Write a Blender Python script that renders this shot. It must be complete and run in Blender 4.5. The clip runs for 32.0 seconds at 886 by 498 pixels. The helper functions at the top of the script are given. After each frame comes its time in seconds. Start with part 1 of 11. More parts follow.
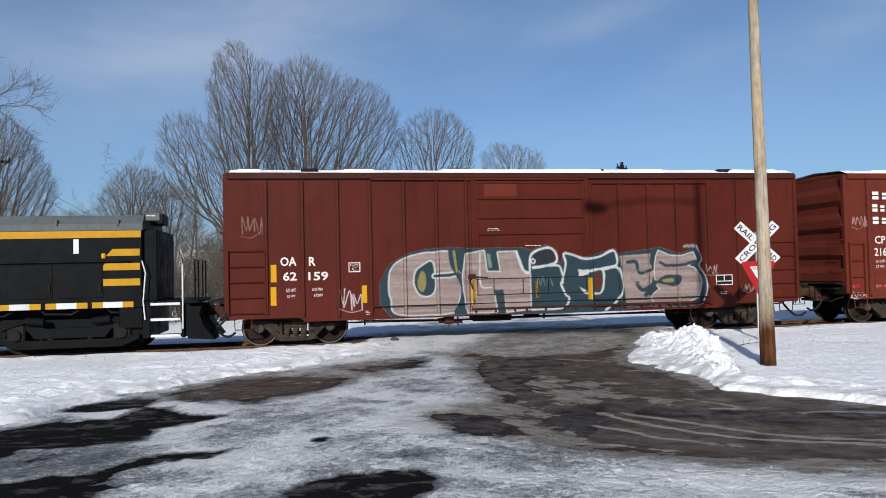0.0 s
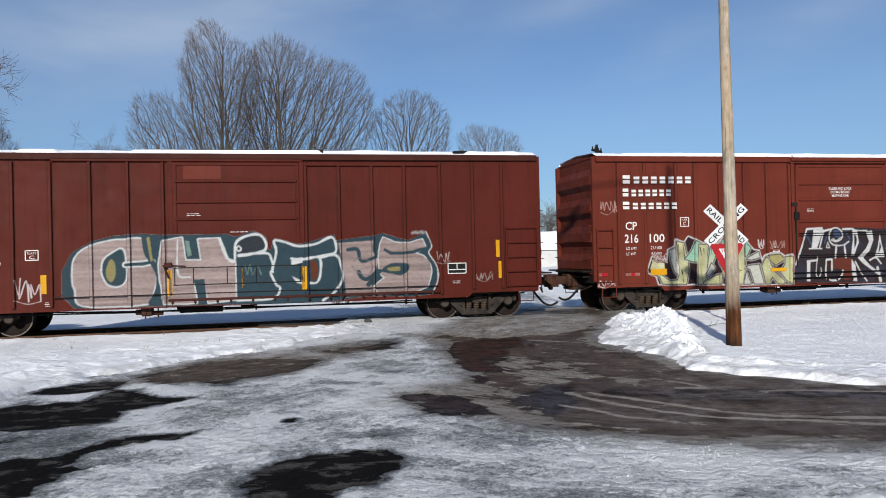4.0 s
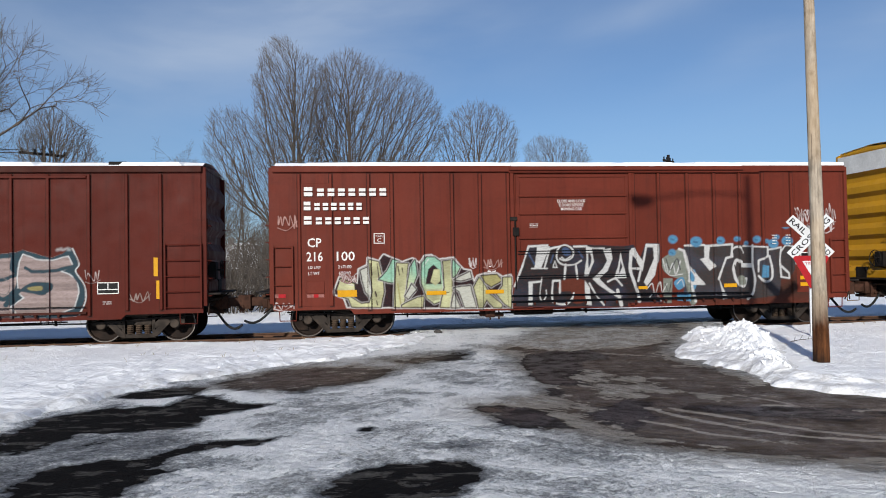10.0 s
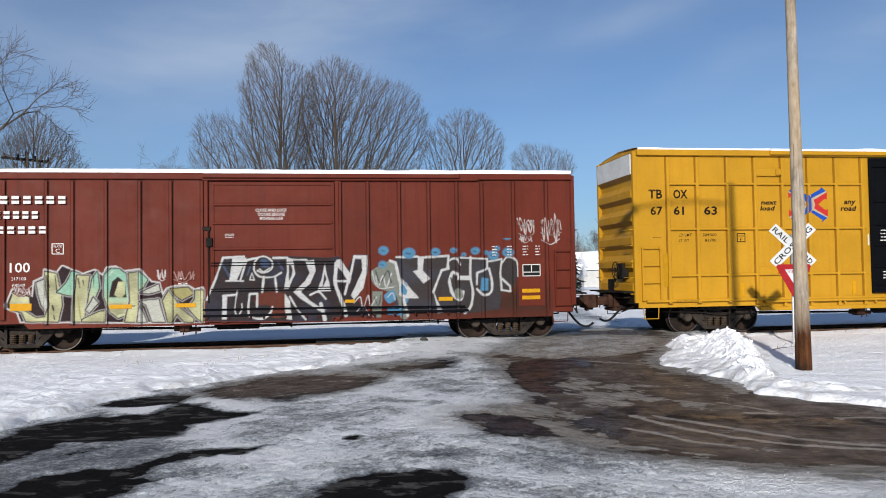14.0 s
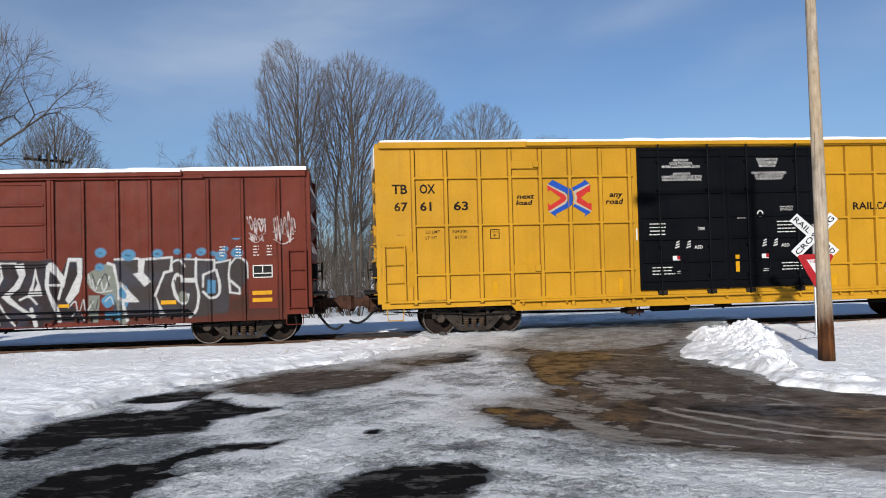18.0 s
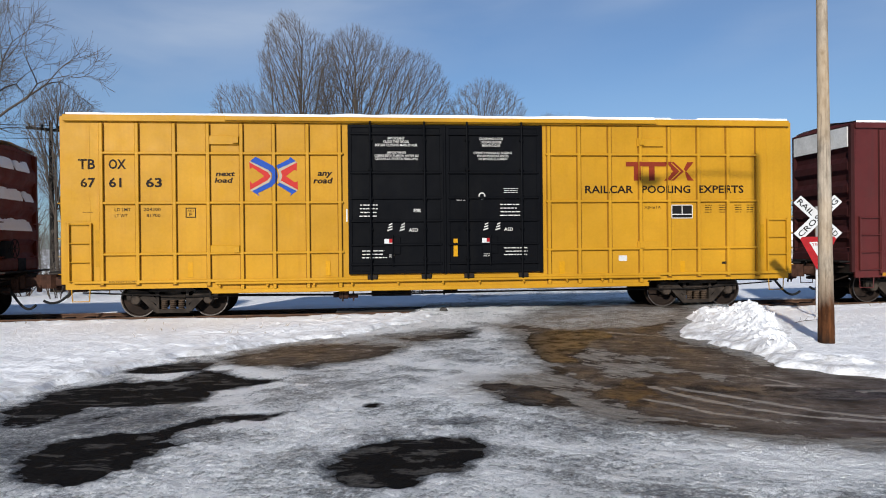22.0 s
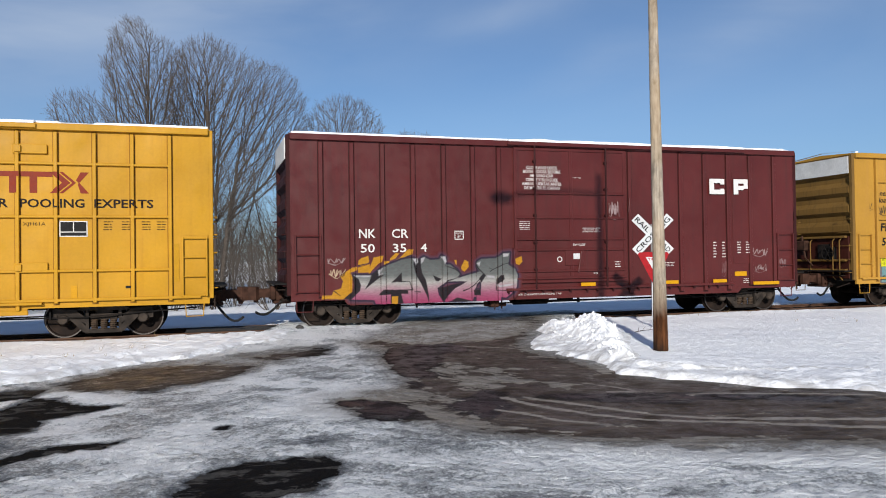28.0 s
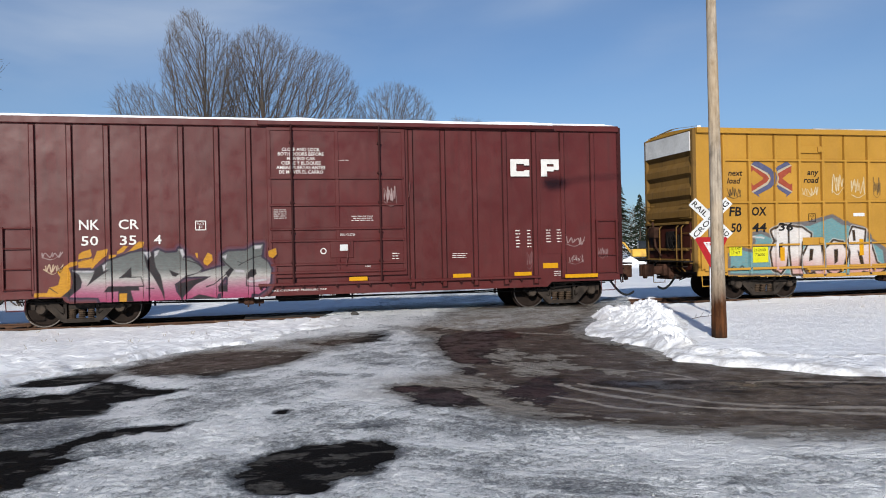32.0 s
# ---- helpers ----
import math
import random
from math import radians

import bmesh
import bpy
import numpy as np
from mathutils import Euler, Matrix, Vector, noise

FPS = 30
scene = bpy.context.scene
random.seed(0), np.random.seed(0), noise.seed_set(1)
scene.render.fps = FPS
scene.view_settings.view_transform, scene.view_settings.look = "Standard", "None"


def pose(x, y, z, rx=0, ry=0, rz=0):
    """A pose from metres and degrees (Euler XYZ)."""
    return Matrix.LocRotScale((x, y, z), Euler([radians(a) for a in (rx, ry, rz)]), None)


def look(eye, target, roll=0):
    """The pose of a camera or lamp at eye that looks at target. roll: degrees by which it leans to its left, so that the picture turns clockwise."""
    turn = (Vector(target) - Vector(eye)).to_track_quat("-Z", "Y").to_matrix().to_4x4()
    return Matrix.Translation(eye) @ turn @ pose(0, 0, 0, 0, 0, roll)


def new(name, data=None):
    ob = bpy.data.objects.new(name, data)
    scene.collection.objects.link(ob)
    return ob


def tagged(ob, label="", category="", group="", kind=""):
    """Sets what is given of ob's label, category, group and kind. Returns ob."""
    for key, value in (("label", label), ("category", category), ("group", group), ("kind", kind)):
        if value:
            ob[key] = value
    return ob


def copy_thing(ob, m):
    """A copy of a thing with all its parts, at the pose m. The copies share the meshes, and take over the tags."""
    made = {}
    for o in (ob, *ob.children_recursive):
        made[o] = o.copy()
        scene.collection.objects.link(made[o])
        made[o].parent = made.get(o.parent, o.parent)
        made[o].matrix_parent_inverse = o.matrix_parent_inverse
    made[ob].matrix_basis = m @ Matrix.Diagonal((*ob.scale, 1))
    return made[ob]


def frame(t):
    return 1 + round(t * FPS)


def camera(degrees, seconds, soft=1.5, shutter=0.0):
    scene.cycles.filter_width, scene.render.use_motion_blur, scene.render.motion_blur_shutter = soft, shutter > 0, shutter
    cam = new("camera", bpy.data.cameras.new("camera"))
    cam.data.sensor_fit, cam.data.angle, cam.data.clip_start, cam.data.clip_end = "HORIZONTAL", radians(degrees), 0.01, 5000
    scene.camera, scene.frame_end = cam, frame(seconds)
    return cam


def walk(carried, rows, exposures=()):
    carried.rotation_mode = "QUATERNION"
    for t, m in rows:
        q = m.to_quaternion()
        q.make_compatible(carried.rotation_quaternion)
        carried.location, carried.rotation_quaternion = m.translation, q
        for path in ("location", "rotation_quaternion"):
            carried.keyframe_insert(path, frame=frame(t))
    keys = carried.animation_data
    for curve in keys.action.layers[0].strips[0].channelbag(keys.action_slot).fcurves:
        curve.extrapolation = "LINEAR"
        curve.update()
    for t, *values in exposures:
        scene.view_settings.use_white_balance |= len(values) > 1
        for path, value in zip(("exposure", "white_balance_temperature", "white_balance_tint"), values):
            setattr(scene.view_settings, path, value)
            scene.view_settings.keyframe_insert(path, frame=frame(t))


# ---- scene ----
# ---- camera: hand-held, standing on the icy junction ----
cam = camera(61.3, 32.0, 1.0)
PATH = [
    (0.0, pose(0.020, 0.028, 1.857, 91.74, 1.34, -0.00)),
    (0.5, pose(0.029, 0.020, 1.861, 91.67, 1.51, -0.77)),
    (1.0, pose(0.042, 0.016, 1.864, 91.51, 1.65, -1.34)),
    (1.5, pose(0.058, 0.014, 1.866, 91.21, 1.74, -1.85)),
    (2.0, pose(0.072, 0.014, 1.866, 90.77, 1.78, -2.31)),
    (2.5, pose(0.083, 0.011, 1.864, 90.40, 1.69, -2.57)),
    (3.0, pose(0.095, 0.003, 1.861, 90.20, 1.52, -2.56)),
    (3.5, pose(0.103, -0.008, 1.858, 90.20, 1.38, -2.27)),
    (4.0, pose(0.106, -0.019, 1.854, 90.32, 1.32, -1.78)),
    (4.5, pose(0.101, -0.029, 1.852, 90.51, 1.37, -1.18)),
    (5.0, pose(0.087, -0.035, 1.851, 90.70, 1.49, -0.62)),
    (5.5, pose(0.065, -0.036, 1.851, 90.89, 1.54, -0.21)),
    (6.0, pose(0.042, -0.032, 1.853, 91.04, 1.51, 0.07)),
    (6.5, pose(0.023, -0.023, 1.852, 91.15, 1.43, 0.29)),
    (7.0, pose(0.011, -0.010, 1.850, 91.20, 1.37, 0.58)),
    (7.5, pose(0.003, 0.004, 1.846, 91.21, 1.30, 0.94)),
    (8.0, pose(-0.002, 0.019, 1.841, 91.21, 1.25, 1.33)),
    (8.5, pose(-0.007, 0.032, 1.837, 91.22, 1.21, 1.80)),
    (9.0, pose(-0.013, 0.040, 1.833, 91.26, 1.15, 2.28)),
    (9.5, pose(-0.021, 0.043, 1.833, 91.30, 1.05, 2.77)),
    (10.0, pose(-0.025, 0.036, 1.835, 91.33, 1.02, 3.22)),
    (10.5, pose(-0.027, 0.020, 1.840, 91.39, 0.98, 3.54)),
    (11.0, pose(-0.026, 0.001, 1.847, 91.45, 0.96, 3.60)),
    (11.5, pose(-0.023, -0.017, 1.853, 91.54, 0.93, 3.46)),
    (12.0, pose(-0.021, -0.027, 1.857, 91.66, 0.84, 3.16)),
    (12.5, pose(-0.020, -0.029, 1.859, 91.75, 0.74, 2.77)),
    (13.0, pose(-0.020, -0.021, 1.858, 91.83, 0.73, 2.44)),
    (13.5, pose(-0.021, -0.009, 1.855, 91.86, 0.77, 2.24)),
    (14.0, pose(-0.022, 0.003, 1.852, 91.84, 0.89, 2.17)),
    (14.5, pose(-0.022, 0.011, 1.850, 91.79, 1.10, 2.24)),
    (15.0, pose(-0.023, 0.013, 1.849, 91.73, 1.32, 2.40)),
    (15.5, pose(-0.024, 0.011, 1.848, 91.67, 1.49, 2.63)),
    (16.0, pose(-0.026, 0.007, 1.849, 91.63, 1.59, 2.90)),
    (16.5, pose(-0.027, 0.002, 1.849, 91.61, 1.63, 3.16)),
    (17.0, pose(-0.029, -0.001, 1.848, 91.60, 1.63, 3.38)),
    (17.5, pose(-0.029, -0.004, 1.847, 91.56, 1.63, 3.49)),
    (18.0, pose(-0.028, -0.005, 1.846, 91.46, 1.57, 3.54)),
    (18.5, pose(-0.026, -0.007, 1.846, 91.32, 1.38, 3.48)),
    (19.0, pose(-0.025, -0.008, 1.846, 91.17, 1.14, 3.42)),
    (19.5, pose(-0.026, -0.007, 1.846, 90.95, 0.92, 3.37)),
    (20.0, pose(-0.026, -0.002, 1.844, 90.70, 0.77, 3.39)),
    (20.5, pose(-0.025, 0.005, 1.842, 90.41, 0.72, 3.49)),
    (21.0, pose(-0.023, 0.010, 1.839, 90.08, 0.78, 3.69)),
    (21.5, pose(-0.022, 0.011, 1.838, 89.83, 0.76, 3.78)),
    (22.0, pose(-0.023, 0.010, 1.837, 89.67, 0.60, 3.69)),
    (22.5, pose(-0.024, 0.011, 1.835, 89.56, 0.43, 3.40)),
    (23.0, pose(-0.025, 0.016, 1.831, 89.48, 0.34, 2.96)),
    (23.5, pose(-0.024, 0.019, 1.828, 89.39, 0.22, 2.32)),
    (24.0, pose(-0.020, 0.019, 1.825, 89.37, 0.25, 1.59)),
    (24.5, pose(-0.013, 0.017, 1.825, 89.48, 0.30, 0.72)),
    (25.0, pose(-0.003, 0.011, 1.826, 89.71, 0.27, -0.35)),
    (25.5, pose(0.012, 0.001, 1.831, 90.08, 0.24, -1.83)),
    (26.0, pose(0.028, -0.011, 1.836, 90.52, 0.32, -3.71)),
    (26.5, pose(0.038, -0.019, 1.839, 90.90, 0.50, -5.52)),
    (27.0, pose(0.035, -0.023, 1.839, 91.05, 0.67, -6.78)),
    (27.5, pose(0.024, -0.024, 1.837, 90.97, 0.78, -7.31)),
    (28.0, pose(0.010, -0.022, 1.833, 90.77, 0.81, -7.11)),
    (28.5, pose(-0.003, -0.017, 1.829, 90.57, 0.79, -6.36)),
    (29.0, pose(-0.011, -0.009, 1.826, 90.46, 0.76, -5.33)),
    (29.5, pose(-0.010, -0.003, 1.826, 90.41, 0.77, -4.40)),
    (30.0, pose(-0.004, -0.001, 1.826, 90.40, 0.99, -3.78)),
    (30.5, pose(0.000, -0.006, 1.828, 90.30, 1.10, -3.51)),
    (31.0, pose(0.002, -0.014, 1.830, 90.13, 1.19, -3.39)),
    (31.5, pose(0.001, -0.024, 1.832, 89.94, 1.18, -3.29)),
    (32.0, pose(-0.001, -0.037, 1.835, 89.81, 1.19, -3.09)),
]
walk(cam, PATH)

# travel of the train along its track, metres, every half second
TRAVEL = (
    1.63, 0.76, -0.11, -0.98, -1.85, -2.71, -3.58, -4.45, -5.32, -6.20,
    -7.07, -7.94, -8.82, -9.69, -10.56, -11.42, -12.30, -13.18, -14.07, -14.97,
    -15.88, -16.81, -17.74, -18.67, -19.61, -20.55, -21.49, -22.42, -23.34, -24.27,
    -25.19, -26.11, -27.03, -27.96, -28.89, -29.83, -30.78, -31.74, -32.70, -33.67,
    -34.64, -35.62, -36.60, -37.58, -38.57, -39.54, -40.52, -41.49, -42.46, -43.43,
    -44.40, -45.38, -46.36, -47.34, -48.33, -49.32, -50.31, -51.30, -52.30, -53.29,
    -54.29, -55.31, -56.33, -57.36, -58.40,
)
TRACK_ANGLE, SIDE_PLANE, RAIL_TOP = 10.256, 19.34, 0.10

# ---- light: low winter sun behind the camera, clear sky with thin cloud ----
SUN_ELEVATION, SUN_AZIMUTH = 23.0, 191.3   # degrees; clockwise from +y
# cloud banks: bearing, height, half width, half height (degrees), slant, thickness
CLOUD_BANKS = [(-21, 16, 10, 4.5, 0.35, 0.28), (-9, 20, 13, 5.0, 0.1, 0.40), (-34, 18, 9, 6.0, 0.2, 0.16), (19, 14.4, 4.5, 1.5, 0.3, 0.22), (29, 15.5, 6, 2.2, 0.3, 0.24),
               (12, 18, 6, 1.2, 0.25, 0.16), (60, 25, 30, 9, 0.0, 0.3), (-75, 22, 30, 9, 0.0, 0.3), (150, 30, 45, 12, 0.0, 0.25)]


def sun_and_sky():
    world = bpy.data.worlds.new("sky")
    scene.world = world
    world.use_nodes = True
    nt = world.node_tree
    nt.nodes.clear()
    n, l = nt.nodes.new, nt.links.new
    sky = n("ShaderNodeTexSky")
    sky.sky_type = "NISHITA"
    sky.sun_disc = False
    sky.sun_elevation, sky.sun_rotation = radians(SUN_ELEVATION), radians(SUN_AZIMUTH)
    sky.altitude, sky.air_density, sky.dust_density, sky.ozone_density = 200, 1.0, 0.0, 4.0
    co = n("ShaderNodeTexCoord")
    # thin cirrus: a ragged veil of stretched noise, thicker in a few soft banks
    mp = n("ShaderNodeMapping")
    mp.inputs["Rotation"].default_value = (0.15, -0.45, 0.3)
    mp.inputs["Scale"].default_value = (1.3, 2.0, 4.2)
    l(co.outputs["Generated"], mp.inputs["Vector"])
    nz = n("ShaderNodeTexNoise")
    nz.inputs["Scale"].default_value, nz.inputs["Detail"].default_value = 2.2, 8.0
    nz.inputs["Roughness"].default_value, nz.inputs["Distortion"].default_value = 0.52, 0.4
    l(mp.outputs[0], nz.inputs["Vector"])

    def calc(op, a, c=0.0, d=0.0):
        node = n("ShaderNodeMath")
        node.operation = op
        for s, v in zip(node.inputs, (a, c, d)):
            if isinstance(v, (int, float)):
                s.default_value = v
            else:
                l(v, s)
        return node.outputs[0]
    xyz = n("ShaderNodeSeparateXYZ")
    l(co.outputs["Generated"], xyz.inputs[0])
    east = calc("DEGREES", calc("ARCTAN2", xyz.outputs["X"], xyz.outputs["Y"]))
    up = calc("DEGREES", calc("ARCSINE", xyz.outputs["Z"]))
    veil = 0.06
    for a, e, wide, tall, slant, thick in CLOUD_BANKS:
        da = calc("SUBTRACT", east, a)
        de = calc("SUBTRACT", calc("SUBTRACT", up, e), calc("MULTIPLY", da, slant))
        r = calc("ADD", calc("POWER", calc("ABSOLUTE", calc("DIVIDE", da, wide)), 2.0), calc("POWER", calc("ABSOLUTE", calc("DIVIDE", de, tall)), 2.0))
        veil = calc("ADD", veil, calc("MULTIPLY", calc("EXPONENT", calc("MULTIPLY", r, -1.0)), thick))
    rag = calc("MULTIPLY_ADD", nz.outputs["Fac"], 2.8, -0.55)
    rag = calc("MAXIMUM", rag, 0.0)
    veil = calc("MINIMUM", calc("MULTIPLY", veil, rag), 0.75)
    mix = n("ShaderNodeMixRGB")
    mix.inputs["Color2"].default_value = (6.0, 7.0, 8.6, 1)
    l(veil, mix.inputs["Fac"])
    tint = n("ShaderNodeMixRGB")
    tint.blend_type = "MULTIPLY"
    tint.inputs["Fac"].default_value = 1.0
    tint.inputs["Color2"].default_value = (0.92, 0.985, 1.09, 1)
    l(sky.outputs[0], tint.inputs["Color1"])
    deep = n("ShaderNodeMixRGB")
    deep.blend_type = "MULTIPLY"
    deep.inputs["Color2"].default_value = (0.50, 0.62, 0.80, 1)
    low = calc("MINIMUM", calc("MAXIMUM", calc("DIVIDE", calc("SUBTRACT", 11.0, up), 11.0), 0.0), 1.0)
    l(calc("POWER", low, 1.4), deep.inputs["Fac"])
    l(tint.outputs[0], deep.inputs["Color1"])
    l(deep.outputs[0], mix.inputs["Color1"])
    bg = n("ShaderNodeBackground")
    bg.inputs["Strength"].default_value = 0.084
    l(mix.outputs[0], bg.inputs["Color"])
    out = n("ShaderNodeOutputWorld")
    l(bg.outputs[0], out.inputs["Surface"])
    lamp = bpy.data.lights.new("sun", "SUN")
    lamp.energy, lamp.angle, lamp.color = 5.0, radians(1.5), (1.0, 0.955, 0.885)
    ob = new("sun", lamp)
    el, az = radians(SUN_ELEVATION), radians(SUN_AZIMUTH)
    to_sun = Vector((math.sin(az) * math.cos(el), math.cos(az) * math.cos(el), math.sin(el)))
    ob.matrix_world = look(to_sun * 50, (0, 0, 0))


sun_and_sky()
scene.view_settings.exposure = 0.0

# ---- materials ----


class Nodes:
    """A small builder for one node material."""

    def __init__(self, name):
        self.m = bpy.data.materials.new(name)
        self.m.use_nodes = True
        self.t = self.m.node_tree
        self.b = self.t.nodes["Principled BSDF"]
        self.co = self.t.nodes.new("ShaderNodeTexCoord")

    def add(self, kind, **inputs):
        node = self.t.nodes.new(kind)
        for k, v in inputs.items():
            self.put(v, node.inputs[k.replace("_", " ")])
        return node

    def put(self, v, socket):
        if isinstance(v, bpy.types.NodeSocket):
            self.t.links.new(v, socket)
        else:
            socket.default_value = (*v, 1) if isinstance(v, tuple) and len(v) == 3 and socket.type == "RGBA" else v

    def noise(self, scale, detail=4.0, rough=0.55, stretch=(1, 1, 1), source=None, distortion=0.0):
        mp = self.add("ShaderNodeMapping", Scale=stretch)
        self.put(source or self.co.outputs["Object"], mp.inputs["Vector"])
        node = self.add("ShaderNodeTexNoise", Scale=scale, Detail=detail, Roughness=rough, Distortion=distortion)
        self.put(mp.outputs[0], node.inputs["Vector"])
        return node.outputs["Fac"]

    def ramp(self, fac, *stops):
        node = self.add("ShaderNodeValToRGB")
        e = node.color_ramp.elements
        while len(e) < len(stops):
            e.new(0.5)
        for i, (p, c) in enumerate(stops):
            e[i].position = p
            e[i].color = (c, c, c, 1) if isinstance(c, (int, float)) else (*c, 1)
        self.put(fac, node.inputs[0])
        return node.outputs[0]

    def mix(self, fac, a, b, blend="MIX"):
        node = self.add("ShaderNodeMixRGB")
        node.blend_type = blend
        self.put(fac, node.inputs[0])
        self.put(a, node.inputs[1])
        self.put(b, node.inputs[2])
        return node.outputs[0]

    def math(self, op, a, b=0.0, clamp=False):
        node = self.add("ShaderNodeMath")
        node.operation, node.use_clamp = op, clamp
        self.put(a, node.inputs[0])
        self.put(b, node.inputs[1])
        return node.outputs[0]

    def attr(self, name):
        node = self.add("ShaderNodeAttribute")
        node.attribute_name = name
        return node

    def bump(self, height, strength, distance):
        node = self.add("ShaderNodeBump", Strength=strength, Distance=distance)
        self.put(height, node.inputs["Height"])
        self.put(node.outputs[0], self.b.inputs["Normal"])

    def done(self, color, rough=0.6, metal=0.0, spec=0.5):
        self.put(color, self.b.inputs["Base Color"])
        self.put(rough, self.b.inputs["Roughness"])
        self.put(metal, self.b.inputs["Metallic"])
        self.put(spec, self.b.inputs["Specular IOR Level"])
        return self.m


def car_paint(name, base, dirt, rust=0.25, rough=0.5, spray=False, spec=0.1):
    """Weathered freight-car paint: fading, rain streaks, road dirt, flecks of rust and gentle dents in the sheet."""
    n = Nodes(name)
    fade = n.ramp(n.noise(0.55, 5), (0.3, 0.0), (0.7, 1.0))
    col = n.mix(fade, tuple(c * 0.86 for c in base), tuple(min(1, c * 1.12 + 0.001) for c in base))
    streak = n.ramp(n.noise(1.0, 6, 0.6, (7, 7, 0.35)), (0.5, 0.0), (0.78, 1.0))
    col = n.mix(n.math("MULTIPLY", streak, 0.5), col, dirt)
    smear = n.ramp(n.noise(0.9, 6, 0.62, (0.6, 0.6, 1.8)), (0.58, 0.0), (0.72, 1.0))
    col = n.mix(n.math("MULTIPLY", smear, 0.3), col, dirt)
    grime = n.ramp(n.noise(14, 5, 0.7), (0.35, 0.94), (0.65, 1.03))
    col = n.mix(1.0, col, grime, "MULTIPLY")
    fleck = n.ramp(n.noise(9, 8, 0.75), (0.66, 0.0), (0.72, 1.0))
    col = n.mix(n.math("MULTIPLY", fleck, rust), col, (0.09, 0.035, 0.018))
    if spray:
        a = n.attr("spray")
        worn = n.ramp(n.noise(26, 6, 0.7, (0.4, 1, 1.6)), (0.3, 0.72), (0.55, 1.0))
        tone = n.mix(1.0, a.outputs["Color"], n.ramp(n.noise(7, 5, 0.6, (1, 1, 3)), (0.3, 0.82), (0.7, 1.08)), "MULTIPLY")
        col = n.mix(n.math("MULTIPLY", a.outputs["Alpha"], worn), col, tone)
    dent = n.noise(1.3, 2, 0.4, (1, 1, 0.8))
    n.bump(n.math("ADD", dent, n.math("MULTIPLY", n.noise(30, 4), 0.012)), 0.5, 0.07)
    return n.done(col, n.ramp(n.noise(3, 5), (0.3, rough - 0.1), (0.7, rough + 0.15)), 0.0, spec)


def plain(name, base, rough=0.6, metal=0.0, var=0.25, scale=6.0, dirt=None, spec=0.15, bump=0.15):
    """Two scales of tone, a fine grain and a little dirt on one base colour."""
    n = Nodes(name)
    col = n.mix(n.ramp(n.noise(scale, 6, 0.6), (0.3, 0.0), (0.7, 1.0)), tuple(c * (1 - var) for c in base), tuple(min(1, c * (1 + var)) for c in base))
    if dirt:
        col = n.mix(n.ramp(n.noise(scale * 0.35, 6, 0.65), (0.5, 0.0), (0.68, 0.7)), col, dirt)
    col = n.mix(1.0, col, n.ramp(n.noise(scale * 9, 3), (0.3, 0.88), (0.7, 1.06)), "MULTIPLY")
    n.bump(n.noise(scale * 6, 5), bump, 0.01)
    return n.done(col, n.ramp(n.noise(scale * 2, 4), (0.3, max(0.05, rough - 0.12)), (0.7, min(1, rough + 0.12))), metal, spec)


def snow_material():
    """Old wind-crusted snow: plates of crust with crisp rims, crumbs, and specks of dirt."""
    n = Nodes("snow")
    soft = n.noise(0.35, 5)
    col = n.mix(n.ramp(soft, (0.35, 0.0), (0.65, 1.0)), (0.87, 0.88, 0.905), (0.945, 0.95, 0.955))
    speck = n.ramp(n.noise(7.5, 9, 0.82), (0.69, 0.0), (0.74, 1.0))
    col = n.mix(n.math("MULTIPLY", speck, 0.5), col, (0.22, 0.18, 0.13))
    a = n.attr("grit")
    dirt = n.math("MULTIPLY", a.outputs["Fac"], n.ramp(n.noise(3.2, 8, 0.7, distortion=0.6), (0.42, 0.0), (0.62, 1.0)))
    col = n.mix(n.math("MULTIPLY", dirt, 0.85), col, (0.2, 0.16, 0.12))
    plates = n.ramp(n.noise(2.6, 6, 0.6, (0.55, 1.2, 1), distortion=0.5), (0.47, 0.0), (0.53, 0.5), (0.55, 1.0))
    crumbs = n.ramp(n.noise(10, 6, 0.7, (0.7, 1.2, 1)), (0.5, 0.0), (0.6, 1.0))
    h = n.math("ADD", n.math("MULTIPLY", plates, 0.5), n.math("MULTIPLY", crumbs, 0.5))
    h = n.math("ADD", h, n.math("MULTIPLY", n.noise(34, 5, 0.7), 0.5))
    h = n.math("ADD", h, n.noise(1.7, 8, 0.62))
    n.bump(h, 0.55, 0.04)
    return n.done(col, 0.75, 0.0, 0.2)


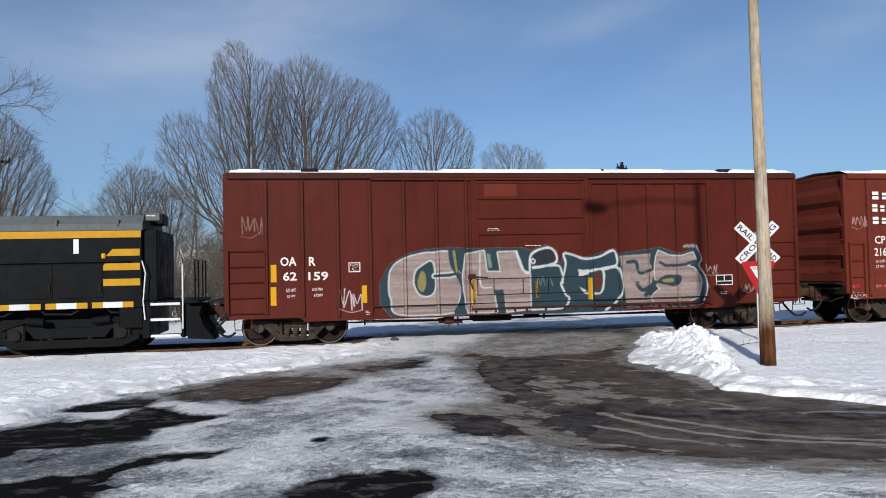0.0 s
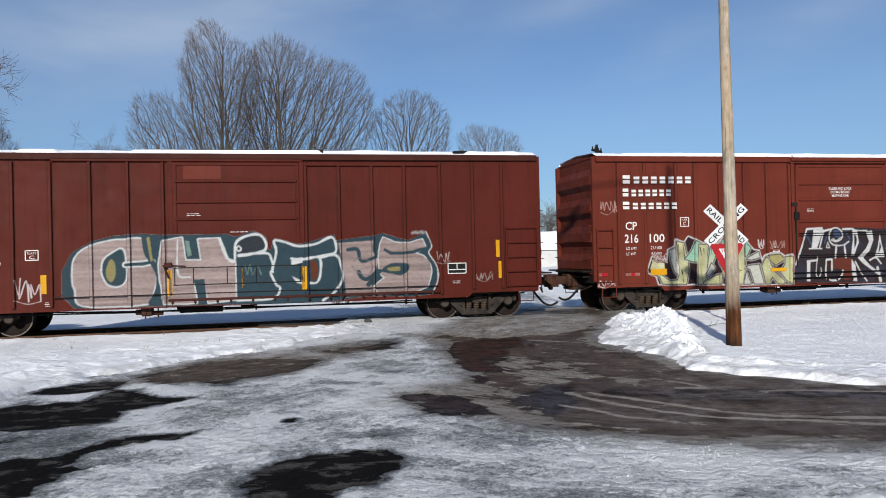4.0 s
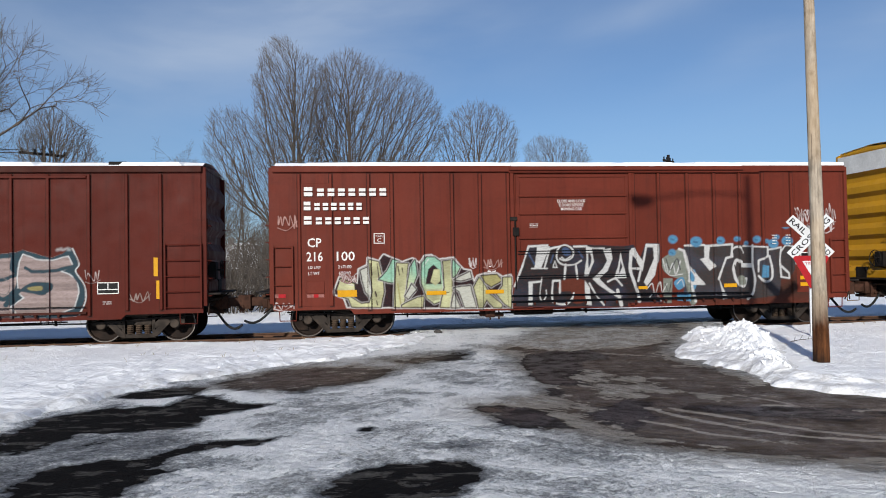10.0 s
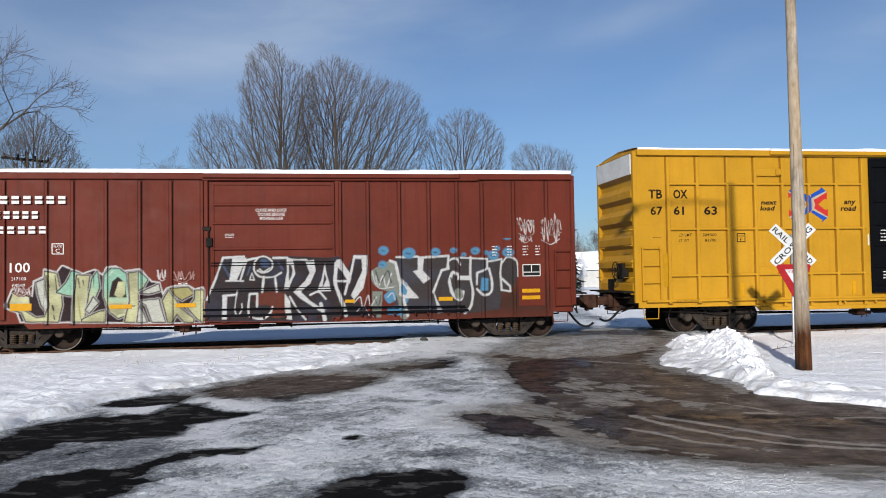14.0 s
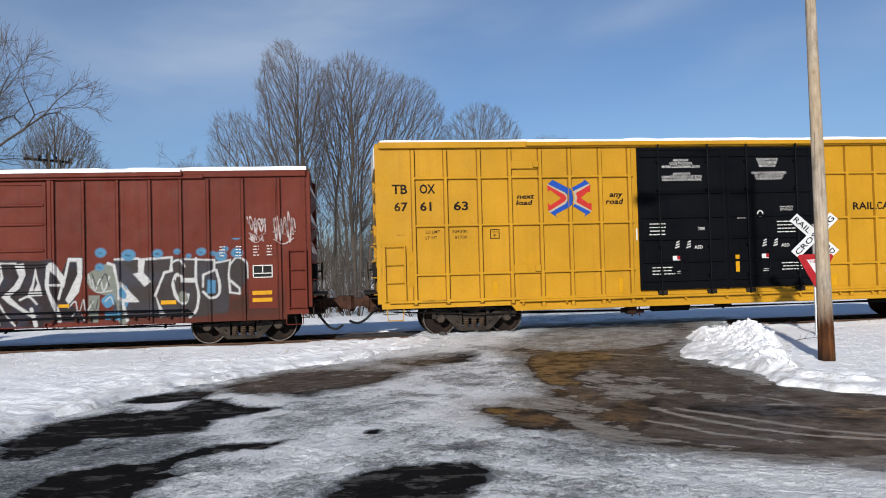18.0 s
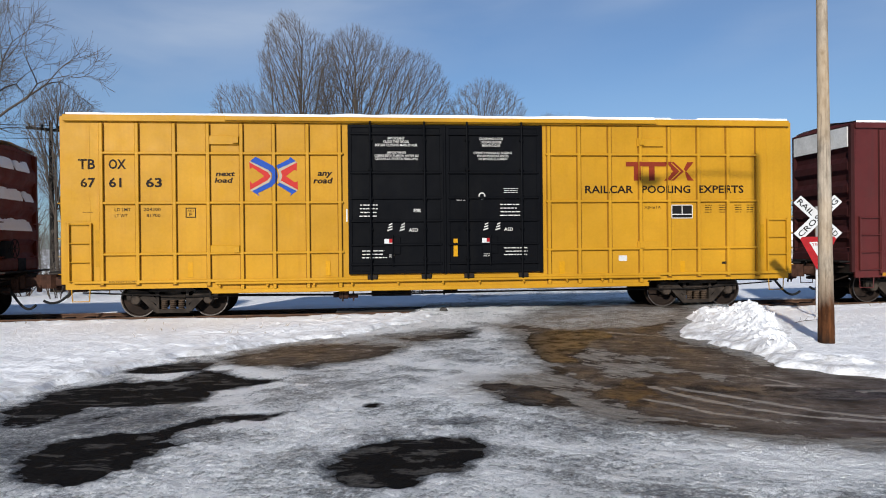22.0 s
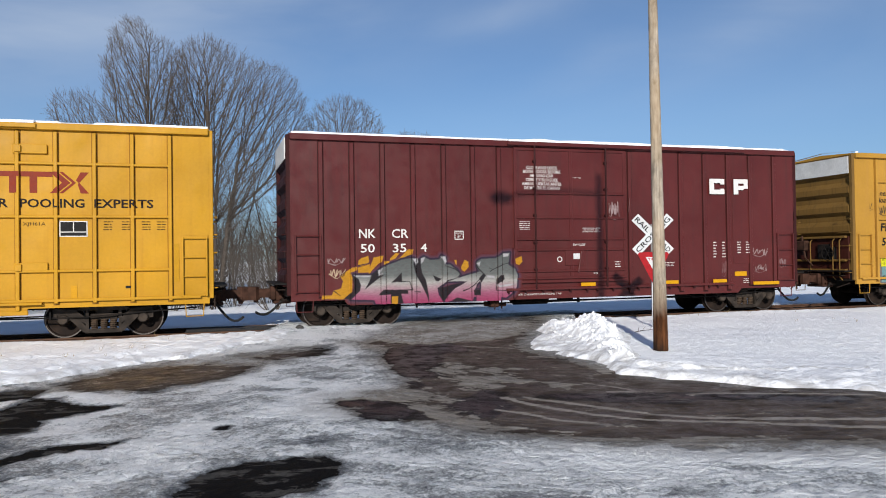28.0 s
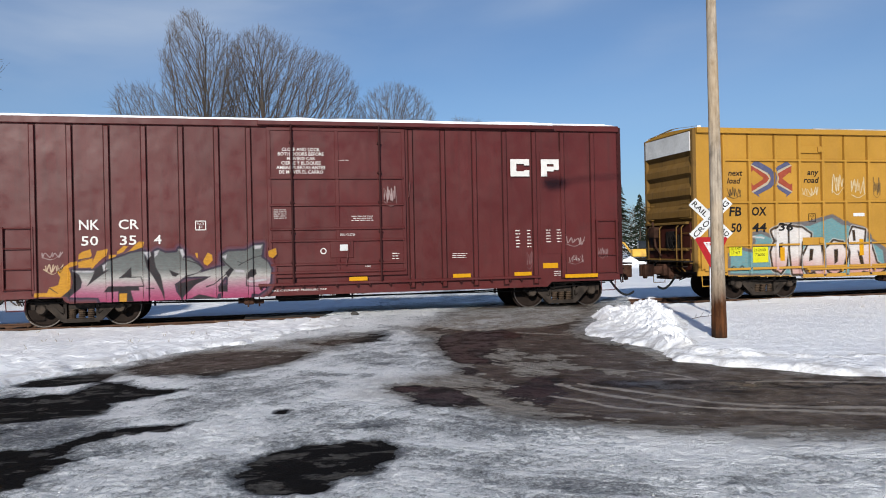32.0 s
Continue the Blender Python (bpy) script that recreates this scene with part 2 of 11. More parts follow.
def road_material():
    """Wet asphalt, brown slush, grey ice and packed snow, laid out by the sheet's own cover, and streaked along the wheel tracks."""
    n = Nodes("road_ice_and_asphalt")
    down, bend = n.attr("flow").outputs["Vector"], n.attr("bend").outputs["Vector"]
    turn = n.attr("turn").outputs["Fac"]
    cover = n.attr("cover").outputs["Fac"]
    mud = n.attr("mud").outputs["Fac"]
    rut = n.attr("rut").outputs["Fac"]

    def full(fac):
        return n.ramp(fac, (0.33, 0.0), (0.67, 1.0))

    def both(*how):
        return full(n.mix(turn, n.noise(*how[:4], down, how[4]), n.noise(*how[:4], bend, how[4])))

    def plus(v, fac, amount):
        return n.math("ADD", v, n.math("MULTIPLY", n.math("SUBTRACT", fac, 0.5), amount))
    streak = both(1.0, 7, 0.6, (0.7, 2.4, 1), 0.5)
    fine = both(1.0, 8, 0.66, (2.4, 8, 1), 0.5)
    clump = full(n.noise(2.6, 9, 0.66, (1, 1, 1), None, 0.5))
    crumb = full(n.noise(13, 7, 0.75))
    grit = n.noise(60, 4, 0.7)
    cloud = full(n.noise(0.9, 5, 0.55, (1, 1.3, 1), None, 0.4))
    v = plus(plus(plus(plus(cover, streak, 0.24), clump, 0.30), fine, 0.18), cloud, 0.22)
    edge = plus(v, crumb, 0.16)
    tar = n.mix(n.ramp(full(n.noise(2.2, 8, 0.66, (0.8, 1.7, 1), None, 0.6)), (0.6, 0.0), (0.68, 1.0)), n.mix(grit, (0.004, 0.004, 0.0045), (0.018, 0.017, 0.017)), n.mix(crumb, (0.03, 0.028, 0.026), (0.11, 0.104, 0.097)))
    slush = n.mix(fine, (0.034, 0.0245, 0.0185), n.mix(streak, (0.064, 0.047, 0.036), (0.172, 0.14, 0.116)))
    soaked = n.attr("wet").outputs["Fac"]
    slush = n.mix(n.ramp(plus(soaked, crumb, 0.3), (0.12, 0.0), (0.28, 1.0)), slush, n.mix(grit, (0.012, 0.0095, 0.008), (0.03, 0.024, 0.02)))
    base = n.mix(mud, tar, slush)
    body = plus(plus(v, crumb, 0.46), full(n.noise(34, 5, 0.75)), 0.40)
    glaze = n.ramp(n.math("MULTIPLY", body, 0.8), (0.30, (0.095, 0.100, 0.107)), (0.50, (0.218, 0.231, 0.247)), (0.66, (0.405, 0.427, 0.449)), (0.80, (0.75, 0.777, 0.802)), (0.92, (0.945, 0.957, 0.968)))
    ice = n.mix(mud, glaze, n.mix(fine, (0.16, 0.141, 0.123), (0.40, 0.365, 0.322)))
    crust = n.ramp(body, (0.75, 0.0), (1.05, 1.0))
    white = n.mix(grit, (0.66, 0.68, 0.71), (0.93, 0.94, 0.95))
    col = n.mix(n.ramp(edge, (0.385, 0.0), (0.425, 1.0)), base, ice)
    col = n.mix(n.math("MULTIPLY", n.math("MULTIPLY", crust, mud), 0.5), col, white)
    glint = n.math("MULTIPLY", n.ramp(n.noise(75, 3, 0.8), (0.62, 0.0), (0.68, 1.0)), n.ramp(body, (0.5, 0.0), (0.75, 1.0)))
    col = n.mix(n.math("MULTIPLY", glint, 0.85), col, (0.96, 0.965, 0.97))
    trail = n.ramp(plus(plus(rut, fine, 0.8), crumb, 0.25), (0.46, 0.0), (0.56, 1.0))
    col = n.mix(n.math("MULTIPLY", trail, 0.9), col, n.mix(crumb, (0.2, 0.175, 0.148), (0.36, 0.325, 0.285)))
    pool = n.math("MULTIPLY", n.math("MULTIPLY", n.ramp(edge, (0.26, 1.0), (0.40, 0.0)), n.attr("wet").outputs["Fac"]), n.ramp(n.mix(0.5, clump, streak), (0.3, 0.15), (0.62, 1.0)))
    rough = n.mix(n.ramp(edge, (0.36, 0.0), (0.75, 1.0)), (0.85, 0.85, 0.85), (0.5, 0.5, 0.5))
    damp = n.math("MULTIPLY", n.math("MULTIPLY", mud, n.ramp(edge, (0.30, 1.0), (0.50, 0.0))), n.ramp(clump, (0.15, 0.25), (0.75, 1.0)))
    rough = n.mix(damp, rough, (0.36, 0.36, 0.36))
    rough = n.mix(pool, rough, (0.27, 0.27, 0.27))
    ledge = n.math("MULTIPLY", n.ramp(edge, (0.38, 0.0), (0.46, 1.0)), 0.35)
    grain = n.math("ADD", n.math("ADD", ledge, n.math("MULTIPLY", crust, 0.55)), n.math("MULTIPLY", grit, 0.1))
    grain = n.math("ADD", grain, n.math("MULTIPLY", n.math("MULTIPLY", crumb, n.ramp(edge, (0.4, 0.0), (0.6, 1.0))), 0.5))
    grain = n.math("ADD", grain, n.math("MULTIPLY", fine, 0.75))
    grain = n.math("ADD", grain, n.math("MULTIPLY", clump, 0.5))
    node = n.add("ShaderNodeBump", Distance=0.05)
    n.put(n.math("MULTIPLY", n.math("SUBTRACT", 1.0, n.math("MULTIPLY", pool, 0.95)), n.math("SUBTRACT", 1.0, n.math("MULTIPLY", damp, 0.7))), node.inputs["Strength"])
    n.put(grain, node.inputs["Height"])
    n.put(node.outputs[0], n.b.inputs["Normal"])
    shine = n.math("ADD", 0.03, n.math("MULTIPLY", n.ramp(edge, (0.38, 0.0), (0.6, 1.0)), 0.14))
    return n.done(col, rough, 0.0, n.math("ADD", n.math("ADD", shine, n.math("MULTIPLY", damp, 0.17)), n.math("MULTIPLY", pool, 0.14)))


def weathered_pole():
    n = Nodes("pole_wood")
    grain = n.noise(1.0, 8, 0.65, (26, 26, 0.7))
    col = n.ramp(grain, (0.3, (0.22, 0.175, 0.13)), (0.44, (0.36, 0.3, 0.232)), (0.7, (0.47, 0.405, 0.325)))
    geo = n.add("ShaderNodeSeparateXYZ")
    n.put(n.co.outputs["Object"], geo.inputs[0])
    h = n.math("ADD", geo.outputs["Z"], n.math("MULTIPLY", n.noise(2.2, 6, 0.6, (2, 2, 0.5)), 0.9))
    creosote = n.ramp(n.math("MULTIPLY", h, 0.25), (0.27, 1.0), (0.41, 0.0))
    col = n.mix(creosote, col, n.ramp(grain, (0.3, (0.03, 0.012, 0.006)), (0.7, (0.15, 0.058, 0.022))))
    knot = n.ramp(n.noise(3.1, 4, 0.5, (1.5, 1.5, 1)), (0.68, 0.0), (0.75, 1.0))
    col = n.mix(n.math("MULTIPLY", knot, 0.6), col, (0.12, 0.09, 0.06))
    mottle = n.ramp(n.noise(4.5, 7, 0.7, (1.4, 1.4, 0.45)), (0.36, 0.45), (0.52, 0.85), (0.66, 1.1))
    col = n.mix(1.0, col, mottle, "MULTIPLY")
    scar = n.ramp(n.noise(2.6, 6, 0.7, (2.2, 2.2, 0.35), None, 0.8), (0.60, 0.0), (0.68, 0.8))
    col = n.mix(scar, col, (0.15, 0.115, 0.08))
    warm = n.ramp(n.noise(0.8, 4, 0.5, (1, 1, 0.6)), (0.42, 0.0), (0.62, 0.55))
    col = n.mix(n.math("MULTIPLY", warm, n.math("SUBTRACT", 1.0, creosote)), col, (0.44, 0.31, 0.175))
    check = n.ramp(n.noise(1.0, 5, 0.6, (34, 34, 1.1)), (0.30, 1.0), (0.36, 0.0))
    col = n.mix(n.math("MULTIPLY", check, 0.75), col, (0.06, 0.045, 0.035))
    tar = n.ramp(n.math("MULTIPLY", h, 0.25), (0.13, 1.0), (0.20, 0.0))
    col = n.mix(n.math("MULTIPLY", tar, 0.85), col, (0.012, 0.009, 0.007))
    n.bump(n.math("SUBTRACT", grain, check), 0.25, 0.008)
    return n.done(col, 0.9, 0.0, 0.1)


def bark(name, dark, light):
    n = Nodes(name)
    col = n.mix(n.noise(3.0, 6, 0.7), dark, light)
    n.bump(n.noise(22, 4, 0.6, (1, 1, 0.25)), 0.4, 0.02)
    return n.done(col, 0.9, 0.0, 0.15)


OXIDE = (0.070, 0.0122, 0.0075)
OXIDE_BRIGHT = (0.108, 0.0205, 0.0115)
MAROON = (0.080, 0.0136, 0.0125)
YELLOW = (0.435, 0.222, 0.0125)
YELLOW_OLD = (0.38, 0.2, 0.032)
M = {
    "snow": snow_material(),
    "road": road_material(),
    "pole": weathered_pole(),
    "oxide": car_paint("oxide_red_paint", OXIDE, (0.028, 0.008, 0.0055), 0.4, spec=0.07),
    "oxide_spray": car_paint("oxide_red_paint_sprayed", OXIDE, (0.028, 0.008, 0.0055), 0.4, spray=True, spec=0.07),
    "bright": car_paint("brighter_oxide_paint", OXIDE_BRIGHT, (0.05, 0.013, 0.009), 0.35, spec=0.1),
    "bright_spray": car_paint("brighter_oxide_paint_sprayed", OXIDE_BRIGHT, (0.05, 0.013, 0.009), 0.35, spray=True, spec=0.1),
    "maroon": car_paint("maroon_paint", MAROON, (0.045, 0.016, 0.014), 0.12, 0.38, spec=0.3),
    "maroon_spray": car_paint("maroon_paint_sprayed", MAROON, (0.045, 0.016, 0.014), 0.12, 0.40, spray=True, spec=0.2),
    # strips beside the side posts: their shade as a dark colour, with rust
    "shade_brown": car_paint("rust_and_shade_by_the_posts", (0.05, 0.013, 0.009), (0.02, 0.009, 0.007), 0.6, 0.6),
    "shade_maroon": car_paint("grime_along_the_welds", (0.03, 0.009, 0.009), (0.014, 0.007, 0.006), 0.5, 0.6),
    "shade_ochre": car_paint("ochre_shade_by_the_posts", (0.20, 0.095, 0.012), (0.12, 0.055, 0.012), 0.4, 0.6),
    "rusty": car_paint("rusted_roof_edge", (0.045, 0.012, 0.008), (0.014, 0.008, 0.006), 0.9, 0.6),
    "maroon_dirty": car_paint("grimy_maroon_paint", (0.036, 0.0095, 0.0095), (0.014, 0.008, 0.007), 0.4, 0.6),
    "yellow": car_paint("yellow_paint", YELLOW, (0.36, 0.165, 0.012), 0.12, 0.40, spec=0.16),
    "yellow_old": car_paint("faded_yellow_paint", YELLOW_OLD, (0.35, 0.18, 0.05), 0.35, 0.5),
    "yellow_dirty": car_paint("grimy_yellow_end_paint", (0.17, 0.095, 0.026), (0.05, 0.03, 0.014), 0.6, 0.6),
    "yellow_spray": car_paint("faded_yellow_paint_sprayed", YELLOW_OLD, (0.35, 0.18, 0.05), 0.35, 0.5, spray=True),
    "door_black": car_paint("black_door_paint", (0.0028, 0.0032, 0.0045), (0.006, 0.006, 0.006), 0.05, 0.5, spec=0.05),
    "loco_black": car_paint("black_engine_paint", (0.0042, 0.005, 0.0062), (0.008, 0.008, 0.008), 0.05, 0.5, spec=0.05),
    "loco_grey": car_paint("grey_engine_paint", (0.09, 0.103, 0.105), (0.05, 0.05, 0.048), 0.1, 0.5),
    "steel": plain("dark_running_gear", (0.011, 0.0096, 0.009), 0.72, 0.0, 0.45, 5, (0.036, 0.025, 0.018), 0.1),
    "grime": plain("brown_grimy_iron", (0.017, 0.0118, 0.0095), 0.78, 0.0, 0.45, 5, (0.055, 0.034, 0.024), 0.1),
    "coupler_rust": plain("rust_brown_casting", (0.05, 0.024, 0.016), 0.75, 0.0, 0.5, 6, (0.02, 0.012, 0.009), 0.1),
    "truck_iron": plain("dusty_cast_iron", (0.030, 0.024, 0.020), 0.8, 0.0, 0.5, 5, (0.085, 0.064, 0.049), 0.1),
    "spring_rust": plain("rusty_spring_steel", (0.050, 0.034, 0.024), 0.75, 0.0, 0.4, 9, (0.10, 0.07, 0.047), 0.1),
    "crumb_ice": plain("refrozen_snow", (0.62, 0.625, 0.635), 0.6, 0.0, 0.3, 20, None, 0.3),
    "dull_pink": plain("soiled_reflective_strip", (0.22, 0.09, 0.075), 0.6, 0.0, 0.4, 20),
    "barn_red": plain("red_metal_roof", (0.42, 0.012, 0.03), 0.5, 0.0, 0.15, 2),
    "tread": plain("worn_wheel_steel", (0.13, 0.115, 0.105), 0.5, 0.85, 0.3, 12),
    "rail": plain("rusty_rail", (0.10, 0.055, 0.035), 0.7, 0.3, 0.35, 4),
    "grey_post": plain("dull_grey_post", (0.22, 0.21, 0.2), 0.6, 0.1, 0.15, 4),
    "galv": plain("galvanised_sheet", (0.5, 0.505, 0.5), 0.5, 0.35, 0.2, 2.0, (0.3, 0.29, 0.27)),
    "hood_white": plain("white_end_sheet", (0.6, 0.6, 0.585), 0.55, 0.0, 0.12, 2.0, (0.4, 0.39, 0.37)),
    "white": plain("white_lettering", (0.6, 0.58, 0.55), 0.6, 0.0, 0.08, 9),
    "black": plain("black_lettering", (0.009, 0.0085, 0.0085), 0.6, 0.0, 0.2, 9),
    "brown": plain("brown_lettering", (0.010, 0.005, 0.003), 0.6, 0.0, 0.2, 9),
    "red": plain("sign_red", (0.30, 0.008, 0.012), 0.5, 0.0, 0.1, 9),
    "logo_red": plain("emblem_red", (0.42, 0.026, 0.02), 0.55, 0.0, 0.12, 9),
    "logo_rust": plain("wordmark_red", (0.19, 0.024, 0.009), 0.55, 0.0, 0.12, 9),
    "logo_blue": plain("emblem_blue", (0.012, 0.06, 0.31), 0.55, 0.0, 0.12, 9),
    "pale_line": plain("pale_emblem_line", (0.36, 0.3, 0.22), 0.6, 0.0, 0.1, 9),
    "logo_faded_red": plain("faded_emblem_red", (0.26, 0.055, 0.03), 0.6, 0.0, 0.15, 9),
    "logo_faded_blue": plain("faded_emblem_blue", (0.075, 0.08, 0.14), 0.6, 0.0, 0.15, 9),
    "reflect": plain("yellow_reflector", (0.5, 0.245, 0.006), 0.45, 0.0, 0.1, 9),
    "stripe": plain("orange_yellow_stripe", (0.40, 0.205, 0.006), 0.5, 0.0, 0.1, 5),
    "acid": plain("acid_yellow_decal", (0.5, 0.48, 0.014), 0.5, 0.0, 0.1, 9),
    "sign_white": plain("reflective_white_sheet", (0.55, 0.56, 0.56), 0.45, 0.0, 0.06, 4, (0.42, 0.41, 0.38)),
    "rubber": plain("black_rubber", (0.015, 0.015, 0.015), 0.6, 0.0, 0.2, 9),
    "bark": bark("grey_brown_bark", (0.036, 0.028, 0.023), (0.12, 0.098, 0.08)),
    "twig": bark("twig_bark", (0.061, 0.05002, 0.04148), (0.1769, 0.1525, 0.1293)),
    "needles": bark("conifer_needles", (0.008, 0.015, 0.009), (0.026, 0.036, 0.02)),
    "stone": plain("dark_stone", (0.06, 0.055, 0.05), 0.85, 0.0, 0.4, 9, None, 0.2, 0.5),
    "straw": plain("dry_straw", (0.33, 0.24, 0.12), 0.8, 0.0, 0.3, 9),
    "siding": plain("white_house_siding", (0.5, 0.5, 0.49), 0.7, 0.0, 0.08, 1.5),
    "dark_glass": plain("dark_window_glass", (0.02, 0.024, 0.03), 0.12, 0.0, 0.2, 2),
    "fence": plain("grey_board", (0.2, 0.19, 0.18), 0.8, 0.0, 0.2, 2),
    "digger": plain("digger_yellow", (0.62, 0.36, 0.06), 0.5, 0.0, 0.2, 1.5, (0.2, 0.12, 0.05)),
    "wire": plain("wire_black", (0.02, 0.02, 0.022), 0.5, 0.0, 0.2, 9),
}

# ---- mesh building ----


class Geo:
    """Collects corners and faces for one mesh."""

    def __init__(self):
        self.v, self.f = [], []

    def add(self, v, f):
        k = len(self.v)
        self.v.extend(v)
        self.f.extend([tuple(i + k for i in q) for q in f])
        return self

    def box(self, x0, x1, y0, y1, z0, z1, c=0.0):
        """A box, with its edges cut off by c."""
        if c <= 0:
            return self.add([(x0, y0, z0), (x1, y0, z0), (x1, y1, z0), (x0, y1, z0), (x0, y0, z1), (x1, y0, z1), (x1, y1, z1), (x0, y1, z1)],
                            [(3, 2, 1, 0), (4, 5, 6, 7), (0, 1, 5, 4), (1, 2, 6, 5), (2, 3, 7, 6), (3, 0, 4, 7)])
        c = min(c, (x1 - x0) * 0.4, (y1 - y0) * 0.4, (z1 - z0) * 0.4)
        v, at = [], {}
        for i in (0, 1):
            for j in (0, 1):
                for k in (0, 1):
                    p = ((x0, x1)[i], (y0, y1)[j], (z0, z1)[k])
                    d = (c if i == 0 else -c, c if j == 0 else -c, c if k == 0 else -c)
                    for a in range(3):
                        at[i, j, k, a] = len(v)
                        v.append(tuple(p[q] if q == a else p[q] + d[q] for q in range(3)))
        f = []
        for a in range(3):
            b, e = (a + 1) % 3, (a + 2) % 3
            for s in (0, 1):
                def key(m, n, a=a, b=b, e=e, s=s):
                    t = [0, 0, 0]
                    t[a], t[b], t[e] = s, m, n
                    return (*t, a)
                q = [at[key(0, 0)], at[key(1, 0)], at[key(1, 1)], at[key(0, 1)]]
                f.append(q if s else q[::-1])
            for m in (0, 1):
                for n2 in (0, 1):
                    lo, hi = [0, 0, 0], [0, 0, 0]
                    lo[b] = hi[b] = m
                    lo[e] = hi[e] = n2
                    hi[a] = 1
                    q = [at[(*lo, b)], at[(*hi, b)], at[(*hi, e)], at[(*lo, e)]]
                    f.append(q if m != n2 else q[::-1])
        for i in (0, 1):
            for j in (0, 1):
                for k in (0, 1):
                    q = [at[i, j, k, 0], at[i, j, k, 1], at[i, j, k, 2]]
                    f.append(q if (i + j + k) % 2 else q[::-1])
        return self.add(v, f)

    def rod(self, a, b, r, n=8, r1=None, caps=True):
        a, b = Vector(a), Vector(b)
        w = (b - a).normalized()
        u = w.orthogonal().normalized()
        q = w.cross(u)
        r1 = r if r1 is None else r1
        ring = [(math.cos(2 * math.pi * i / n), math.sin(2 * math.pi * i / n)) for i in range(n)]
        v = [tuple(a + (u * c + q * s) * r) for c, s in ring] + [tuple(b + (u * c + q * s) * r1) for c, s in ring]
        f = [(i, (i + 1) % n, n + (i + 1) % n, n + i) for i in range(n)]
        if caps:
            f += [tuple(range(n - 1, -1, -1)), tuple(range(n, 2 * n))]
        return self.add(v, f)

    def pipe(self, pts, r, n=7):
        p = [Vector(q) for q in pts]
        v, f, ref = [], [], None
        for k, q in enumerate(p):
            d = (p[min(k + 1, len(p) - 1)] - p[max(k - 1, 0)]).normalized()
            ref = d.orthogonal().normalized() if ref is None else (ref - d * ref.dot(d)).normalized()
            w = d.cross(ref)
            v += [tuple(q + (ref * math.cos(2 * math.pi * i / n) + w * math.sin(2 * math.pi * i / n)) * r) for i in range(n)]
            if k:
                f += [((k - 1) * n + i, (k - 1) * n + (i + 1) % n, k * n + (i + 1) % n, k * n + i) for i in range(n)]
        m = (len(p) - 1) * n
        f += [tuple(range(n - 1, -1, -1)), tuple(range(m, m + n))]
        return self.add(v, f)

    def prism(self, outline, axis, lo, hi):
        """A flat outline in the plane across axis ('x', 'y' or 'z'), from lo to hi."""
        n = len(outline)
        put = {"x": lambda p, h: (h, p[0], p[1]), "y": lambda p, h: (p[0], h, p[1]), "z": lambda p, h: (p[0], p[1], h)}[axis]
        v = [put(p, lo) for p in outline] + [put(p, hi) for p in outline]
        f = [(i, (i + 1) % n, n + (i + 1) % n, n + i) for i in range(n)] + [tuple(range(n - 1, -1, -1)), tuple(range(n, 2 * n))]
        return self.add(v, f)

    def lathe(self, profile, axis="y", n=24):
        """profile: (along, radius) turned about an axis through the origin."""
        v, f = [], []
        for h, r in profile:
            for i in range(n):
                c, s = math.cos(2 * math.pi * i / n) * r, math.sin(2 * math.pi * i / n) * r
                v.append({"y": (c, h, s), "z": (c, s, h), "x": (h, c, s)}[axis])
        for k in range(len(profile) - 1):
            for i in range(n):
                j = (i + 1) % n
                f.append((k * n + i, k * n + j, (k + 1) * n + j, (k + 1) * n + i))
        f += [tuple(range(n - 1, -1, -1)), tuple(range((len(profile) - 1) * n, len(profile) * n))]
        return self.add(v, f)

    def mesh(self, name, material, smooth=False):
        me = bpy.data.meshes.new(name)
        me.from_pydata(self.v, [], self.f)
        bm = bmesh.new()
        bm.from_mesh(me)
        bmesh.ops.recalc_face_normals(bm, faces=bm.faces)
        bm.to_mesh(me)
        bm.free()
        me.materials.append(material)
        if smooth:
            me.polygons.foreach_set("use_smooth", [True] * len(me.polygons))
            me.update()
        return me


def part(name, geo, material, parent, label="", at=(0, 0, 0), smooth=False):
    ob = new(name, geo.mesh(name, M[material] if isinstance(material, str) else material, smooth) if isinstance(geo, Geo) else geo)
    ob.parent = parent
    ob.location = at
    if label:
        ob["label"] = label
    return ob


def thing(name, label, category, group="", at=(0, 0, 0)):
    ob = new(name)
    ob.empty_display_size = 0.3
    ob.location = at
    return tagged(ob, label, category, group)


def words(name, body, x0, x1, z0, z1, y, material, parent, lean=0.0, thick=0.0, label=""):
    """Writing on a wall that faces -y, fitted into its rectangle."""
    cu = bpy.data.curves.new(name, "FONT")
    cu.body, cu.resolution_u, cu.fill_mode = body, 2, "FRONT"
    cu.space_line = 0.95
    cu.align_x = "CENTER" if "\n" in body else "LEFT"
    cu.offset = thick
    tmp = bpy.data.objects.new(name, cu)
    me = bpy.data.meshes.new_from_object(tmp)
    bpy.data.objects.remove(tmp)
    co = np.empty(len(me.vertices) * 3)
    me.vertices.foreach_get("co", co)
    co = co.reshape(-1, 3)
    lo, hi = co.min(0), co.max(0)
    px = (co[:, 0] - lo[0]) / max(hi[0] - lo[0], 1e-6)
    pz = (co[:, 1] - lo[1]) / max(hi[1] - lo[1], 1e-6)
    out = np.stack([x0 + px * (x1 - x0) + lean * pz * (z1 - z0), np.full(len(px), y), z0 + pz * (z1 - z0)], 1)
    me.vertices.foreach_set("co", out.ravel())
    me.materials.clear()
    me.materials.append(M[material])
    me.update()
    return part(name, me, material, parent, label)


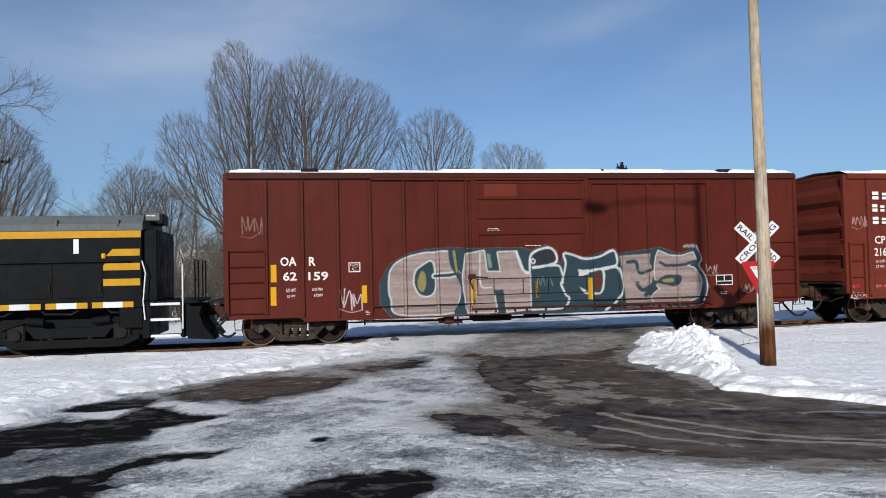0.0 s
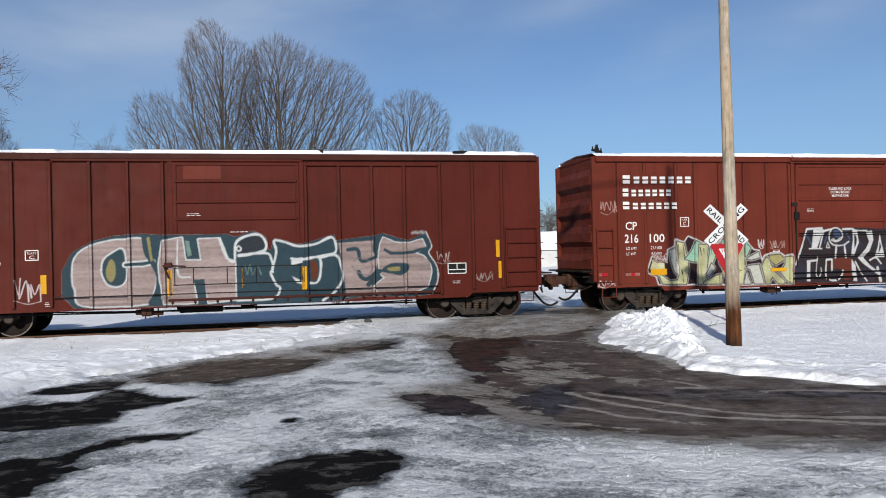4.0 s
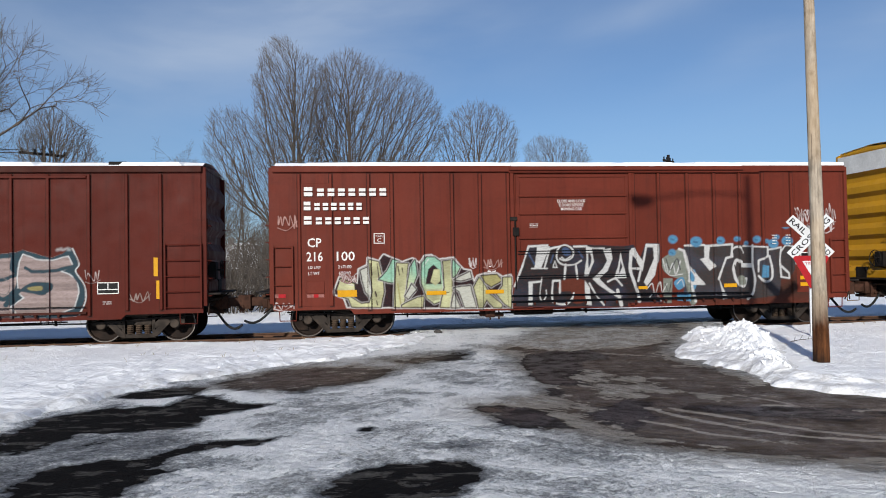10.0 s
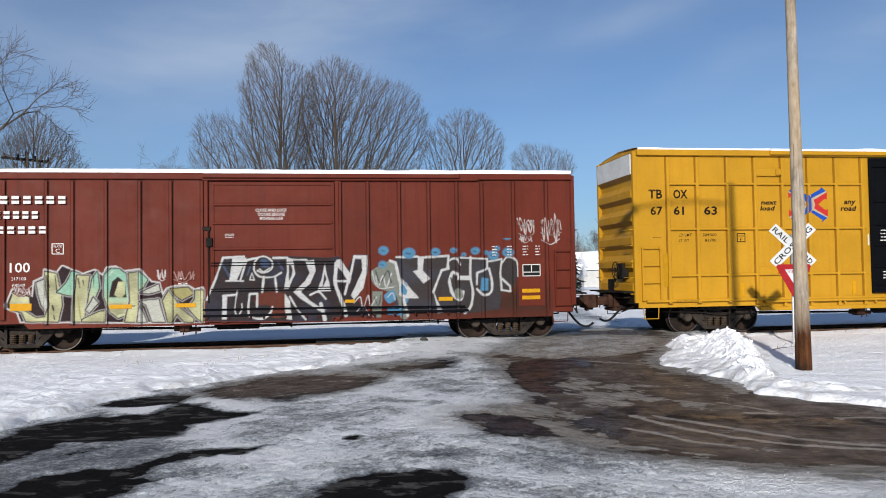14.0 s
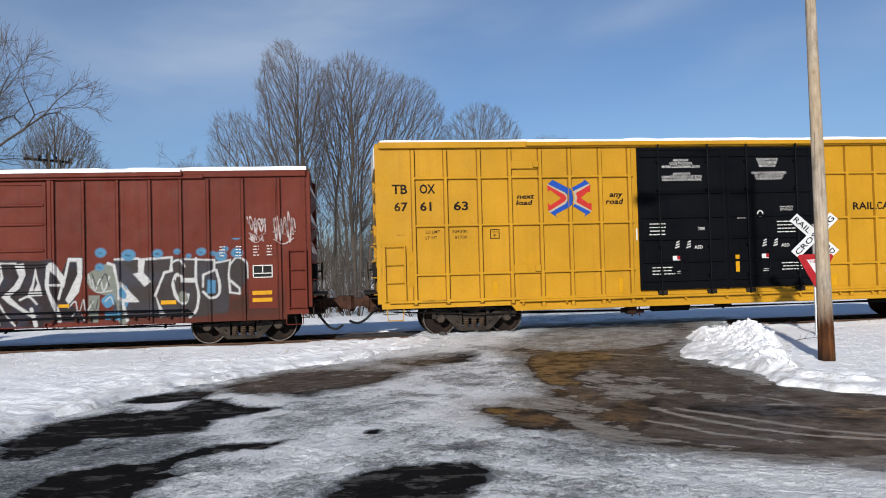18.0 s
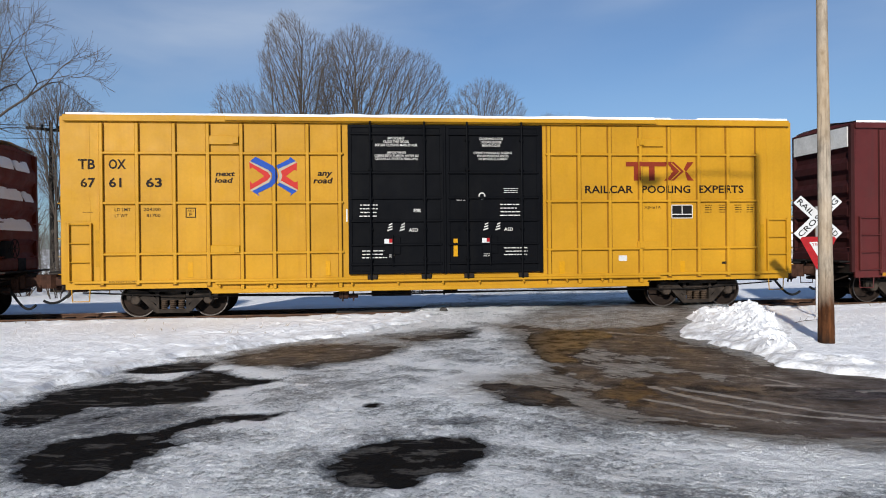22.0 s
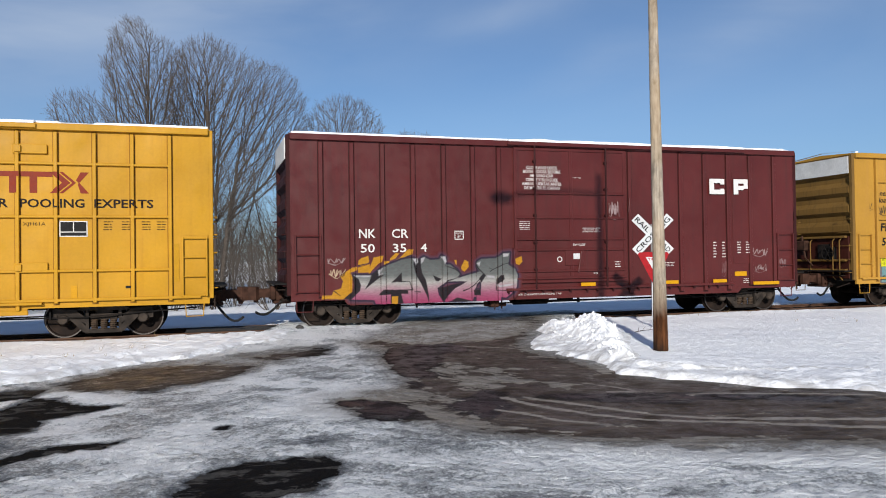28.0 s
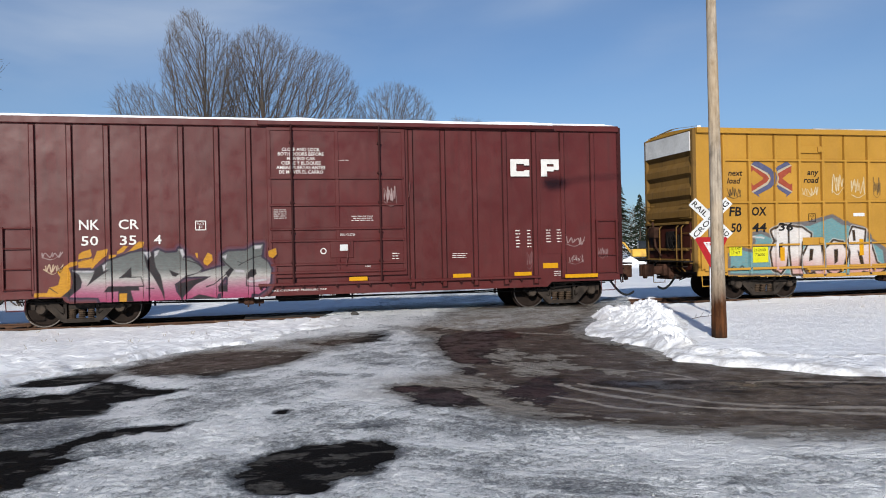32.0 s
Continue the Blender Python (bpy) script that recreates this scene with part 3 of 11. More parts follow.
def decal(name, rects, y, material, parent, label="", lift=0.003):
    """Flat painted shapes on a wall that faces -y: rectangles (x0, x1, z0, z1) or outlines of points."""
    if len(rects) > 1 and name in ("reflector", "weight_label", "paper_tag", "sill_stripe", "door_arrow"):
        return [decal(name, [r], y, material, parent, label, lift) for r in rects][0]
    g = Geo()
    for r in rects:
        if isinstance(r[0], (int, float)):
            g.box(r[0], r[1], y - lift, y + 0.001, r[2], r[3])
        else:
            g.prism(r, "y", y - lift, y + 0.001)
    return part(name, g, material, parent, label)


def fine_print(name, x0, x1, z0, z1, lines, y, material, parent, seed=0):
    """Writing too small to read: broken bars, line by line."""
    rnd = random.Random(seed)
    rects, step = [], (z1 - z0) / lines
    for i in range(lines):
        x, top = x0 + rnd.uniform(0, 0.08) * (x1 - x0), z1 - i * step
        end = x1 - rnd.uniform(0, 0.18) * (x1 - x0)
        while x < end - 0.02:
            w = min(rnd.uniform(0.05, 0.14), end - x)
            rects.append((x, x + w, top - step * 0.42, top - step * 0.14))
            x += w + 0.022
    return tagged(decal(name, rects, y, material, parent), kind="stuff")

# ---- ground ----
ROAD_EDGE = [(-30, -14), (-12, -14), (-9.5, 1.0), (-7.2, 5.0), (-5.85, 9.2), (-5.6, 11.0), (-4.4, 12.7), (-3.4, 14.2), (-2.5, 15.4), (-1.55, 17.4),
             (-1.2, 20.2), (-0.9, 24.0), (-1.0, 30.0), (0.5, 60.0), (7.0, 60.0), (6.6, 30.0), (6.4, 24.0), (5.5, 20.6), (4.0, 16.4), (3.7, 15.0), (3.75, 13.6),
             (4.0, 12.1), (4.3, 11.2), (4.95, 10.5), (5.5, 9.88), (6.1, 9.38), (8.8, 8.6), (14, 7.4), (40, 4.0), (40, -14)]


def edge_distance(x, y, outline):
    """Signed distance to a closed outline, negative inside."""
    d = np.full(x.shape, 1e9)
    inside = np.zeros(x.shape, bool)
    for (ax, ay), (bx, by) in zip(outline, outline[1:] + outline[:1]):
        ex, ey = bx - ax, by - ay
        t = np.clip(((x - ax) * ex + (y - ay) * ey) / max(ex * ex + ey * ey, 1e-9), 0, 1)
        d = np.minimum(d, np.hypot(x - ax - t * ex, y - ay - t * ey))
        cross = (ay > y) != (by > y)
        with np.errstate(divide="ignore", invalid="ignore"):
            inside ^= cross & (x < ex * (y - ay) / (ey if ey else 1e-9) + ax)
    return np.where(inside, -d, d)


LATTICE = {}


def value_noise(x, y, scale, seed):
    """Smooth lattice noise, -1 to 1."""
    if seed not in LATTICE:
        LATTICE[seed] = np.random.RandomState(seed).uniform(-1, 1, (256, 256))
    g = LATTICE[seed]
    u, v = x / scale + 1000.37, y / scale + 1000.71
    i, j = np.floor(u).astype(int), np.floor(v).astype(int)
    a, b = u - i, v - j
    a, b = a * a * (3 - 2 * a), b * b * (3 - 2 * b)
    p, q, r, s = g[i % 256, j % 256], g[(i + 1) % 256, j % 256], g[i % 256, (j + 1) % 256], g[(i + 1) % 256, (j + 1) % 256]
    return (p * (1 - a) + q * a) * (1 - b) + (r * (1 - a) + s * a) * b


def fbm(x, y, scale, seed, octaves=4):
    return sum(value_noise(x, y, scale / 2 ** k, seed + k) / 2 ** k for k in range(octaves)) / 1.6


def smooth(a, b, t):
    t = np.clip((t - a) / (b - a), 0, 1)
    return t * t * (3 - 2 * t)


ANGLE = radians(TRACK_ANGLE)
ALONG = np.array((math.cos(ANGLE), math.sin(ANGLE)))
ACROSS = np.array((-math.sin(ANGLE), math.cos(ANGLE)))
HALF_WIDTH = 1.42
CENTRE = SIDE_PLANE + HALF_WIDTH


def track_distance(x, y):
    return x * ACROSS[0] + y * ACROSS[1] - CENTRE


def road_height(x, y):
    t = track_distance(x, y)
    return 0.075 * smooth(6.0, 1.2, np.abs(t)) - 0.55 * smooth(1.0, 8.0, t) + 0.012 * value_noise(x, y, 2.3, 5)


def snow_height(x, y):
    """Height of the snow sheet; it dips under the road."""
    e = edge_distance(x, y, ROAD_EDGE) + 0.42 * fbm(x, y, 1.2, 21) + 0.16 * fbm(x, y, 0.3, 24, 2)
    t = np.abs(track_distance(x, y))
    h = road_height(x, y) - 0.09 + 0.17 * smooth(-0.12, 0.3, e)
    rough = smooth(0.0, 0.5, e) * (1 - smooth(1.0, 2.6, e))
    h = h + rough * np.maximum(0, 0.07 * fbm(x, y, 0.22, 31, 3))
    h = h + smooth(0.1, 1.0, e) * (0.04 * fbm(x, y, 2.4, 41) + 0.012 * fbm(x, y, 0.5, 44) + 0.02 * np.maximum(0, fbm(x, y, 0.2, 46, 2) - 0.15))
    lane = smooth(0.5, 1.0, e) * (1 - smooth(2.6, 4.0, e)) * smooth(0.0, -3.0, x)
    h = h + lane * 0.022 * np.sin(7.5 * e + 2.2 * fbm(x, y, 2.5, 47, 2))
    far = np.hypot(x, y)
    h = h + 0.35 * smooth(40, 110, far) * fbm(x, y, 22, 51)
    bed = (1 - smooth(0.9, 1.7, t)) * smooth(-0.1, 0.4, e)
    h = h * (1 - bed) + bed * (-0.045 + 0.02 * fbm(x, y, 0.4, 61))
    # the verge sinks towards the rails, past a low windrow
    h = h - (0.075 + 0.07 * smooth(0.0, 2.0, track_distance(x, y))) * smooth(5.0, 2.0, t) * smooth(0.0, 0.6, e)
    h = h + 0.045 * np.exp(-((track_distance(x, y) + 2.3) / 0.5) ** 2) * smooth(0.0, 0.6, e) * (0.6 + fbm(x, y, 0.6, 71))
    return h


def spread(fine_lo, fine_hi, step, reach, grow=1.16):
    mid = list(np.arange(fine_lo, fine_hi + step / 2, step))
    lo, hi, s = mid[0], mid[-1], step
    left, right = [], []
    while hi < reach:
        s *= grow
        lo, hi = lo - s, hi + s
        left.append(lo)
        right.append(hi)
    return np.array(left[::-1] + mid + right)


def sheet(name, xs, ys, height, material, keep=None):
    x, y = np.meshgrid(xs, ys)
    z = height(x, y)
    nx = len(xs)
    i, j = np.meshgrid(np.arange(nx - 1), np.arange(len(ys) - 1))
    a = (j * nx + i).ravel()
    quads = np.stack([a, a + 1, a + nx + 1, a + nx], 1)
    v = np.stack([x.ravel(), y.ravel(), z.ravel()], 1)
    if keep is not None:
        k = keep(x, y).ravel()
        quads = quads[k[quads].any(1)]
        used = np.unique(quads)
        back = np.full(len(v), -1)
        back[used] = np.arange(len(used))
        v, quads = v[used], back[quads]
    me = bpy.data.meshes.new(name)
    me.vertices.add(len(v))
    me.vertices.foreach_set("co", v.ravel())
    me.loops.add(quads.size)
    me.loops.foreach_set("vertex_index", quads.ravel().astype(np.int32))
    me.polygons.add(len(quads))
    me.polygons.foreach_set("loop_start", np.arange(0, quads.size, 4, dtype=np.int32))
    me.polygons.foreach_set("use_smooth", np.ones(len(quads), bool))
    me.update(calc_edges=True)
    me.validate()
    me.materials.append(M[material])
    return me, v


def floats(me, name, values):
    me.attributes.new(name, "FLOAT", "POINT").data.foreach_set("value", values.astype(np.float32))


def build_ground():
    me, v = sheet("ground", spread(-14, 18, 0.06, 2600), spread(8.5, 25, 0.06, 2600), snow_height, "snow")
    e = edge_distance(v[:, 0], v[:, 1], ROAD_EDGE)
    t = np.abs(track_distance(v[:, 0], v[:, 1]))
    floats(me, "grit", np.clip((1 - smooth(0.1, 0.9, np.abs(e))) * 0.55 + 0.9 * (1 - smooth(0.9, 1.6, t)), 0, 1) * (np.hypot(v[:, 0], v[:, 1]) < 60))
    tagged(new("ground", me), "snow-covered flat ground with a trampled crust and dirt specks", "ground", kind="structure")


# bare and icy areas of the junction: outline, softness, cover inside
LEFT_STRIP = [(-5.51, 8.03), (-5.4, 8.36), (-5.59, 9.21), (-5.35, 9.63), (-5.09, 10.09), (-4.45, 10.04), (-4.44, 10.79), (-3.85, 10.85), (-3.65, 10.38), (-2.99, 10.01), (-3.22, 9.56), (-3.64, 9.33), (-3.45, 8.67), (-3.66, 8.39), (-4.23, 8.36), (-4.66, 8.38), (-4.62, 7.92), (-4.75, 7.56), (-5.21, 7.59)]
LEFT_FINGER = [(-5.52, 10.77), (-5.4, 11.24), (-4.85, 11.78), (-4.43, 11.39), (-4.36, 10.78), (-4.94, 10.61)]
FAR_STRIP = [(-4.56, 11.75), (-4.23, 12.64), (-3.34, 13.9), (-2.21, 13.67), (-1.53, 13.47), (-1.96, 12.07), (-2.68, 11.09), (-3.36, 11.28), (-4.04, 11.27)]
FAR_STREAK = [(-2.49, 15.23), (-1.85, 16.09), (-0.38, 16.35), (-0.37, 15.83), (-0.46, 14.68), (-1.68, 14.05)]
NEAR_STRIP = [(-4.13, 6.21), (-4.11, 6.45), (-4.07, 6.9), (-3.81, 7.19), (-3.44, 7.33), (-3.3, 7.61), (-3.14, 8.03), (-2.42, 8.07), (-2.27, 8.01), (-2.46, 7.8), (-2.91, 7.73), (-3.06, 7.37), (-3.22, 6.87), (-2.89, 6.9), (-3.03, 6.68), (-3.01, 6.42), (-3.06, 6.01), (-3.21, 5.62), (-3.66, 5.63)]
NEAR_PATCH = [(-1.33, 5.97), (-1.35, 6.61), (-1.15, 6.79), (-0.87, 6.92), (-0.47, 7.04), (-0.26, 7.03), (-0.01, 6.61), (-0.1, 6.24), (-0.23, 6.02), (-0.45, 5.94), (-0.77, 5.69), (-1.14, 5.64)]
SMALL_PATCH = [(-1.53, 8.54), (-1.42, 8.65), (-1.31, 8.56), (-1.36, 8.39)]
FAINT_PATCH = [(-0.73, 7.77), (-0.4, 7.91), (0.09, 7.66), (-0.11, 7.5), (-0.44, 7.57)]
RIGHT_ROAD = [(0.35, 16.5), (1.2, 19.6), (2.6, 22.5), (5.6, 22.5), (5.4, 20.2), (3.9, 16.4), (3.7, 15.0), (3.8, 13.3), (4.2, 11.6), (5.5, 10.5), (8.5, 9.4), (14, 8.0),
      (30, 5.0), (30, 1.6), (12, 4.7), (6, 6.25), (4.4, 6.7), (3.1, 6.95), (2.1, 7.3), (1.4, 8.0), (0.9, 9.0), (0.8, 10.6), (0.75, 12.0), (0.6, 14.0)]
MIDDLE_PATCH = [(-0.31, 9.69), (-0.19, 9.97), (0.38, 9.73), (0.7, 9.34), (0.86, 8.68), (0.62, 8.47), (0.2, 8.65), (-0.05, 9.22)]
GREY_ICE = [(-5.39, 7.6), (-4.71, 7.5), (-4.62, 8.31), (-3.63, 8.32), (-3.28, 8.23), (-3.49, 7.45), (-3.84, 7.25), (-4.09, 6.95), (-4.14, 6.5), (-4.16, 6.04), (-4.35, 6.05)]
PATCHES = [(GREY_ICE, 0.5, 0.66), (LEFT_STRIP, 0.3, 0.1), (LEFT_FINGER, 0.3, 0.12), (FAR_STRIP, 0.5, 0.26), (FAR_STREAK, 0.5, 0.3), (NEAR_STRIP, 0.25, 0.08), (NEAR_PATCH, 0.25, 0.08), (SMALL_PATCH, 0.15, 0.05), (FAINT_PATCH, 0.5, 0.5), (RIGHT_ROAD, 1.2, 0.22), (MIDDLE_PATCH, 0.6, 0.26)]
PALE_SWIRL = [(1.26, 12.52), (1.8, 13.47), (2.21, 12.55), (2.58, 11.61), (3.03, 10.13), (2.65, 10.6), (1.52, 10.38), (1.29, 11.23)]
PUDDLES = [
    [(0.67, 14.3), (0.87, 15.37), (1.59, 13.95), (1.48, 12.88), (1.29, 12.58), (1.38, 11.68), (1.05, 11.58), (0.7, 11.9), (0.64, 13.16)],
    [(0.93, 15.46), (1.81, 16.32), (2.34, 15.6), (2.3, 14.67), (1.66, 14.14)],
    [(0.73, 11.17), (0.88, 11.47), (1.07, 10.94), (0.96, 10.6), (0.78, 10.73)],
    [(1.32, 9.51), (1.77, 10.15), (2, 10.02), (1.91, 9.11), (1.53, 8.51), (1.28, 8.83)],
    [(2.6, 9.62), (3.6, 9.65), (4.5, 9.35), (5.6, 9.05), (6.4, 8.8), (6.2, 8.5), (4.67, 8.95), (3.3, 9.2)],
    [(-0.31, 9.69), (-0.19, 9.97), (0.38, 9.73), (0.7, 9.34), (0.86, 8.68), (0.62, 8.47), (0.2, 8.65), (-0.05, 9.22)],
]
# pale frozen ruts of the right-hand bend: line and half width
RUTS = [
    ([(1.73, 8.88), (2.06, 8.55), (2.37, 8.18), (2.78, 7.92)], 0.05), ([(1.99, 9.63), (2.29, 9.08), (2.71, 8.5), (3.21, 8.12), (3.9, 7.83)], 0.06), ([(2.26, 9.61), (2.76, 9.04), (3.34, 8.46), (4, 8.01)], 0.05), ([(3.33, 13.62), (3.92, 13.34), (4.12, 12.78)], 0.08), ([(2.68, 18.74), (3.36, 19.17), (3.99, 19.57)], 0.12), ([(0.96, 8.55), (1.31, 8.25), (1.66, 7.96)], 0.05), ([(3.37, 10.53), (3.87, 9.85)], 0.04), ([(4.39, 9.42), (5.09, 9.33), (5.73, 9.16), (6.6, 8.9)], 0.035), ([(3.49, 9.78), (3.89, 9.75)], 0.06),
    ([(3.9, 7.83), (6.0, 7.1), (9.0, 6.2)], 0.06), ([(4.0, 8.01), (7.0, 7.3), (11, 6.4)], 0.07),
    ([(1.2, 17.2), (2.4, 16.6), (3.3, 16.3)], 0.05), ([(2.4, 15.5), (3.4, 14.9)], 0.06),
]
BROWN = [(-1.5, 19.5), (-0.6, 16.4), (-1.3, 13.6), (-2.0, 11.9), (-3.2, 11.0), (-4.6, 11.5), (-4.5, 12.9), (-3.4, 14.4), (-2.2, 16.0), (-1.0, 24), (7, 24), (5.5, 20.2), (3.9, 16.2), (3.8, 13.3), (5.5, 10.5), (14, 8.0), (30, 5.2), (30, 2.0),
         (12, 4.3), (6, 5.9), (3.1, 6.65), (2.0, 7.05), (1.1, 7.9), (0.5, 8.7), (-0.5, 9.3), (-0.4, 10.2), (0.5, 11.0), (0.3, 15.0)]


def line_distance(x, y, pts):
    d = np.full(x.shape, 1e9)
    for (ax, ay), (bx, by) in zip(pts, pts[1:]):
        ex, ey = bx - ax, by - ay
        t = np.clip(((x - ax) * ex + (y - ay) * ey) / (ex * ex + ey * ey), 0, 1)
        d = np.minimum(d, np.hypot(x - ax - t * ex, y - ay - t * ey))
    return d


def packed_ramp(x, y):
    return smooth(0.9, -0.6, edge_distance(x, y, [(-2.8, 15.2), (-2.2, 18.6), (-1.6, 21.6), (1.2, 21.8), (0.8, 18.8), (0.0, 17.0), (-0.8, 16.4), (-1.8, 15.4)]))


def road_cover(x, y):
    wx, wy = x + 0.14 * fbm(x, y, 0.6, 81) + 0.05 * fbm(x, y, 0.16, 86, 2), y + 0.26 * fbm(x, y, 0.6, 91) + 0.1 * fbm(x, y, 0.16, 96, 2)
    cover = 1.0 + 0.07 * smooth(-4.5, -2.5, x) * smooth(1.2, 0.0, x) + 0.3 * fbm(x, y, 1.5, 101) + 0.2 * fbm(x * 0.6 + y * 0.2, y, 0.5, 105, 3)
    cover = cover + 0.12 * smooth(0.2, 1.5, x) * smooth(7.6, 6.6, y)
    for outline, soft, value in PATCHES:
        k = smooth(soft * 0.5, -soft * 0.5, edge_distance(wx, wy, outline))
        cover = cover * (1 - k) + k * value
    for i, outline in enumerate(PUDDLES):
        k = smooth(0.14, -0.2, edge_distance(wx, wy, outline))
        cover = cover * (1 - k) + k * (0.04 if i in (0, 1, 4) else 0.2)
    k = smooth(0.25, -0.25, edge_distance(wx, wy, PALE_SWIRL))
    cover = cover * (1 - k) + k * (0.5 + 0.2 * fbm(x, y, 0.4, 211))
    white = smooth(0.15, -0.15, edge_distance(wx, wy, [(2.4, 6.45), (2.55, 6.72), (3.3, 6.6), (5.5, 5.9), (6.5, 5.2), (4.0, 6.0)]))
    cover = cover + 0.5 * white
    # packed snow where the left verge runs on to the crossing
    ramp = packed_ramp(wx, wy)
    cover = cover * (1 - ramp) + ramp * (1.22 + 0.45 * fbm(x, y, 0.6, 221))
    # trodden grey-brown crust on the approach to the crossing
    tan = smooth(0.7, -0.5, edge_distance(wx, wy, [(0.2, 17.0), (0.6, 20.6), (4.6, 20.8), (4.6, 18.4), (3.4, 16.6), (1.6, 16.0)]))
    cover = np.maximum(cover, tan * (0.78 + 0.3 * fbm(x, y, 0.7, 201)))
    return cover


def road_relief(x, y, cover):
    """Lumps of refrozen snow that stand on the packed ice."""
    on = smooth(0.45, 0.8, cover)
    u, v = 0.8 * x + 0.35 * y, y - 0.2 * x
    lump = np.maximum(0, fbm(u, v, 0.34, 301, 2)) * 0.035 + np.abs(fbm(u, v, 0.15, 311, 2)) * 0.03 + np.maximum(0, fbm(x, y, 0.07, 321, 2)) * 0.016
    return on * lump * (0.55 + 0.45 * smooth(-0.5, 0.5, fbm(x, y, 1.3, 331, 2)))


def ice_crumbs():
    """Loose crumbs of refrozen snow strewn over the packed ice."""
    rnd = np.random.RandomState(14)
    n = 42000
    y = 4.8 + 9.5 * rnd.uniform(0, 1, n) ** 1.4
    x = rnd.uniform(-1, 1, n) * (1.5 + 0.62 * y)
    cover = road_cover(x, y)
    odds = smooth(0.9, 1.35, cover) * smooth(-0.35, 0.5, fbm(x, y, 0.5, 341, 3)) * smooth(0.1, -0.2, edge_distance(x, y, ROAD_EDGE))
    ok = rnd.uniform(0, 1, n) < odds
    x, y, cover = x[ok], y[ok], cover[ok]
    z = road_height(x, y) + road_relief(x, y, cover)
    n = len(x)
    r = 0.003 + 0.0055 * rnd.uniform(0, 1, n) ** 2
    tips = np.array([(1, 0, 0), (0, 1, 0), (-1, 0, 0), (0, -1, 0), (0, 0, 1), (0, 0, -1)], float)
    v = tips[None] * r[:, None, None] * rnd.uniform(0.6, 1.4, (n, 6, 1)) + rnd.normal(0, 0.22, (n, 6, 3)) * r[:, None, None]
    v += np.stack([x, y, z + r * 0.35], 1)[:, None]
    tri = np.array([(0, 1, 4), (1, 2, 4), (2, 3, 4), (3, 0, 4), (1, 0, 5), (2, 1, 5), (3, 2, 5), (0, 3, 5)])
    f = (tri[None] + 6 * np.arange(n)[:, None, None]).reshape(-1, 3)
    me = bpy.data.meshes.new("ice_crumbs")
    me.from_pydata(v.reshape(-1, 3).tolist(), [], f.tolist())
    me.materials.append(M["crumb_ice"])
    tagged(new("ice_crumbs", me), "loose crumbs of refrozen snow on the packed ice", "snow", kind="stuff")


def build_road():
    xs, ys = spread(-8.5, 12, 0.055, 40, 1.2), spread(4.5, 22.5, 0.055, 45, 1.2)
    near_x, near_y = np.arange(-5.2, 5.2, 0.028), np.arange(4.7, 10.6, 0.026)
    xs = np.concatenate([xs[xs < -5.22], near_x, xs[xs > 5.22]])
    ys = np.concatenate([ys[ys < 4.69], near_y, ys[ys > 10.61]])
    me, v = sheet("road", xs, ys, lambda x, y: road_height(x, y) + road_relief(x, y, road_cover(x, y)), "road",
                  keep=lambda x, y: (edge_distance(x, y, ROAD_EDGE) < 0.8) & (y > -14))
    x, y = v[:, 0], v[:, 1]
    floats(me, "cover", road_cover(x, y))
    floats(me, "mud", smooth(0.5, -0.6, edge_distance(x + 0.3 * fbm(x, y, 1.2, 131), y + 0.3 * fbm(x, y, 1.2, 141), BROWN)) * (1 - 0.88 * packed_ramp(x, y)))
    rut = np.zeros(len(x))
    for pts, half in RUTS:
        d = line_distance(x + 0.06 * fbm(x, y, 0.5, 111), y + 0.06 * fbm(x, y, 0.5, 121), pts)
        rut = np.maximum(rut, 0.85 * smooth(half * 1.8, half * 0.3, d))
    floats(me, "rut", rut)
    wet = np.zeros(len(x))
    for outline in PUDDLES:
        wet = np.maximum(wet, smooth(0.25, -0.15, edge_distance(x + 0.2 * fbm(x, y, 0.7, 81), y + 0.3 * fbm(x, y, 0.7, 91), outline)) * 0.8)
    floats(me, "wet", wet)
    # along and across the wheel tracks: down to the left, or round the right-hand bend
    right = np.stack([5.5 * np.arctan2(y - 14.2, x - 5.2), np.hypot(x - 5.2, y - 14.2), 0 * x], 1)
    left = np.stack([0.66 * x + 0.75 * y, -0.75 * x + 0.66 * y, 0 * x], 1)
    for name, values in (("flow", left), ("bend", right)):
        me.attributes.new(name, "FLOAT_VECTOR", "POINT").data.foreach_set("vector", values.astype(np.float32).ravel())
    floats(me, "turn", smooth(-0.4, 0.5, x - 0.03 * (y - 8) + 0.3 * fbm(x, y, 0.8, 145)))
    ice_crumbs()
    tagged(new("road", me), "icy road junction with packed snow, dark wet patches and brown slush", "road", kind="structure")


# crest of the ploughed heap: x, y, height over the snow
CREST = [(5.5, 19.4, 0.08), (5.75, 18.2, 0.2), (5.6, 17.0, 0.4), (5.32, 15.9, 0.56), (5.0, 14.6, 0.44), (4.78, 13.4, 0.3), (4.6, 12.4, 0.2), (4.72, 11.6, 0.13), (5.4, 11.1, 0.09), (8.0, 10.3, 0.05)]


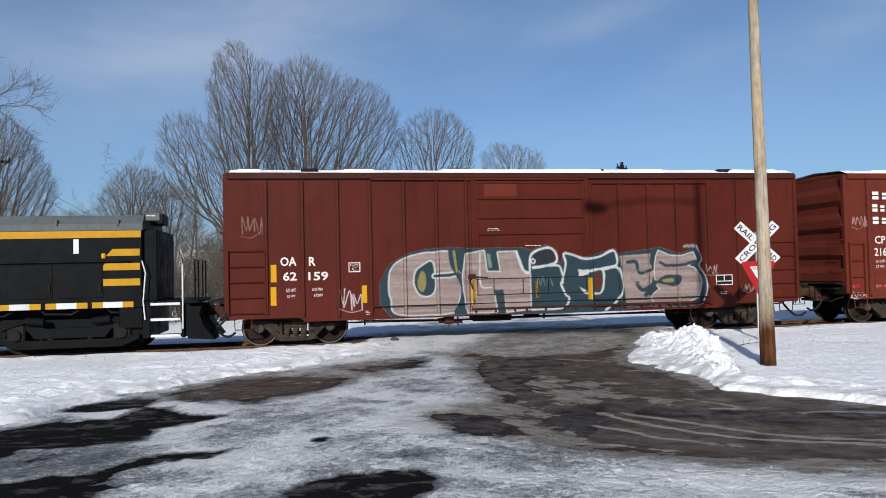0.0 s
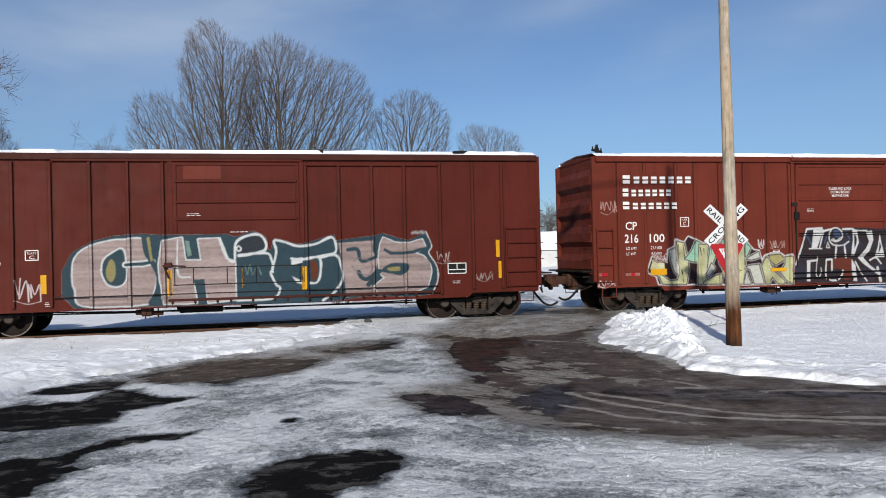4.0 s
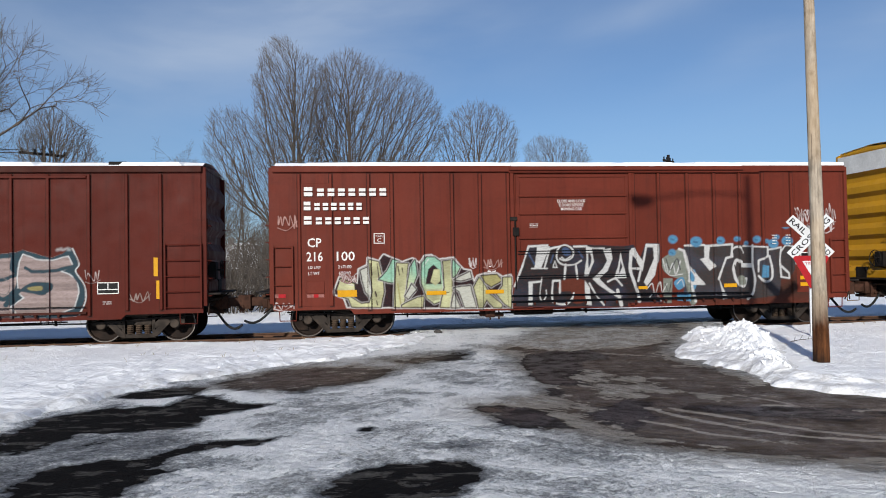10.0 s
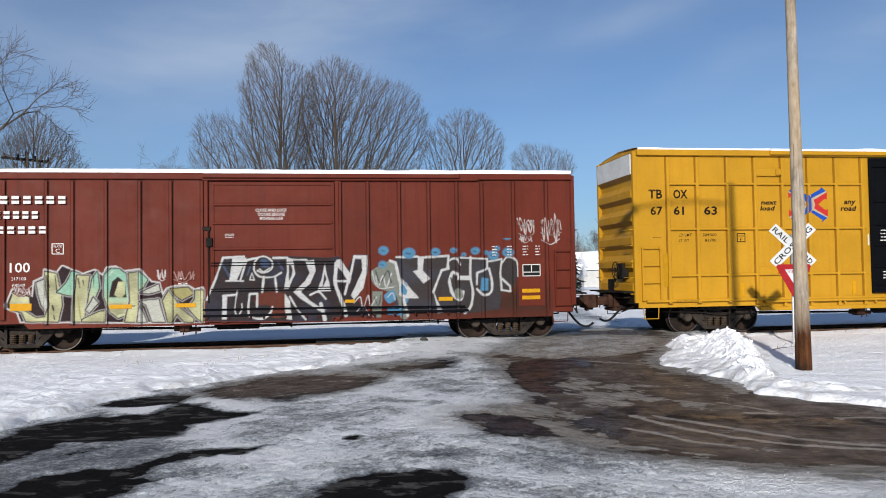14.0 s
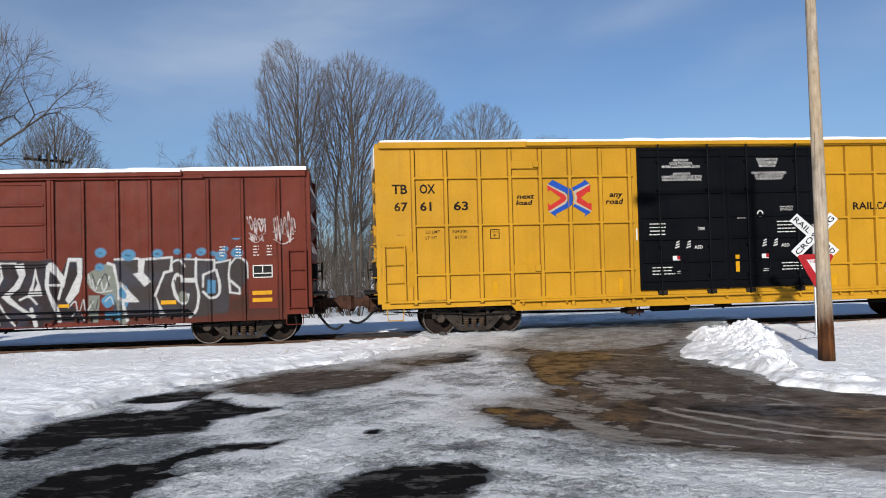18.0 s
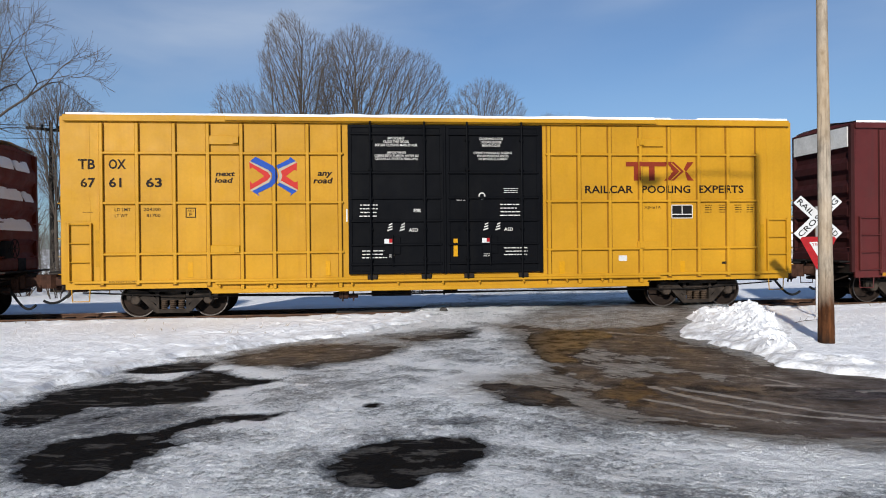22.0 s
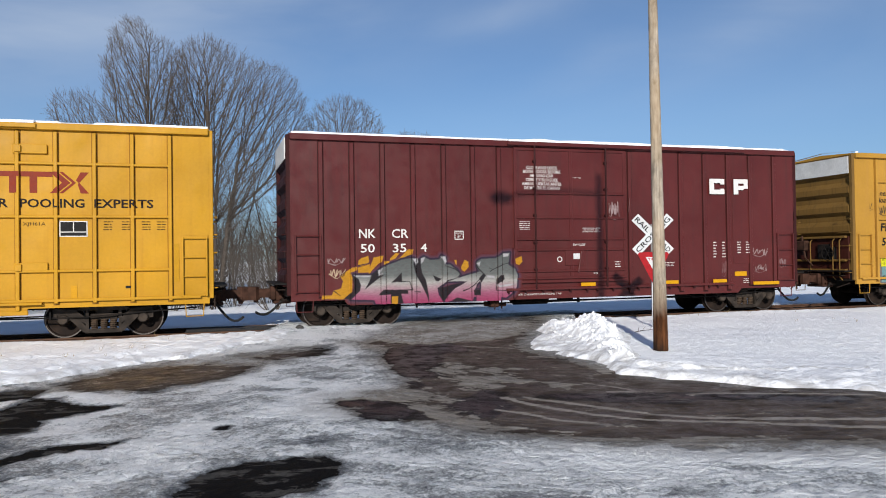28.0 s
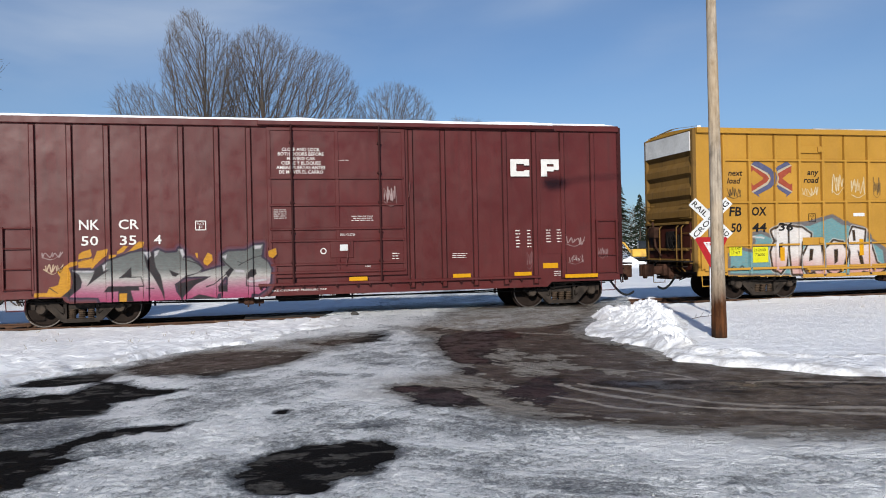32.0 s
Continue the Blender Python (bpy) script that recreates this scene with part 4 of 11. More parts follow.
def heap(x, y):
    """Height of the heap over the snow: a crest with a blunt road side and a longer field side, lumpy all over."""
    wx, wy = x + 0.22 * fbm(x, y, 0.8, 151), y + 0.22 * fbm(x, y, 0.8, 161)
    top = np.zeros(x.shape)
    for (ax, ay, ah), (bx, by, bh) in zip(CREST, CREST[1:]):
        ex, ey = bx - ax, by - ay
        t = np.clip(((wx - ax) * ex + (wy - ay) * ey) / (ex * ex + ey * ey), 0, 1)
        dx, dy = wx - ax - t * ex, wy - ay - t * ey
        h = ah + t * (bh - ah)
        road_side = dx * ey - dy * ex > 0
        wide = np.where(road_side, 0.22 + 0.8 * h, 0.14 + 0.55 * h)
        top = np.maximum(top, h * np.exp(-(np.hypot(dx, dy) / wide) ** 1.5))
    # thrown slabs behind the crest
    top = np.maximum(top, 0.22 * np.exp(-((wx - 5.0) / 0.7) ** 2 - ((wy - 18.0) / 1.0) ** 2))
    lumps = 0.08 * fbm(x, y, 0.5, 171) + 0.1 * np.abs(fbm(x, y, 0.3, 181, 2)) + 0.05 * np.abs(fbm(x, y, 0.11, 185, 2)) - 0.04
    return top + lumps * smooth(0.04, 0.25, top)


def snow_pile():
    """The ploughed heap at the corner of the crossing, running out along the road edge."""
    def height(x, y):
        return snow_height(x, y) - 0.05 + heap(x, y)

    me, v = sheet("snow_pile", np.arange(3.2, 9.6, 0.03), np.arange(10.0, 20.6, 0.03), height, "snow", keep=lambda x, y: heap(x, y) > 0.035)
    floats(me, "grit", smooth(0.35, 0.0, v[:, 2]) * 0.5 + 0.16)
    tagged(new("snow_pile", me), "lumpy ploughed heap of white snow at the road corner", "snow", kind="stuff")


def snow_clods():
    """Broken clods of crust on the heap and strewn along the edges of the road."""
    rnd = random.Random(8)
    spots = []
    for k in range(420):
        i = rnd.randrange(len(CREST) - 2)
        (ax, ay, ah), (bx, by, bh) = CREST[i], CREST[i + 1]
        t, w = rnd.random(), 0.1 + 0.75 * (ah + bh) / 2
        spots.append((ax + t * (bx - ax) + rnd.gauss(0, w), ay + t * (by - ay) + rnd.gauss(0, w * 0.7), rnd.uniform(0.012, 0.03) * rnd.choice((1, 1, 1.7))))
    verge = ROAD_EDGE[2:12] + ROAD_EDGE[16:26]
    for k in range(600):
        i = rnd.randrange(len(verge) - 1)
        if i == 9:
            continue
        (ax, ay), (bx, by) = verge[i], verge[i + 1]
        t = rnd.random()
        spots.append((ax + t * (bx - ax) + rnd.gauss(0, 0.4) - 0.25, ay + t * (by - ay) + rnd.gauss(0, 0.4) + 0.25, rnd.uniform(0.008, 0.022) * rnd.choice((1, 1, 1, 2.0))))
    p = np.array(spots)
    ok = (heap(p[:, 0], p[:, 1]) > 0.12) | ((edge_distance(p[:, 0], p[:, 1], ROAD_EDGE) > 0.05) & (p[:, 0] < 1.0))
    spots = [q for q, k in zip(spots, ok) if k]
    bm = bmesh.new()
    bmesh.ops.create_icosphere(bm, subdivisions=1, radius=1)
    ball = [v.co.copy() for v in bm.verts]
    faces = [[v.index for v in f.verts] for f in bm.faces]
    bm.free()
    p = np.array(spots)
    z = np.maximum(snow_height(p[:, 0], p[:, 1]) - 0.03 + heap(p[:, 0], p[:, 1]), road_height(p[:, 0], p[:, 1]))
    g = Geo()
    for (x, y, r), h in zip(spots, z):
        turn = Euler((rnd.uniform(0, 6), rnd.uniform(0, 6), rnd.uniform(0, 6))).to_matrix()
        s = Vector((r * rnd.uniform(0.7, 1.5), r * rnd.uniform(0.7, 1.3), r * rnd.uniform(0.5, 1.0)))
        g.add([tuple(turn @ Vector((c.x * s.x, c.y * s.y, c.z * s.z)) * rnd.uniform(0.75, 1.2) + Vector((x, y, h - r * 0.15))) for c in ball], faces)
    me = g.mesh("snow_clods", M["snow"])
    tagged(new("snow_clods", me), "broken clods of crusted snow along the road edge", "snow", kind="stuff")


# ---- railway track ----


def on_track(u, off=0.0, z=0.0):
    p = ALONG * u + ACROSS * (CENTRE + off)
    return (float(p[0]), float(p[1]), z)


def build_track():
    track = thing("railway_track", "single railway track with rusty rails sunk in trodden snow", "railway track", at=on_track(0))
    track.rotation_euler = (0, 0, ANGLE)
    tagged(track, kind="structure")
    prof = [(-0.065, -0.15), (0.065, -0.15), (0.065, -0.135), (0.012, -0.115), (0.012, -0.05), (0.035, -0.035), (0.035, 0.0), (-0.035, 0.0), (-0.035, -0.035), (-0.012, -0.05), (-0.012, -0.115), (-0.065, -0.135)]
    for off in (-0.7525, 0.7525):
        part("rail", Geo().prism([(off + a, RAIL_TOP - 0.045 + b) for a, b in prof], "x", -220, 260), "rail", track)
    tie = Geo().box(-0.115, 0.115, -1.3, 1.3, -0.2, -0.03, 0.01).mesh("sleeper", M["grime"])
    for k in range(-46, 56):
        part("sleeper", tie, "grime", track, at=(k * 0.52, 0, 0))
    for y0, y1 in ((-0.67, -0.2), (-0.17, 0.2), (0.23, 0.67)):
        part("crossing_plank", Geo().box(-0.6, 7.2, y0, y1, -0.09, 0.048, 0.01), "stone", track, "dark worn crossing panel between the rails")
    part("ballast_edge", Geo().box(-200, 240, -0.8, -0.7, -0.2, -0.02), "grime", track)


build_ground()
build_road()
snow_pile()
snow_clods()
build_track()

# ---- freight cars ----
TRAIN = "cars of the passing freight train"


def tube_mesh(segs, name, material, n=3):
    """Many tapered tubes in one mesh. segs: rows of x0 y0 z0 x1 y1 z1 r0 r1."""
    s = np.asarray(segs, float)
    a, b = s[:, :3], s[:, 3:6]
    w = b - a
    w /= np.linalg.norm(w, axis=1, keepdims=True) + 1e-9
    ref = np.where(np.abs(w[:, 2:3]) < 0.9, np.array([[0, 0, 1.0]]), np.array([[1.0, 0, 0]]))
    u = np.cross(w, ref)
    u /= np.linalg.norm(u, axis=1, keepdims=True) + 1e-9
    q = np.cross(w, u)
    rings = []
    for p, r in ((a, s[:, 6:7]), (b, s[:, 7:8])):
        for i in range(n):
            t = 2 * math.pi * i / n
            rings.append(p + (u * math.cos(t) + q * math.sin(t)) * r)
    v = np.stack(rings, 1).reshape(-1, 3)
    k = np.arange(len(s))[:, None] * 2 * n
    quads = np.concatenate([k + np.array([[i, (i + 1) % n, n + (i + 1) % n, n + i]]) for i in range(n)], 0)
    me = bpy.data.meshes.new(name)
    me.vertices.add(len(v))
    me.vertices.foreach_set("co", v.ravel())
    me.loops.add(quads.size)
    me.loops.foreach_set("vertex_index", quads.ravel().astype(np.int32))
    me.polygons.add(len(quads))
    me.polygons.foreach_set("loop_start", np.arange(0, quads.size, 4, dtype=np.int32))
    me.polygons.foreach_set("use_smooth", np.ones(len(quads), bool))
    me.update(calc_edges=True)
    me.materials.append(M[material])
    return me


WHEEL_R = 0.457
WHEEL_SINK = 0.045      # wheel treads and rails lie this far below the datum of the car bodies
WHEELS = []      # (wheelset, resting place)


def shared(maker, cache={}):
    if maker not in cache:
        cache[maker] = maker()
    return cache[maker]


def wheelset_mesh():
    g = Geo()
    for s in (-1, 1):
        y = 0.72 * s
        o = 0.07 * s
        g.lathe([(y - o, 0.16), (y - o, WHEEL_R + 0.028), (y - o * 0.6, WHEEL_R + 0.028), (y - o * 0.45, WHEEL_R), (y + o, WHEEL_R - 0.006), (y + o, WHEEL_R - 0.055), (y + o * 0.35, WHEEL_R - 0.07), (y + o * 0.1, 0.2), (y + o * 0.9, 0.15), (y + o * 0.9, 0.1)], "y", 36)
    g.lathe([(-1.02, 0.07), (-0.98, 0.085), (0.98, 0.085), (1.02, 0.07)], "y", 14)
    return g.mesh("wheelset", M["grime"], False)


def rim_mesh():
    g = Geo()
    n, rows = 36, ((WHEEL_R - 0.003, -0.074), (WHEEL_R - 0.004, -0.078), (WHEEL_R - 0.03, -0.078), (WHEEL_R - 0.031, -0.074))
    v = [(math.cos(2 * math.pi * i / n) * r, y, math.sin(2 * math.pi * i / n) * r) for r, y in rows for i in range(n)]
    g.add(v, [(k * n + i, k * n + (i + 1) % n, (k + 1) * n + (i + 1) % n, (k + 1) * n + i) for k in range(3) for i in range(n)])
    return g.mesh("rim", M["tread"])


def side_frame_mesh():
    """One truck's two cast side frames with their windows, and the bolster between them."""
    g = Geo()
    for s in (-1, 1):
        lo, hi = (-1.06, -0.92) if s < 0 else (0.92, 1.06)
        for x in (-1, 1):
            # sloping legs, arched over the axle boxes
            g.prism([(x * 0.36, -0.14), (x * 0.36, 0.0), (x * 0.62, 0.23), (x * 1.08, 0.26), (x * 1.10, 0.13), (x * 0.76, 0.12)], "y", lo, hi)
            g.prism([(x * 0.3, -0.34), (x * 0.34, -0.22), (x * 0.66, 0.13), (x * 0.8, 0.06), (x * 0.46, -0.3)], "y", lo - 0.01, hi + 0.01)
            g.box(*sorted((x * 0.33, x * 0.40)), lo, hi, -0.27, 0.28)
            g.rod((x * 0.62, lo if s < 0 else hi, 0.19), (x * 0.62, (lo if s < 0 else hi) + s * 0.02, 0.19), 0.035, 8)
            g.box(*sorted((x * 1.02, x * 1.12)), lo, hi, 0.0, 0.24)
        g.prism([(-0.42, -0.34), (0.42, -0.34), (0.37, -0.245), (-0.37, -0.245)], "y", lo, hi)
        g.prism([(-0.66, 0.2), (-0.45, 0.31), (0.45, 0.31), (0.66, 0.2), (0.4, 0.2), (-0.4, 0.2)], "y", lo, hi)
    g.box(-0.2, 0.2, -0.95, 0.95, 0.06, 0.3)
    g.box(-0.3, 0.3, -1.0, 1.0, -0.02, 0.12)
    return g.mesh("truck", M["truck_iron"])


def spring_mesh():
    g = Geo()
    g.lathe([(-0.19 + k * 0.025, 0.066 if k % 2 else 0.09) for k in range(10)], "z", 12)
    return g.mesh("spring", M["spring_rust"])


def axle_box_mesh():
    g = Geo().lathe([(-0.09, 0.05), (-0.09, 0.1), (-0.05, 0.125), (0.12, 0.125), (0.12, 0.1)], "y", 14)
    g.box(-0.16, 0.16, -0.02, 0.12, -0.04, 0.17, 0.02)
    return g.mesh("axle_box", M["truck_iron"])


def add_truck(car, x, wheelbase=1.78):
    truck = part("truck", shared(side_frame_mesh), "truck_iron", car, "dusty grey three-piece cast truck", (x, 0, WHEEL_R - WHEEL_SINK))
    for s in (-1, 1):
        w = part("wheelset", shared(wheelset_mesh), "grime", truck, "rust-brown wheels on an axle", (s * wheelbase / 2, 0, 0))
        w.data = shared(wheelset_mesh)
        WHEELS.append((w, (s * wheelbase / 2, 0, 0)))
        part("rim", shared(rim_mesh), "tread", truck, "bright worn wheel rim", (s * wheelbase / 2, -0.72, 0))
        for side in (-1, 1):
            b = part("axle_box", shared(axle_box_mesh), "truck_iron", truck, at=(s * wheelbase / 2, side * 1.02, 0))
            b.rotation_euler = (0, 0, 0 if side < 0 else math.pi)
    for side in (-1, 1):
        for x in (-0.21, 0.0, 0.21):
            part("spring", shared(spring_mesh), "spring_rust", truck, at=(x, side * 1.0, -0.05))


def coupler_mesh():
    g = Geo().box(-0.75, 0.05, -0.15, 0.15, 0.76, 1.0, 0.02)
    g.prism([(0.0, -0.22), (0.12, -0.27), (0.3, -0.22), (0.34, -0.05), (0.2, -0.02), (0.2, 0.06), (0.36, 0.1), (0.34, 0.22), (0.1, 0.24), (0.0, 0.14)], "z", 0.70, 1.06)
    g.box(0.02, 0.14, -0.3, -0.2, 0.62, 0.8, 0.02)
    return g.mesh("coupler", M["coupler_rust"])


def draft_gear_mesh():
    """Striker casting and cushion housing behind the coupler, with its carrier iron and bolts."""
    g = Geo().box(-0.12, 0.28, -0.3, 0.3, 0.66, 1.1, 0.03)
    g.box(0.28, 0.42, -0.24, 0.24, 0.7, 1.06, 0.02)
    g.box(-0.1, 0.34, -0.36, 0.36, 0.6, 0.68, 0.015)
    for y in (-0.33, 0.33):
        for z in (0.74, 0.88, 1.02):
            g.rod((0.05, y, z), (0.05, y * 1.12, z), 0.03, 6)
            g.rod((0.2, y, z), (0.2, y * 1.12, z), 0.03, 6)
    return g.mesh("draft_gear", M["coupler_rust"])


def lever_mesh():
    return Geo().pipe([(0.12, -1.36, 0.62), (0.12, -1.32, 0.9), (0.14, -0.9, 0.92), (0.3, -0.55, 1.0), (0.42, -0.2, 1.12)], 0.02, 6).pipe([(0.1, -1.1, 0.95), (0.14, -1.1, 0.86)], 0.03, 6).mesh("uncoupling_lever", M["grime"])


def hose(car, x, side):
    """The sagging air hose that hangs beside the coupler, its angle cock and bracket."""
    low = 0.5 if side > 0 else 0.36
    pts = [(x + side * (0.12 + 0.72 * k / 10), -0.42 - 0.02 * k, 0.7 - low * math.sin(math.pi * (k / 10) * 0.7) ** 1.1) for k in range(11)]
    pipe_ = part("brake_hose", Geo().pipe(pts, 0.033), "rubber", car, "black rubber air hose")
    part("angle_cock", Geo().box(*sorted((x - side * 0.1, x + side * 0.16)), -0.47, -0.37, 0.66, 0.76, 0.02).rod((x + side * 0.05, -0.42, 0.74), (x + side * 0.05, -0.42, 0.9), 0.016, 6), "grime", car)


def end_wall(car, x, side, half, z0, z1, ribs, material, hood=None, brake=1):
    """Corrugated end: a sheet with pressed horizontal ribs, corner posts, a ladder and a brake wheel."""
    lo, hi = sorted((x, x - side * 0.04))
    part("end_wall", Geo().box(lo, hi, -half + 0.03, half - 0.03, z0, z1), material, car)
    step = (z1 - z0 - 0.3) / ribs
    for k in range(ribs):
        z = z0 + 0.2 + k * step
        o = side * 0.11
        g = Geo()
        prof = [(0, z), (o, z + step * 0.2), (o, z + step * 0.5), (0, z + step * 0.75)]
        g.prism([(x + a, b) for a, b in prof], "y", -half + 0.16, half - 0.16)
        part("end_rib", g, material, car)
    for s in (-1, 1):
        part("corner_post", Geo().box(*sorted((x - side * 0.05, x + side * 0.1)), *sorted((s * (half - 0.13), s * half)), z0, z1, 0.012), material, car)
    if hood:
        part("end_panel", Geo().box(*sorted((x, x + side * 0.125)), -half + 0.14, half - 0.14, z1 - 0.62, z1 - 0.06), "hood_white", car, "white sheet at the top of the end")
    for s in (-1, 1):
        for k in range(5):
            z = z0 + 0.25 + k * 0.44
            y = s * (half - 0.32)
            g = Geo().pipe([(x + side * 0.1, y - 0.24, z), (x + side * 0.19, y - 0.24, z), (x + side * 0.19, y + 0.24, z), (x + side * 0.1, y + 0.24, z)], 0.012, 6)
            part("grab_iron", g, material, car)
    wheel = Geo()
    n = 18
    pts = [(x + side * 0.32, -0.55 + 0.24 * math.cos(2 * math.pi * i / n), 1.75 + 0.24 * math.sin(2 * math.pi * i / n)) for i in range(n + 1)]
    wheel.pipe(pts, 0.014, 6)
    for i in range(0, n, 6):
        wheel.rod(pts[i], pts[(i + 9) % n], 0.01, 5)
    wheel.rod((x, -0.55, 1.75), (x + side * 0.34, -0.55, 1.75), 0.022)
    if side == brake:
        part("brake_wheel", wheel, "steel", car, "hand-brake wheel on the end")
        part("brake_gear", Geo().box(*sorted((x, x + side * 0.2)), -0.75, -0.35, 1.5, 1.95, 0.02), "steel", car)
        part("brake_valve", Geo().box(*sorted((x, x + side * 0.12)), 0.1, 0.6, 1.1, 1.5, 0.02), "steel", car)
    part("end_platform", Geo().box(*sorted((x, x + side * 0.3)), -1.1, 1.1, 0.98, 1.02).rod((x + side * 0.1, -1.25, 0.75), (x + side * 0.3, -0.9, 0.6), 0.02), "grime", car)


def hug(ribs, depth):
    """How far the side stands proud at x, by its ribs (x, width)."""
    def f(x):
        out = np.zeros_like(x)
        for c, w in ribs:
            out = np.maximum(out, depth * np.clip((w / 2 + 0.012 - np.abs(x - c)) / 0.012, 0, 1))
        return out
    return f


class Spray:
    """Spray paint on a car side: a fine sheet that hugs the ribs and carries the colours."""

    def __init__(self, x0, x1, z0, z1, step=0.02):
        self.nx, self.nz = int((x1 - x0) / step) + 1, int((z1 - z0) / step) + 1
        self.x, self.z = np.meshgrid(np.linspace(x0, x1, self.nx), np.linspace(z0, z1, self.nz))
        self.c = np.zeros((self.nz, self.nx, 4))
        self.wob = 0.010 * fbm(self.x * 3, self.z * 3, 0.5, 7)

    def lay(self, alpha, color):
        a = np.clip(alpha, 0, 1)[..., None]
        col = np.empty(self.x.shape + (3,))
        col[...] = color(self.x, self.z) if callable(color) else color
        self.c[..., :3] = np.where(self.c[..., 3:] > 0.003, self.c[..., :3] * (1 - a) + col * a, col)
        self.c[..., 3:] = self.c[..., 3:] * (1 - a) + a

    def curve(self, pts, closed=False):
        """A smooth line through the points."""
        p = [Vector(q) for q in pts]
        if len(p) < 3:
            return [tuple(q) for q in p]
        ext = [p[-1]] + p + p[:2] if closed else [p[0] * 2 - p[1]] + p + [p[-1] * 2 - p[-2]]
        out = []
        for a, b, c, d in zip(ext, ext[1:], ext[2:], ext[3:]):
            for k in range(6):
                t = k / 6
                out.append(tuple(0.5 * (2 * b + (c - a) * t + (2 * a - 5 * b + 4 * c - d) * t * t + (3 * b - a - 3 * c + d) * t ** 3)))
        if not closed:
            out.append(tuple(p[-1]))
        return out

    def line(self, pts, width, color, soft=0.012, round_=True, strength=1.0):
        pts = self.curve(pts) if round_ else pts
        d = np.full(self.x.shape, 1e9)
        for (ax, az), (bx, bz) in zip(pts, pts[1:]):
            ex, ez = bx - ax, bz - az
            t = np.clip(((self.x - ax) * ex + (self.z - az) * ez) / max(ex * ex + ez * ez, 1e-9), 0, 1)
            d = np.minimum(d, np.hypot(self.x - ax - t * ex, self.z - az - t * ez))
        self.lay(strength * (0.5 - (d + self.wob - width / 2) / (2 * soft)), color)

    def area(self, pts, color, soft=0.012, round_=True, grow=0.0, strength=1.0):
        pts = self.curve(pts, True) if round_ else list(pts)
        d = edge_distance(self.x, self.z, pts)
        self.lay(strength * (0.5 - (d + self.wob - grow) / (2 * soft)), color)

    def letter(self, pts, fill, edge, width=0.05, halo=None, halo_width=0.05, round_=True, holes=()):
        if halo is not None:
            self.area(pts, halo, 0.016, round_, width + halo_width)
        self.area(pts, edge, 0.012, round_, width)
        self.area(pts, fill, 0.012, round_)
        for h in holes:
            self.area(h, edge, 0.012, True, width * 0.6)

    def build(self, car, y, proud, material, label):
        keep = self.c[..., 3] > 0.004
        q = keep[:-1, :-1] | keep[1:, :-1] | keep[:-1, 1:] | keep[1:, 1:]
        j, i = np.nonzero(q)
        a = j * self.nx + i
        quads = np.stack([a, a + 1, a + self.nx + 1, a + self.nx], 1)
        used = np.unique(quads)
        back = np.full(self.nx * self.nz, -1)
        back[used] = np.arange(len(used))
        quads = back[quads]
        x, z = self.x.ravel()[used], self.z.ravel()[used]
        v = np.stack([x, y - proud(x) - 0.004, z], 1)
        me = bpy.data.meshes.new("graffiti")
        me.from_pydata(v.tolist(), [], quads.tolist())
        me.attributes.new("spray", "FLOAT_COLOR", "POINT").data.foreach_set("color", self.c.reshape(-1, 4)[used].astype(np.float32).ravel())
        me.materials.append(M[material])
        return part("graffiti", me, material, car, label)


def door_hood(car, x0, x1, eave, paint):
    """The ledge of the upper door track, with a bank of snow lying on it."""
    y0 = -HALF_WIDTH - 0.15
    part("door_hood", Geo().box(x0, x1, y0, -HALF_WIDTH, eave - 0.13, eave - 0.02, 0.012), paint, car, "ledge over the door track")
    g, n = Geo(), int((x1 - x0 - 0.1) / 0.14)
    for i in range(n + 1):
        x = x0 + 0.04 + i * (x1 - x0 - 0.08) / n
        a, b = value_noise(np.array([x * 1.0]), np.array([eave]), 0.6, 15)[0], value_noise(np.array([x]), np.array([eave + 3]), 0.35, 16)[0]
        top, lip = eave + 0.055 + 0.02 * a, 0.012 * b
        g.v += [(x, -HALF_WIDTH + 0.06, eave - 0.022), (x, y0 - lip, eave - 0.022), (x, y0 - lip + 0.004, eave + 0.02 + 0.012 * b), (x, y0 + 0.05, top), (x, -HALF_WIDTH + 0.06, top + 0.03)]
    g.f = [(i * 5 + k, i * 5 + (k + 1) % 5, i * 5 + 5 + (k + 1) % 5, i * 5 + 5 + k) for i in range(n) for k in range(5)] + [(4, 3, 2, 1, 0), tuple(n * 5 + k for k in range(5))]
    part("hood_snow", g, "snow", car, "bank of snow lying on the ledge")


CARS = []     # (thing, place along the train)
Y = -HALF_WIDTH


